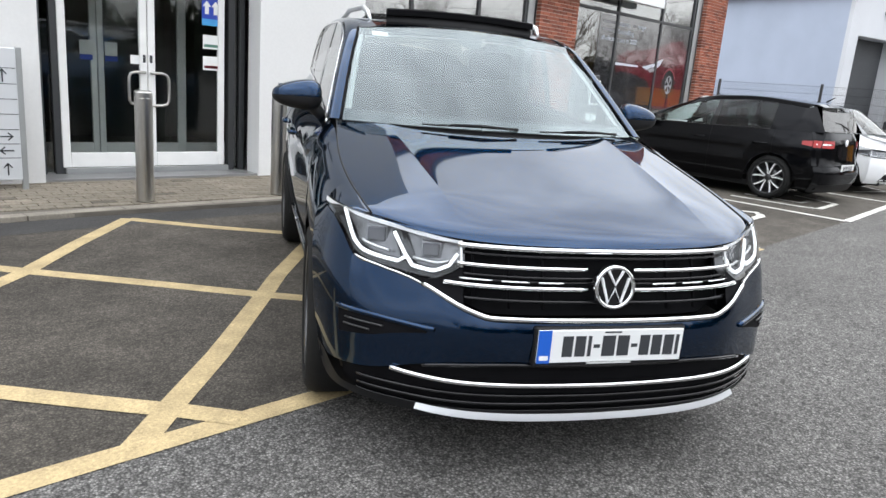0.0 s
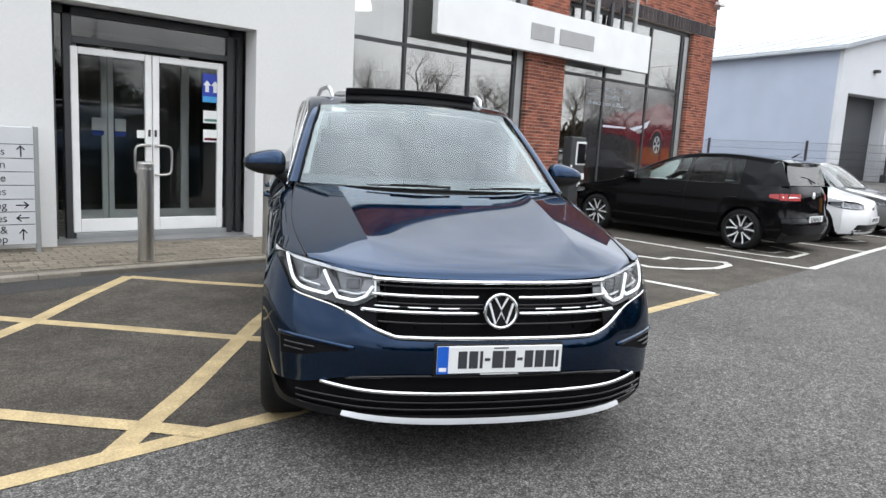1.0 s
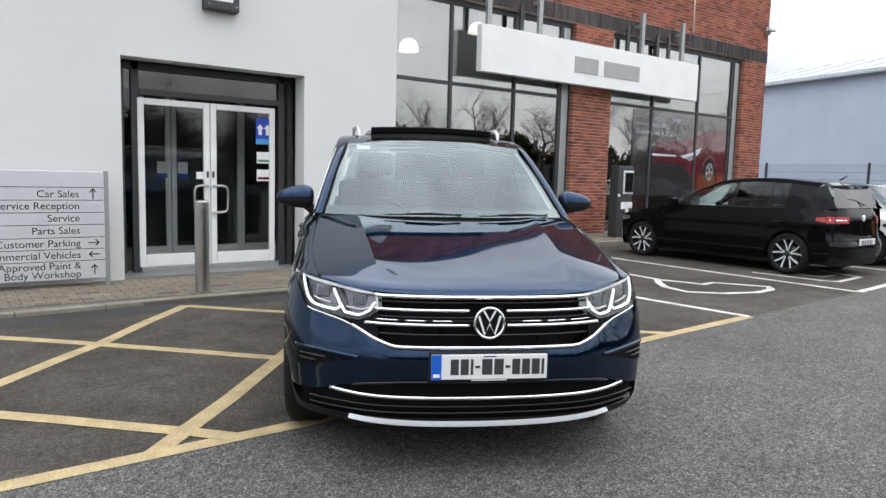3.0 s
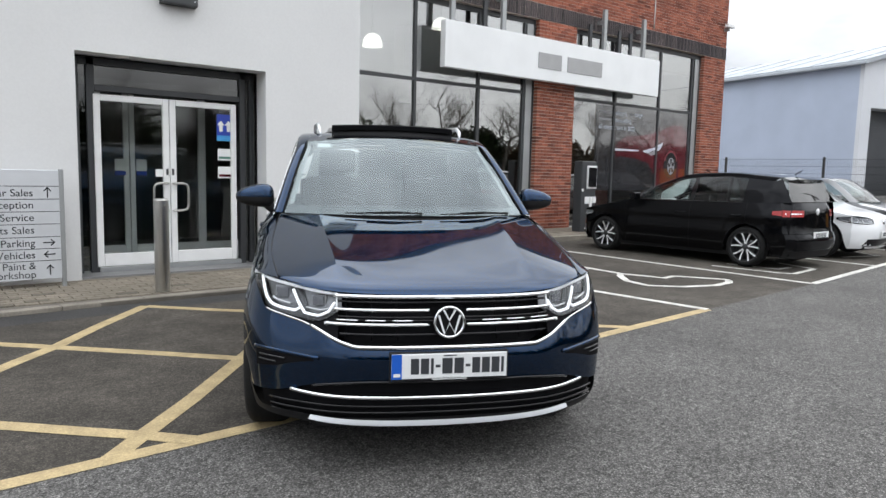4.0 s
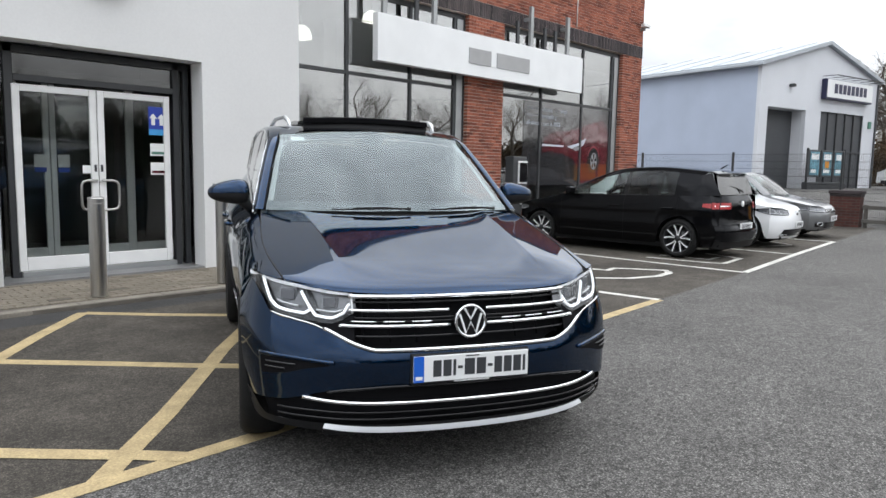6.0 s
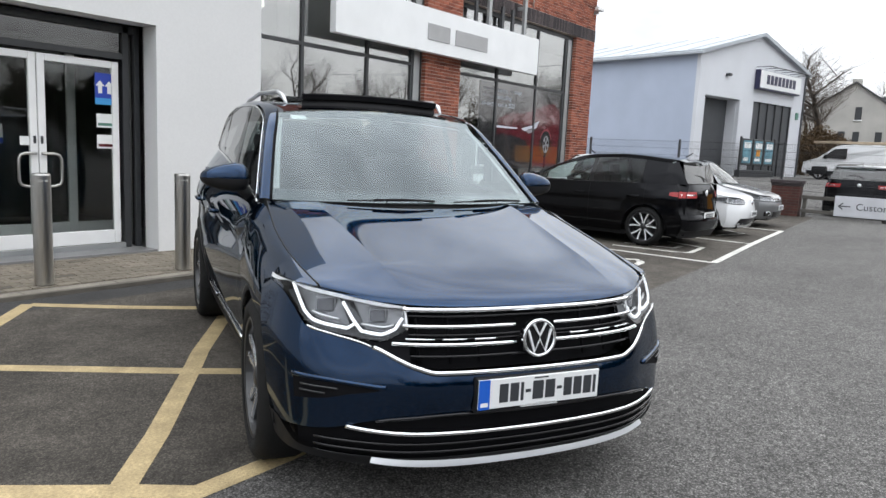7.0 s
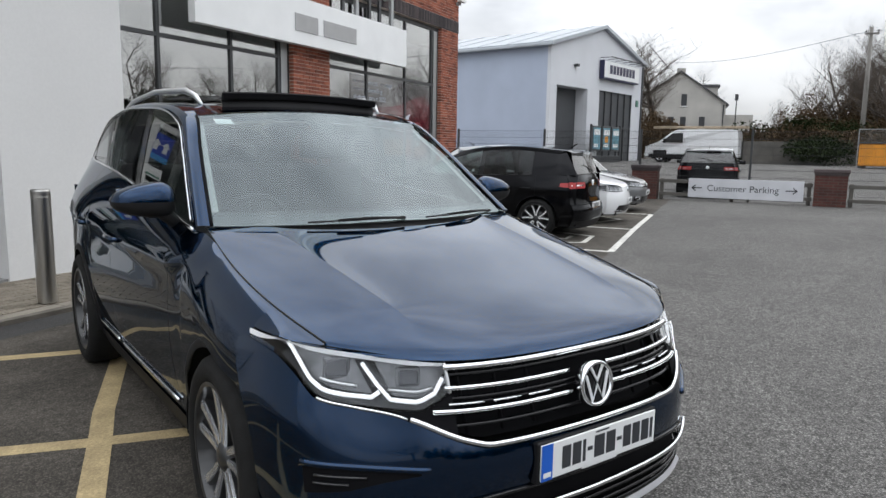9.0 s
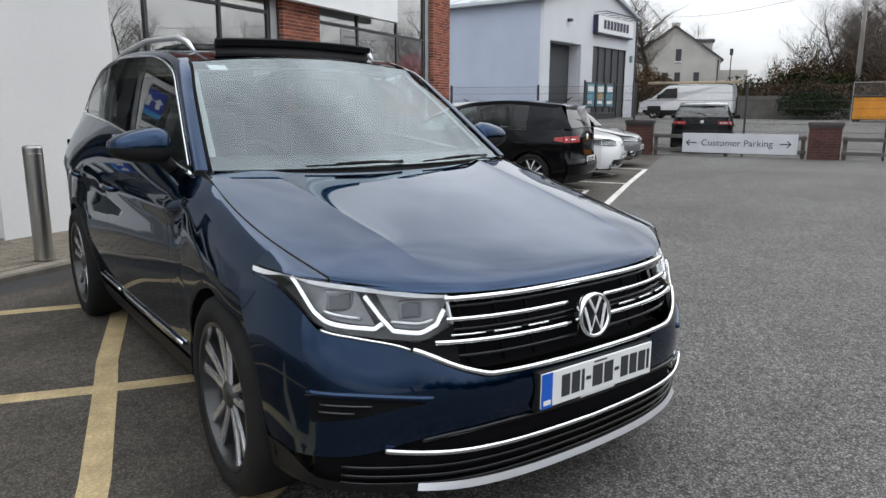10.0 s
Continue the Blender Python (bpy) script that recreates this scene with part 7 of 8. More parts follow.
build_hatch("hatchback", pose(12.115, 9.07, 0, 0, 0, 180.5), "black hatchback with bright two-tone alloy wheels, parked nose to the building", "paint_black", 4.27, 1.80, 1.485, 0.80, 2.70, 1.14, 2.42, 3.92, 0.13, 0.955, 1.03, 0.316, 0.238, 5, wheel_bright="alloy_bright")
build_hatch("hatchback", pose(14.76, 4.80, 0, 0, 0, 3.5), "white electric hatchback parked nose out beside the black one", "paint_white", 4.20, 1.80, 1.505, 0.80, 2.72, 0.95, 1.85, 3.45, 0.14, 0.975, 1.03, 0.335, 0.24, 5, face="closed")
build_hatch("hatchback", pose(17.66, 4.98, 0, 0, 0, 3.0), "grey hatchback parked nose out beside the white one", "paint_grey", 4.05, 1.75, 1.45, 0.82, 2.55, 1.12, 1.80, 3.45, 0.14, 0.93, 1.0, 0.305, 0.20, 5)
build_hatch("hatchback", pose(27.1, 4.52, 0.02, 0, 0, 94), "dark hatchback with red tail lamps parked behind the low fence", "paint_black", 4.03, 1.84, 1.52, 0.80, 2.57, 1.05, 1.85, 3.66, 0.12, 0.98, 1.06, 0.315, 0.20, 5)

# ---- the far side of the yard ----
# mesh fence along the boundary
BX = 22.35
fence = thing("mesh_fence", pose(0, 0, 0), "dark green wire mesh fence with slim posts", "fence")
for y in (15.25, 12.2, 9.15, 6.1, 3.02, -0.42, -3.5, -6.6, -9.7):
    part("post", block(BX - 0.03, BX + 0.03, y - 0.03, y + 0.03, 0, 2.06 if y != -0.42 else 1.92, 0.005), M["dark_frame"], fence)
wires = []
for i in range(500):
    y = -9.7 + i * 0.05
    wires.append((BX - 0.0018, BX + 0.0018, y - 0.0018, y + 0.0018, 0.05, 2.0))
for i in range(10):
    wires.append((BX - 0.004, BX + 0.004, -9.7, 15.25, 0.06 + i * 0.2145, 0.068 + i * 0.2145))
v, f = blocks(wires)
tagged(raw("wire_mesh", v, f, M["dark_frame"], fence), kind="stuff")


def brick_pillar(y0, y1, label):
    p = thing("brick_pillar", pose(22.12, (y0 + y1) / 2, 0), label, "pillar", group="brick gate pillars")
    h = (y1 - y0) / 2
    part("shaft", block(-0.17, 0.20, -h, h, 0, 0.86), M["brick_far"], p, "red brick shaft")
    part("cap_course", block(-0.19, 0.22, -h - 0.015, h + 0.015, 0.84, 0.90, 0.006), M["soldier"], p, "dark brick course")
    part("cap", block(-0.215, 0.245, -h - 0.04, h + 0.04, 0.90, 1.0, 0.012), M["soldier"], p, "dark brick cap")
    return p


brick_pillar(5.50, 6.24, "low red brick pillar with a dark cap")
brick_pillar(0.60, 1.38, "low red brick pillar with a dark cap")
for y0, y1 in ((1.41, 5.47), (-8.5, 0.57)):
    rail = thing("low_rail", pose(22.12, 0, 0), "low grey timber rail fence", "fence")
    for z in (0.12, 0.50):
        part("rail", block(-0.03, 0.03, y0, y1, z, z + 0.10, 0.006), M["boundary"], rail)
    n = max(2, int((y1 - y0) / 1.6) + 1)
    for y in lin(y0 + 0.08, y1 - 0.08, n):
        part("post", block(0.032, 0.10, y - 0.05, y + 0.05, 0, 0.62, 0.006), M["boundary"], rail)
pb = thing("parking_sign", pose(22.05, 0, 0), "long white board with dark parking lettering on the low rail", "sign")
part("board", block(-0.015, 0.015, 1.62, 4.62, 0.10, 0.65, 0.004), M["sign_dull"], pb)
letters("lettering", "Customer Parking", 0.255, M["letter_dark"], pb, Matrix.Translation((-0.016, 4.11, 0.30)) @ pose(0, 0, 0, 90, 0, -90), 0.002)
for y, turn in ((4.38, -90), (1.92, 90)):
    a = arrow(0, 0, turn, pb, 0.13, 0)
    a.matrix_basis = Matrix.Translation((-0.016, y, 0.38)) @ pose(0, 0, 0, 0, 0, -90) @ pose(0, 0, 0, 0, turn, 0)
# trade unit: long side wall and a gable with door, windows and sign
unit = thing("trade_unit", pose(36.8, 13.77, 0.6, 0, 0, -12.1), "pale blue-grey steel trade unit with a pitched roof", "building")
EV, AP, GW, LN = 6.28, 7.80, 11.8, 34.0
D0, D1, DT, N0, N1, NT = 0.72, 4.25, 4.25, 5.75, 10.4, 4.30
v, f = blocks([(0.0, 0.2, 0.2, LN, -1, EV)])
raw("side_wall", v, f, M["cladding"], unit, "pale blue cladding wall in a shaded tone")
for bit in ((0.0, D0, 0, 0.2, -1, EV), (D1, N0, 0, 0.2, -1, EV), (N1, GW, 0, 0.2, -1, EV), (D0, D1, 0, 0.2, DT, EV), (N0, N1, 0, 0.2, NT, EV), (GW - 0.2, GW, 0.2, LN, -1, EV)):
    v, f = blocks([bit])
    raw("gable_wall", v, f, M["cladding_lit"], unit, "pale painted gable wall in a lit tone")
v = [(0, 0, EV), (GW, 0, EV), (GW / 2, 0, AP), (0, 0.2, EV), (GW, 0.2, EV), (GW / 2, 0.2, AP)]
raw("gable_top", v, [(0, 1, 2), (5, 4, 3), (0, 2, 5, 3), (1, 4, 5, 2)], M["cladding_lit"], unit)
for s in (0, 1):
    xa, xb = (-0.25, GW / 2) if s == 0 else (GW + 0.25, GW / 2)
    za = EV - 0.08
    v = [(xa, -0.25, za), (xb, -0.25, AP + 0.02), (xb, LN, AP + 0.02), (xa, LN, za), (xa, -0.25, za + 0.2), (xb, -0.25, AP + 0.22), (xb, LN, AP + 0.22), (xa, LN, za + 0.2)]
    raw("roof_sheet", v, [(0, 1, 2, 3), (4, 7, 6, 5), (0, 4, 5, 1), (3, 2, 6, 7), (0, 3, 7, 4), (1, 5, 6, 2)], M["roof_sheet"], unit, "pale metal roof")
    for k in range(17):
        y = 0.6 + k * 2.0
        a, b = Vector((xa, y, za + 0.2)), Vector((xb, y, AP + 0.22))
        tv, tf = ribbon([a, b], 0.06, 0.04, lambda i: (0, 0, 1))
        raw("roof_rib", tv, tf, M["roof_sheet"], unit)
part("gutter", block(-0.42, -0.22, -0.3, LN, EV - 0.12, EV + 0.02, 0.02), M["roof_sheet"], unit)
part("roller_door", block(D0, D1, 0.75, 0.85, -1, DT), M["shutter"], unit, "grey roller door")
for k in range(16):
    part("door_rib", block(D0, D1, 0.735, 0.75, -0.2 + k * 0.28, -0.17 + k * 0.28), M["shutter"], unit)
v, f = blocks([(D1 - 0.02, D1 + 0.001, 0.2, 0.85, -1, DT), (D0 - 0.001, D0 + 0.02, 0.2, 0.85, -1, DT), (D0, D1, 0.2, 0.85, DT - 0.02, DT)])
raw("door_reveal", v, f, M["cladding_lit"], unit)
part("glazing", block(N0, N1, 0.12, 0.16, -1, NT), M["shutter"], unit, "dark glazed shopfront")
for k in range(6):
    x = N0 + (N1 - N0) * k / 5
    part("mullion", block(x - 0.05, x + 0.05, 0.04, 0.12, -1, NT, 0.01), M["dark_frame"], unit)
part("glazing_rail", block(N0, N1, 0.05, 0.12, 2.1, 2.22, 0.01), M["dark_frame"], unit)
part("wall_light", block(2.5, 2.75, -0.25, 0.0, 5.35, 5.5, 0.02), M["dark_frame"], unit, "small wall light")
part("downpipe", block(11.72, 11.82, -0.1, -0.002, -1, EV - 0.1, 0.02), M["shutter"], unit, "grey downpipe")
part("alarm_box", block(10.95, 11.25, -0.08, -0.002, 3.6, 4.0, 0.01), M["green_paper"], unit, "green notice plate")
usign = thing("shop_sign", pose(36.8, 13.77, 0.6, 0, 0, -12.1), "white shop sign box with a dark blue edge on the gable", "sign")
part("box", block(5.60, 10.60, -0.30, -0.01, 4.95, 6.02, 0.02), M["navy"], usign, "navy sign box")
part("face", block(5.66, 10.56, -0.33, -0.305, 5.04, 5.99, 0.01), M["sign_white"], usign, "white sign face")
for k in range(8):
    x = 6.35 + k * 0.45
    part("lettering_bar", block(x, x + 0.32, -0.35, -0.332, 5.28, 5.78), M["navy"], usign)
for k in range(6):
    part("lamp_arm", block(5.6 + k, 5.63 + k, -0.8, -0.05, 6.13, 6.16), M["dark_frame"], usign)
part("lamp_rail", block(5.55, 10.65, -0.83, -0.79, 6.12, 6.17), M["dark_frame"], usign)
boards = thing("poster_stand", pose(36.8, 13.77, 0.72, 0, 0, -12.1), "dark stand with three teal and white posters", "sign")
for k in range(3):
    x = 2.98 + k * 1.22
    part("frame", block(x, x + 1.14, -1.05, -0.95, 0.62, 2.02, 0.02), M["dark_frame"], boards)
    part("poster", block(x + 0.14, x + 1.00, -1.07, -1.055, 0.72, 1.92), M["poster_teal"], boards)
    part("print", block(x + 0.22, x + 0.92, -1.085, -1.072, 1.52, 1.82), M["paper"], boards)
    part("print", block(x + 0.22, x + 0.70 + 0.1 * k, -1.085, -1.072, 0.84, 1.02), M["paper"], boards)
    if k == 1:
        part("print", block(x + 0.35, x + 0.75, -1.085, -1.072, 1.10, 1.45), M["orange"], boards)
for x in (2.9, 6.62):
    part("leg", block(x, x + 0.1, -1.05, -0.95, -0.15, 2.1, 0.01), M["dark_frame"], boards)
part("base", block(2.9, 6.7, -1.1, -0.8, -0.15, 0.35, 0.02), M["dark_frame"], boards)


# panel van
def far(az, d, z=None):
    x, y = 0.69 + d * math.cos(radians(az)), 1.91 + d * math.sin(radians(az))
    return x, y, (rise(x) if z is None else z)


def build_van(m):
    van = thing("panel_van", m, "white panel van with black lower trim parked in the yard", "van")
    prof = [(0.0, 0.35), (0.03, 0.75), (0.25, 1.02), (0.85, 1.16), (1.55, 1.80), (1.85, 1.93), (4.9, 1.95), (5.25, 1.90), (5.32, 1.2), (5.34, 0.35)]
    for nm, hw_ in (("body", 0.98),):
        n = len(prof)
        vs = [(-hw_, y, z) for y, z in prof] + [(hw_, y, z) for y, z in prof]
        vs = [(x * (1 - 0.10 * max(0, z - 1.1) - (0.12 if y < 0.1 else 0)), y, z) for x, y, z in vs]
        fs = [tuple(range(n)), tuple(range(2 * n - 1, n - 1, -1))] + [(i, i + n, (i + 1) % n + n, (i + 1) % n) for i in range(n)]
        bm = bmesh.new()
        bv = [bm.verts.new(q) for q in vs]
        for q in fs:
            bm.faces.new([bv[i] for i in q])
        bmesh.ops.bevel(bm, geom=list(bm.edges), offset=0.05, segments=2, affect="EDGES")
        part(nm, bm, M["paint_white"], van, "white van body")
    for sg in (-1, 1):
        x = sg * 0.985
        pts = [(1.02, 1.20), (1.62, 1.72), (2.25, 1.76), (2.25, 1.18)]
        v = [(sg * (0.99 - 0.098 * max(0, z - 1.1)), y, z) for y, z in pts]
        v += [(q[0] - sg * 0.02, q[1], q[2]) for q in v]
        raw("side_window", v, [(0, 1, 2, 3), (7, 6, 5, 4)], M["gloss_black"], van, "dark cab window")
        part("sill_trim", block(min(x, x - sg * 0.03), max(x, x - sg * 0.03) + 0.004, 0.3, 5.2, 0.30, 0.50), M["black"], van)
        part("mirror", block(x - 0.10, x + 0.10, 1.15, 1.27, 1.15, 1.40, 0.03, 2), M["black"], van)
        for y in (0.95, 4.05):
            car_wheel(van, sg, sg * 0.87, y, 0.34, 0.34, 0.21, 0.21, 5, double=False)
            part("wheel_arch", block(min(sg * 0.6, sg * 0.995), max(sg * 0.6, sg * 0.995), y - 0.40, y + 0.40, 0.3, 0.74, 0.10, 3), M["black"], van)
        part("headlamp", block(sg * 0.62 - 0.16, sg * 0.62 + 0.16, 0.02, 0.16, 0.78, 0.95, 0.03, 2), M["silver"], van)
    v = [(-0.80, 0.92, 1.20), (0.80, 0.92, 1.20), (0.74, 1.50, 1.775), (-0.74, 1.50, 1.775)]
    v = [(a, b - 0.05, c + 0.01) for a, b, c in v]
    raw("windscreen", v, [(0, 1, 2, 3)], M["gloss_black"], van, "dark windscreen")
    part("grille", block(-0.45, 0.45, -0.02, 0.05, 0.5, 0.74, 0.02), M["black"], van)
    part("underbody", block(-0.7, 0.7, 0.4, 5.0, 0.2, 0.4), M["black"], van)
    part("roof_load", block(-0.35, 0.35, 0.35, 5.7, 2.02, 2.16, 0.02), M["timber"], van, "pale timber load on the roof rack")
    for y in (1.9, 4.6):
        part("roof_bar", block(-0.75, 0.75, y, y + 0.06, 1.93, 2.02), M["dark_frame"], van)
    return van


vx, vy, vz = far(10.4, 45.5)
build_van(pose(vx, vy, vz, 0, 0, 176))

# rendered house
hx, hy, hz = far(8.3, 84, 0.0)
house = thing("house", pose(hx, hy, 1.2, 0, 0, -82), "weathered cream rendered house with a slate gable roof", "house")
hw2, ev2, ap2, ln2 = 4.9, 5.4, 8.9, 12.0
v = [(-hw2, 0, -2), (hw2, 0, -2), (hw2, 0, ev2), (0, 0, ap2), (-hw2, 0, ev2), (-hw2, ln2, -2), (hw2, ln2, -2), (hw2, ln2, ev2), (0, ln2, ap2), (-hw2, ln2, ev2)]
raw("wall", v, [(0, 1, 2, 3, 4), (9, 8, 7, 6, 5), (0, 4, 9, 5), (1, 6, 7, 2)], M["house_wall"], house, "cream render wall")
for s in (-1, 1):
    v = [(s * (hw2 + 0.3), -0.3, ev2 - 0.2), (0, -0.3, ap2 + 0.02), (0, ln2 + 0.3, ap2 + 0.02), (s * (hw2 + 0.3), ln2 + 0.3, ev2 - 0.2)]
    v += [(a, b, c + 0.16) for a, b, c in v]
    raw("roof", v, [(0, 1, 2, 3), (4, 7, 6, 5), (0, 4, 5, 1), (3, 2, 6, 7), (0, 3, 7, 4), (1, 5, 6, 2)], M["slate"], house, "dark slate roof")
for x, z in ((0.5, 5.2), (0.5, 2.7), (2.5, 2.7), (-0.8, 2.7)):
    part("window", block(x - 0.3, x + 0.3, -0.06, 0.02, z, z + 1.3, 0.01), M["dark_frame"], house, "dark window")
    part("sill", block(x - 0.38, x + 0.38, -0.12, 0.0, z - 0.1, z, 0.01), M["white_frame"], house)
part("wing", block(hw2, hw2 + 3.0, 2.0, 9.0, -2, 4.3), M["house_wall"], house, "lower cream extension")
v, f = blocks([(1.2, 4.0, 0.6, 3.2, 5.6, 7.3)])
raw("dormer", v, f, M["house_wall"], house)
v, f = blocks([(1.0, 4.2, 0.4, 3.4, 7.3, 7.55)])
raw("dormer_roof", v, f, M["slate"], house)
part("downpipe", block(4.6, 4.72, -0.1, 0.0, -2, 5.3), M["dark_frame"], house, "dark downpipe")
part("chimney", block(-0.5, 0.5, 6.0, 7.0, 8.2, 10.0, 0.02), M["house_wall"], house, "rendered chimney")

# boundary wall, orange container, site fence
bw = [far(a, d) for a, d in ((3.6, 45), (1.5, 45.5), (-1.0, 46), (-3.4, 47), (-8, 50), (-16, 55), (-26, 58), (-36, 60))]
bwall = thing("boundary_wall", pose(0, 0, 0), "grey weathered block wall along the yard", "wall", kind="structure")
for p, q in zip(bw, bw[1:]):
    d = Vector(q) - Vector(p)
    part("panel", block(0, d.length - 0.01, -0.11, 0.11, -0.5, 1.32, 0.01), M["boundary"], bwall, at=pose(p[0], p[1], min(p[2], q[2]), 0, 0, math.degrees(math.atan2(d.y, d.x))))
sx, sy, sz = far(-5.9, 41)
skip = thing("site_container", pose(sx, sy, sz, 0, 0, 80), "orange steel site container beside a mesh barrier", "container")
part("body", block(-1.6, 1.3, -0.9, 0.9, 0.12, 1.20, 0.03), M["orange"], skip, "orange steel body")
for k in range(7):
    part("rib", block(-1.5 + k * 0.42, -1.42 + k * 0.42, 0.9, 0.95, 0.15, 1.16, 0.01), M["orange"], skip)
part("top_frame", block(-1.65, 1.35, -0.95, 0.95, 1.205, 1.27, 0.01), M["dark_frame"], skip)
for k in (-1.5, 1.2):
    part("skid", block(k - 0.08, k + 0.08, -0.9, 0.9, 0.0, 0.12), M["dark_frame"], skip)
hbx, hby, hbz = far(-8.3, 43)
hb = thing("site_fence", pose(hbx, hby, hbz, 0, 0, 82), "galvanised temporary mesh fence panels", "fence")
bars = []
for a in (0.0, 3.3):
    part("upright", block(a, a + 0.04, -0.02, 0.02, 0, 2.0), M["grey_frame"], hb)
for z in (0.15, 1.96):
    part("bar", block(0.04, 3.3, -0.02, 0.02, z, z + 0.04), M["grey_frame"], hb)
bars += [(0.1 + i * 0.05, 0.105 + i * 0.05, -0.003, 0.003, 0.19, 1.96) for i in range(64)]
v, f = blocks(bars)
tagged(raw("wire_mesh", v, f, M["grey_frame"], hb), kind="stuff")

# poles and wires
px_, py_, pz_ = far(-4.05, 50)
pole = thing("utility_pole", pose(px_, py_, pz_), "grey wooden utility pole with a cross arm and wires", "pole")
v, f = tube([(0, 0, -0.3), (0.05, 0.02, 4), (0.12, 0.04, 8.2)], [0.16, 0.135, 0.10], 12)
raw("shaft", v, f, M["grey_wood"], pole, "", True)
part("cross_arm", block(-0.06, 0.06, -0.38, 0.38, 7.75, 7.86, 0.01), M["grey_wood"], pole)
for y in (-0.32, 0.32):
    v, f = lathe([(0.0, 0.0), (0.04, 0.0), (0.05, 0.08), (0.03, 0.14), (0.0, 0.14)], 10)
    raw("insulator", v, f, M["dark_frame"], pole, "", True, at=pose(0, y, 7.88))
wa = Vector((px_ + 0.12, py_, pz_ + 8.0))
for tgt, nm in ((Vector((88, 18.5, 12.0)), "wire"), (Vector((44, -40, 8.6)), "wire")):
    pts = [wa.lerp(tgt, t) - Vector((0, 0, 0.9 * math.sin(math.pi * t))) for t in lin(0, 1, 15)]
    v, f = tube([p - Vector((px_, py_, pz_)) for p in pts], 0.018, 4)
    raw(nm, v, f, M["dark_frame"], pole)
lx, ly, lz = far(4.25, 75)
lp = thing("street_lamp", pose(lx, ly, lz), "slim grey street lamp by the house", "street lamp")
v, f = tube([(0, 0, 0), (0, 0, 5.6)], [0.07, 0.05], 8)
raw("column", v, f, M["dark_frame"], lp)
part("lantern", block(-0.16, 0.16, -0.16, 0.16, 5.6, 6.2, 0.06, 2), M["dark_frame"], lp)


# bare winter trees
def grow(seed, height, trunk_r, spread=0.62, depth=6, first=0.28):
    rnd = random.Random(seed)
    trunk, twigs = ([], []), ([], [])

    def add(dst, a, b, ra, rb, n):
        v, f = tube([a, b], [ra, rb], n, False)
        k = len(dst[0])
        dst[0].extend(v)
        dst[1].extend(tuple(k + i for i in q) for q in f)

    def limb(p, d, length, r, level):
        steps = 3 if level < 3 else 2
        for s in range(steps):
            d = (d + Vector((rnd.uniform(-1, 1), rnd.uniform(-1, 1), rnd.uniform(-0.3, 0.75))) * (0.16 + 0.03 * level)).normalized()
            q = p + d * length / steps
            r2 = r * (0.86 if level < 2 else 0.78)
            add(trunk if level < 2 else twigs, p, q, r, r2, 8 if level < 2 else (5 if level < 4 else 3))
            p, r = q, r2
            if level < depth and (s > 0 or level > 0):
                for _ in range(2 if level in (0, 1) else (2 if rnd.random() < 0.75 else 1)):
                    ax = Vector((rnd.uniform(-1, 1), rnd.uniform(-1, 1), rnd.uniform(-0.1, 0.35))).normalized()
                    nd = (d * (1 - spread) + ax * spread * 1.15 + Vector((0, 0, 0.16))).normalized()
                    limb(p, nd, length * rnd.uniform(0.52, 0.74), r * rnd.uniform(0.5, 0.68), level + 1)
    limb(Vector((0, 0, -0.3)), Vector((0, 0, 1)), height * 0.42, trunk_r, 0)
    return trunk, twigs


def bare_tree(name, seed, height, r, m, label, spread=0.62, depth=6):
    t = thing(name, m, label, "tree", group="bare trees")
    trunk, twigs = grow(seed, height, r, spread, depth)
    raw("trunk", trunk[0], trunk[1], M["bark"], t, "grey-brown trunk and limbs", True)
    raw("crown", twigs[0], twigs[1], M["bark"], t, "bare winter twigs")
    return t


def at_tree(az, d, turn=0, s=1.0):
    x, y, z = far(az, d)
    return pose(x, y, z, 0, 0, turn) @ Matrix.Scale(s, 4)


TL = "leafless tree with a rounded crown of fine twigs"
tree_a = bare_tree("tree", 5, 11.5, 0.25, at_tree(9.75, 68, 0, 1.30) @ Matrix.Diagonal((1.35, 1.35, 1.0, 1.0)), TL, 0.68)
tree_b = bare_tree("tree", 17, 9.5, 0.20, at_tree(-3.0, 56), TL, 0.55)
tree_c = bare_tree("tree", 29, 8.0, 0.16, at_tree(-5.3, 53), TL, 0.5)


def repeat(src, az, d, turn, s):
    x, y, z = far(az, d)
    c = copy_thing(src, pose(x, y, z, 0, 0, turn))
    c.scale = (s, s, s)
    return c


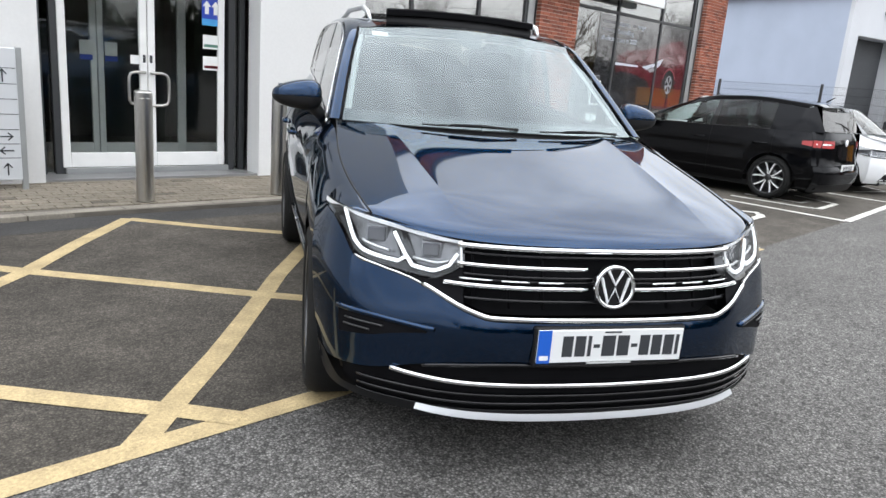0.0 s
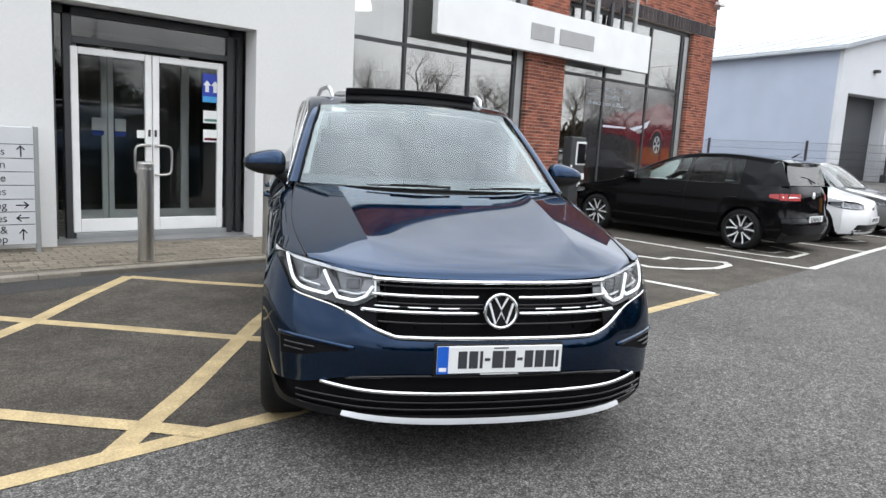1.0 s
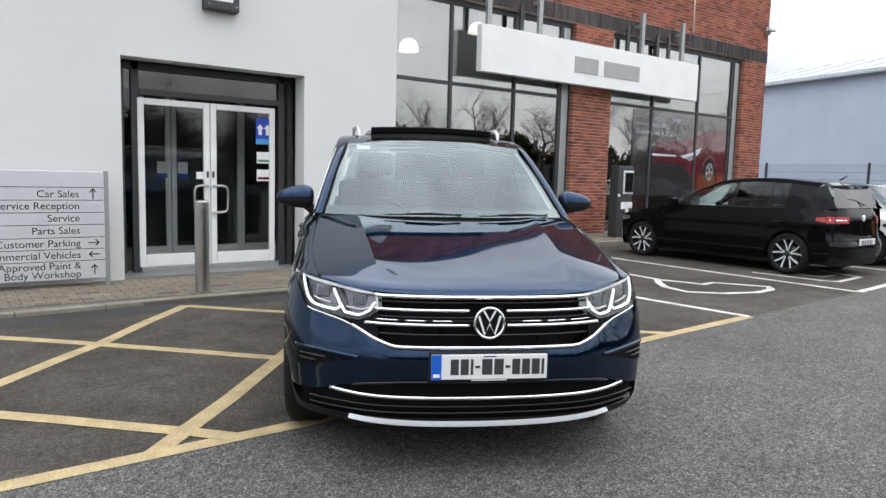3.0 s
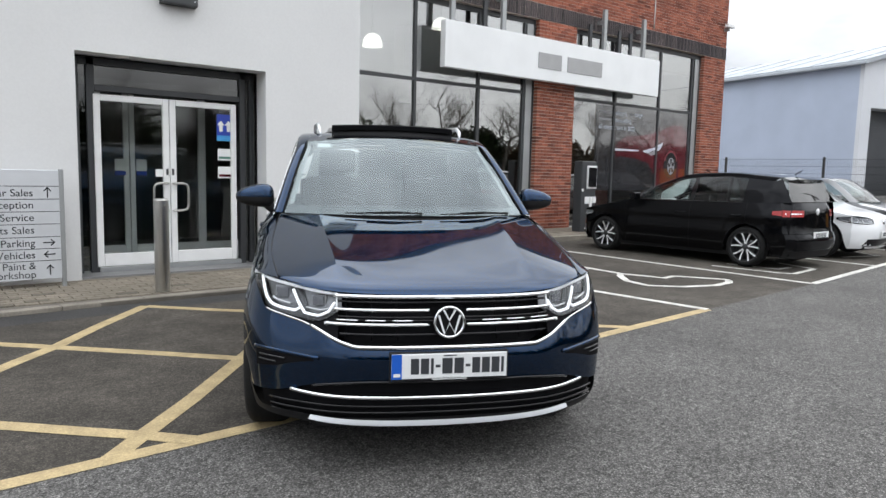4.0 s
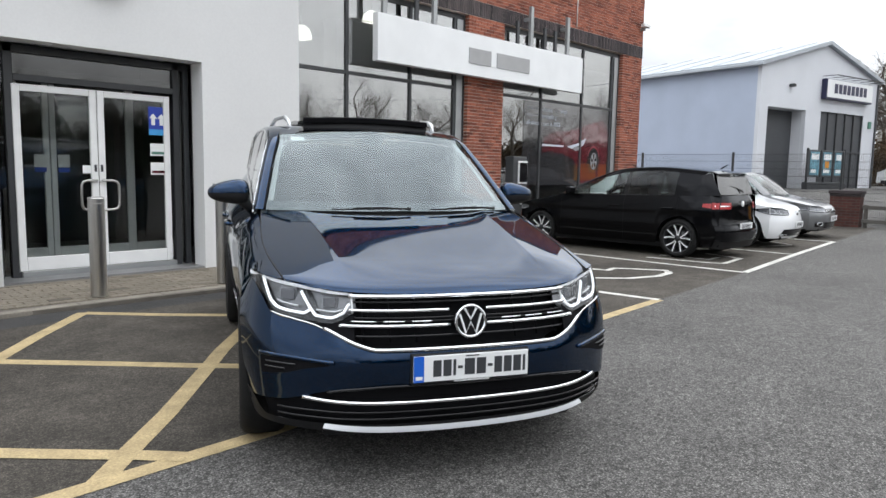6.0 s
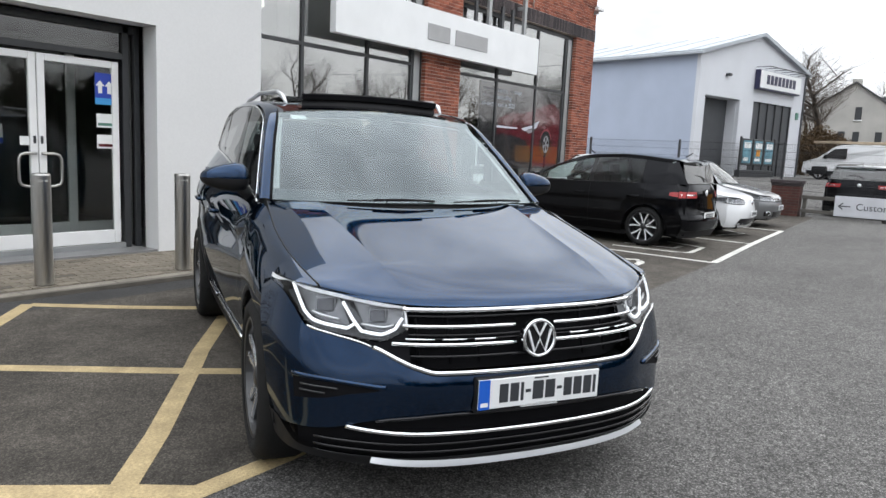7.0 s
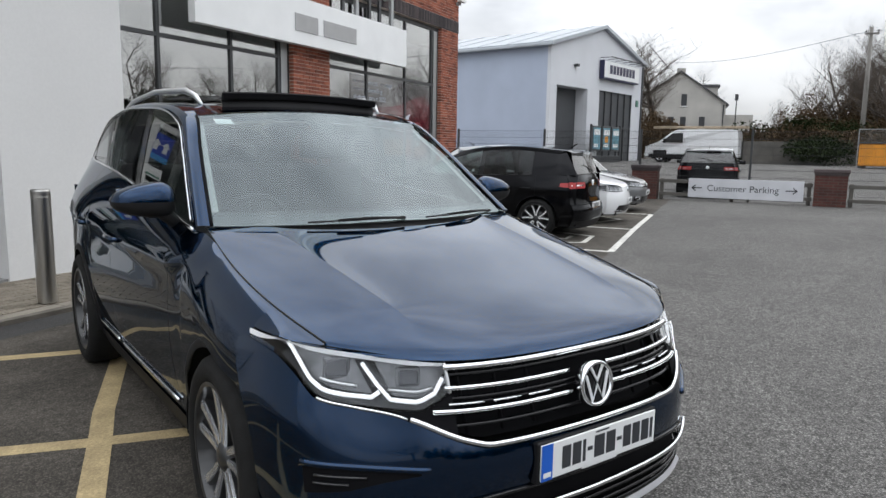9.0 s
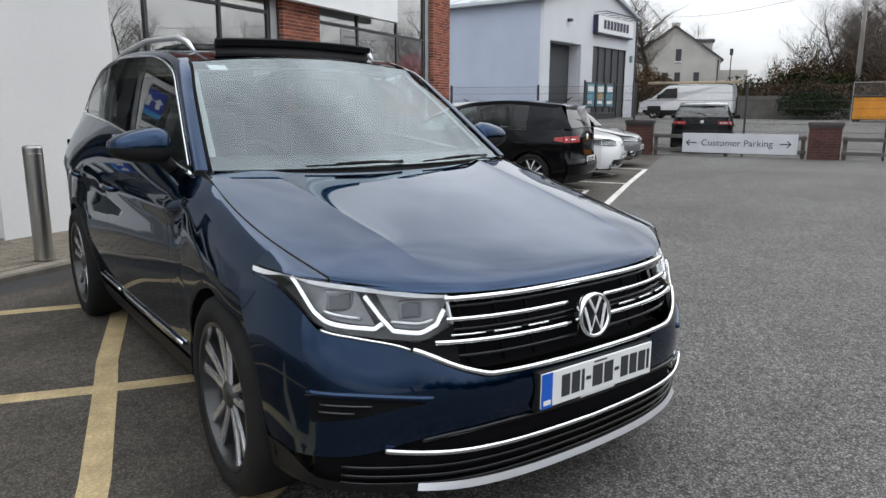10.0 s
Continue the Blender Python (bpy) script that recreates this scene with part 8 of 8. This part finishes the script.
for src, az, d, turn, s in (
    (tree_b, 12.2, 75, 40, 1.25), (tree_b, 7.8, 92, 200, 1.25), (tree_c, 11.0, 70, 120, 1.45), (tree_c, 1.2, 72, 80, 0.8), (tree_c, -1.6, 60, 200, 0.9), (tree_b, -3.6, 60, 250, 1.1), (tree_b, -5.4, 62, 20, 1.2), (tree_c, -2.6, 57, 310, 1.05), (tree_b, -4.6, 58, 120, 1.0), (tree_a, -6.5, 54, 60, 0.8),
    (tree_a, -4.6, 63, 140, 0.55), (tree_b, -5.2, 60, 75, 0.85), (tree_c, -3.7, 61, 15, 0.85), (tree_b, -6.3, 59, 285, 1.0), (tree_c, -5.8, 64, 190, 1.2), (tree_a, -7.3, 62, 240, 0.8), (tree_b, -2.4, 66, 330, 0.55),
    (tree_c, -7.6, 50, 10, 1.0), (tree_b, -10, 52, 300, 1.0), (tree_a, -14, 50, 200, 0.75), (tree_b, -19, 48, 20, 0.9), (tree_c, -23, 45, 150, 1.1), (tree_a, -28, 46, 330, 0.8),
    (tree_b, -33, 44, 90, 1.0), (tree_c, -38, 42, 250, 1.1), (tree_a, -44, 40, 0, 0.75), (tree_b, -51, 38, 130, 0.9), (tree_a, -60, 36, 70, 0.8), (tree_b, -70, 34, 10, 0.9),
    (tree_a, -82, 33, 190, 0.8), (tree_c, -95, 32, 60, 1.1), (tree_b, -108, 33, 100, 0.95), (tree_a, -122, 34, 20, 0.8), (tree_b, -137, 36, 220, 1.0), (tree_a, -152, 38, 45, 0.8),
):
    repeat(src, az, d, turn, s)


# evergreen hedge and scrub: many small leaves on uneven clumps
def clump(name, seed, centres, count, leaf, mat, m, label):
    rnd = random.Random(seed)
    v, f = [], []
    for _ in range(count):
        cx, cy, cz, rx, ry, rz_ = centres[rnd.randrange(len(centres))]
        d = Vector((rnd.gauss(0, 1), rnd.gauss(0, 1), rnd.gauss(0, 1))).normalized() * (rnd.random() ** 0.35)
        p = Vector((cx + d.x * rx, cy + d.y * ry, max(0.02, cz + d.z * rz_)))
        a = Vector((rnd.uniform(-1, 1), rnd.uniform(-1, 1), rnd.uniform(-1, 1))).normalized()
        b = a.orthogonal().normalized()
        s = leaf * rnd.uniform(0.6, 1.5)
        k = len(v)
        v += [p - a * s, p + b * s * 0.5, p + a * s, p - b * s * 0.5]
        f.append((k, k + 1, k + 2, k + 3))
    ob = raw(name, v, f, mat, at=m)
    return tagged(ob, label, "hedge", kind="stuff")


def mounds(seed, length, depth_, height, n):
    rnd = random.Random(seed)
    return [(rnd.uniform(-length / 2, length / 2), rnd.uniform(-depth_ / 2, depth_ / 2), height * rnd.uniform(0.25, 0.62), rnd.uniform(0.8, 1.7), rnd.uniform(0.7, 1.3), height * rnd.uniform(0.25, 0.42)) for _ in range(n)]


for i, (az, d, length, h, kind) in enumerate((
    (-0.3, 48.5, 6.0, 2.9, "hedge"), (-2.8, 50, 6.0, 2.9, "hedge"), (2.2, 50, 3.4, 2.3, "hedge"), (11.2, 60, 4.5, 4.6, "scrub"), (10.4, 62, 4.0, 4.2, "scrub"), (-1.5, 45.0, 2.4, 1.9, "hedge"), (-5.6, 52.5, 5.5, 3.2, "scrub"), (-1.8, 55, 9.0, 3.9, "scrub"), (-4.4, 57, 8.0, 5.0, "scrub"), (-6.6, 56, 7.0, 5.6, "scrub"), (-1.2, 47.5, 8.0, 2.6, "scrub"),
    (-9, 54, 9, 3.4, "hedge"), (-16, 53, 11, 3.8, "hedge"), (-26, 50, 14, 3.8, "scrub"), (-38, 46, 15, 5.2, "hedge"), (-52, 42, 16, 6.0, "hedge"), (-68, 38, 17, 6.2, "hedge"), (-88, 36, 19, 6.4, "hedge"), (-110, 36, 19, 6.4, "hedge"), (-134, 38, 22, 6.4, "hedge"),
)):
    x, y, z = far(az, d)
    clump("hedge" if kind == "hedge" else "scrub", 50 + i, mounds(80 + i, length, 2.0, h, int(length * 2.2) + 3), int(900 * length / 2 * (3.4 if az > -8 else 1.5)), 0.085 if az > -8 else 0.2, M[kind], pose(x, y, z, 0, 0, az + 90),
          "dark evergreen hedge behind the yard wall" if kind == "hedge" else "brown winter scrub behind the yard")
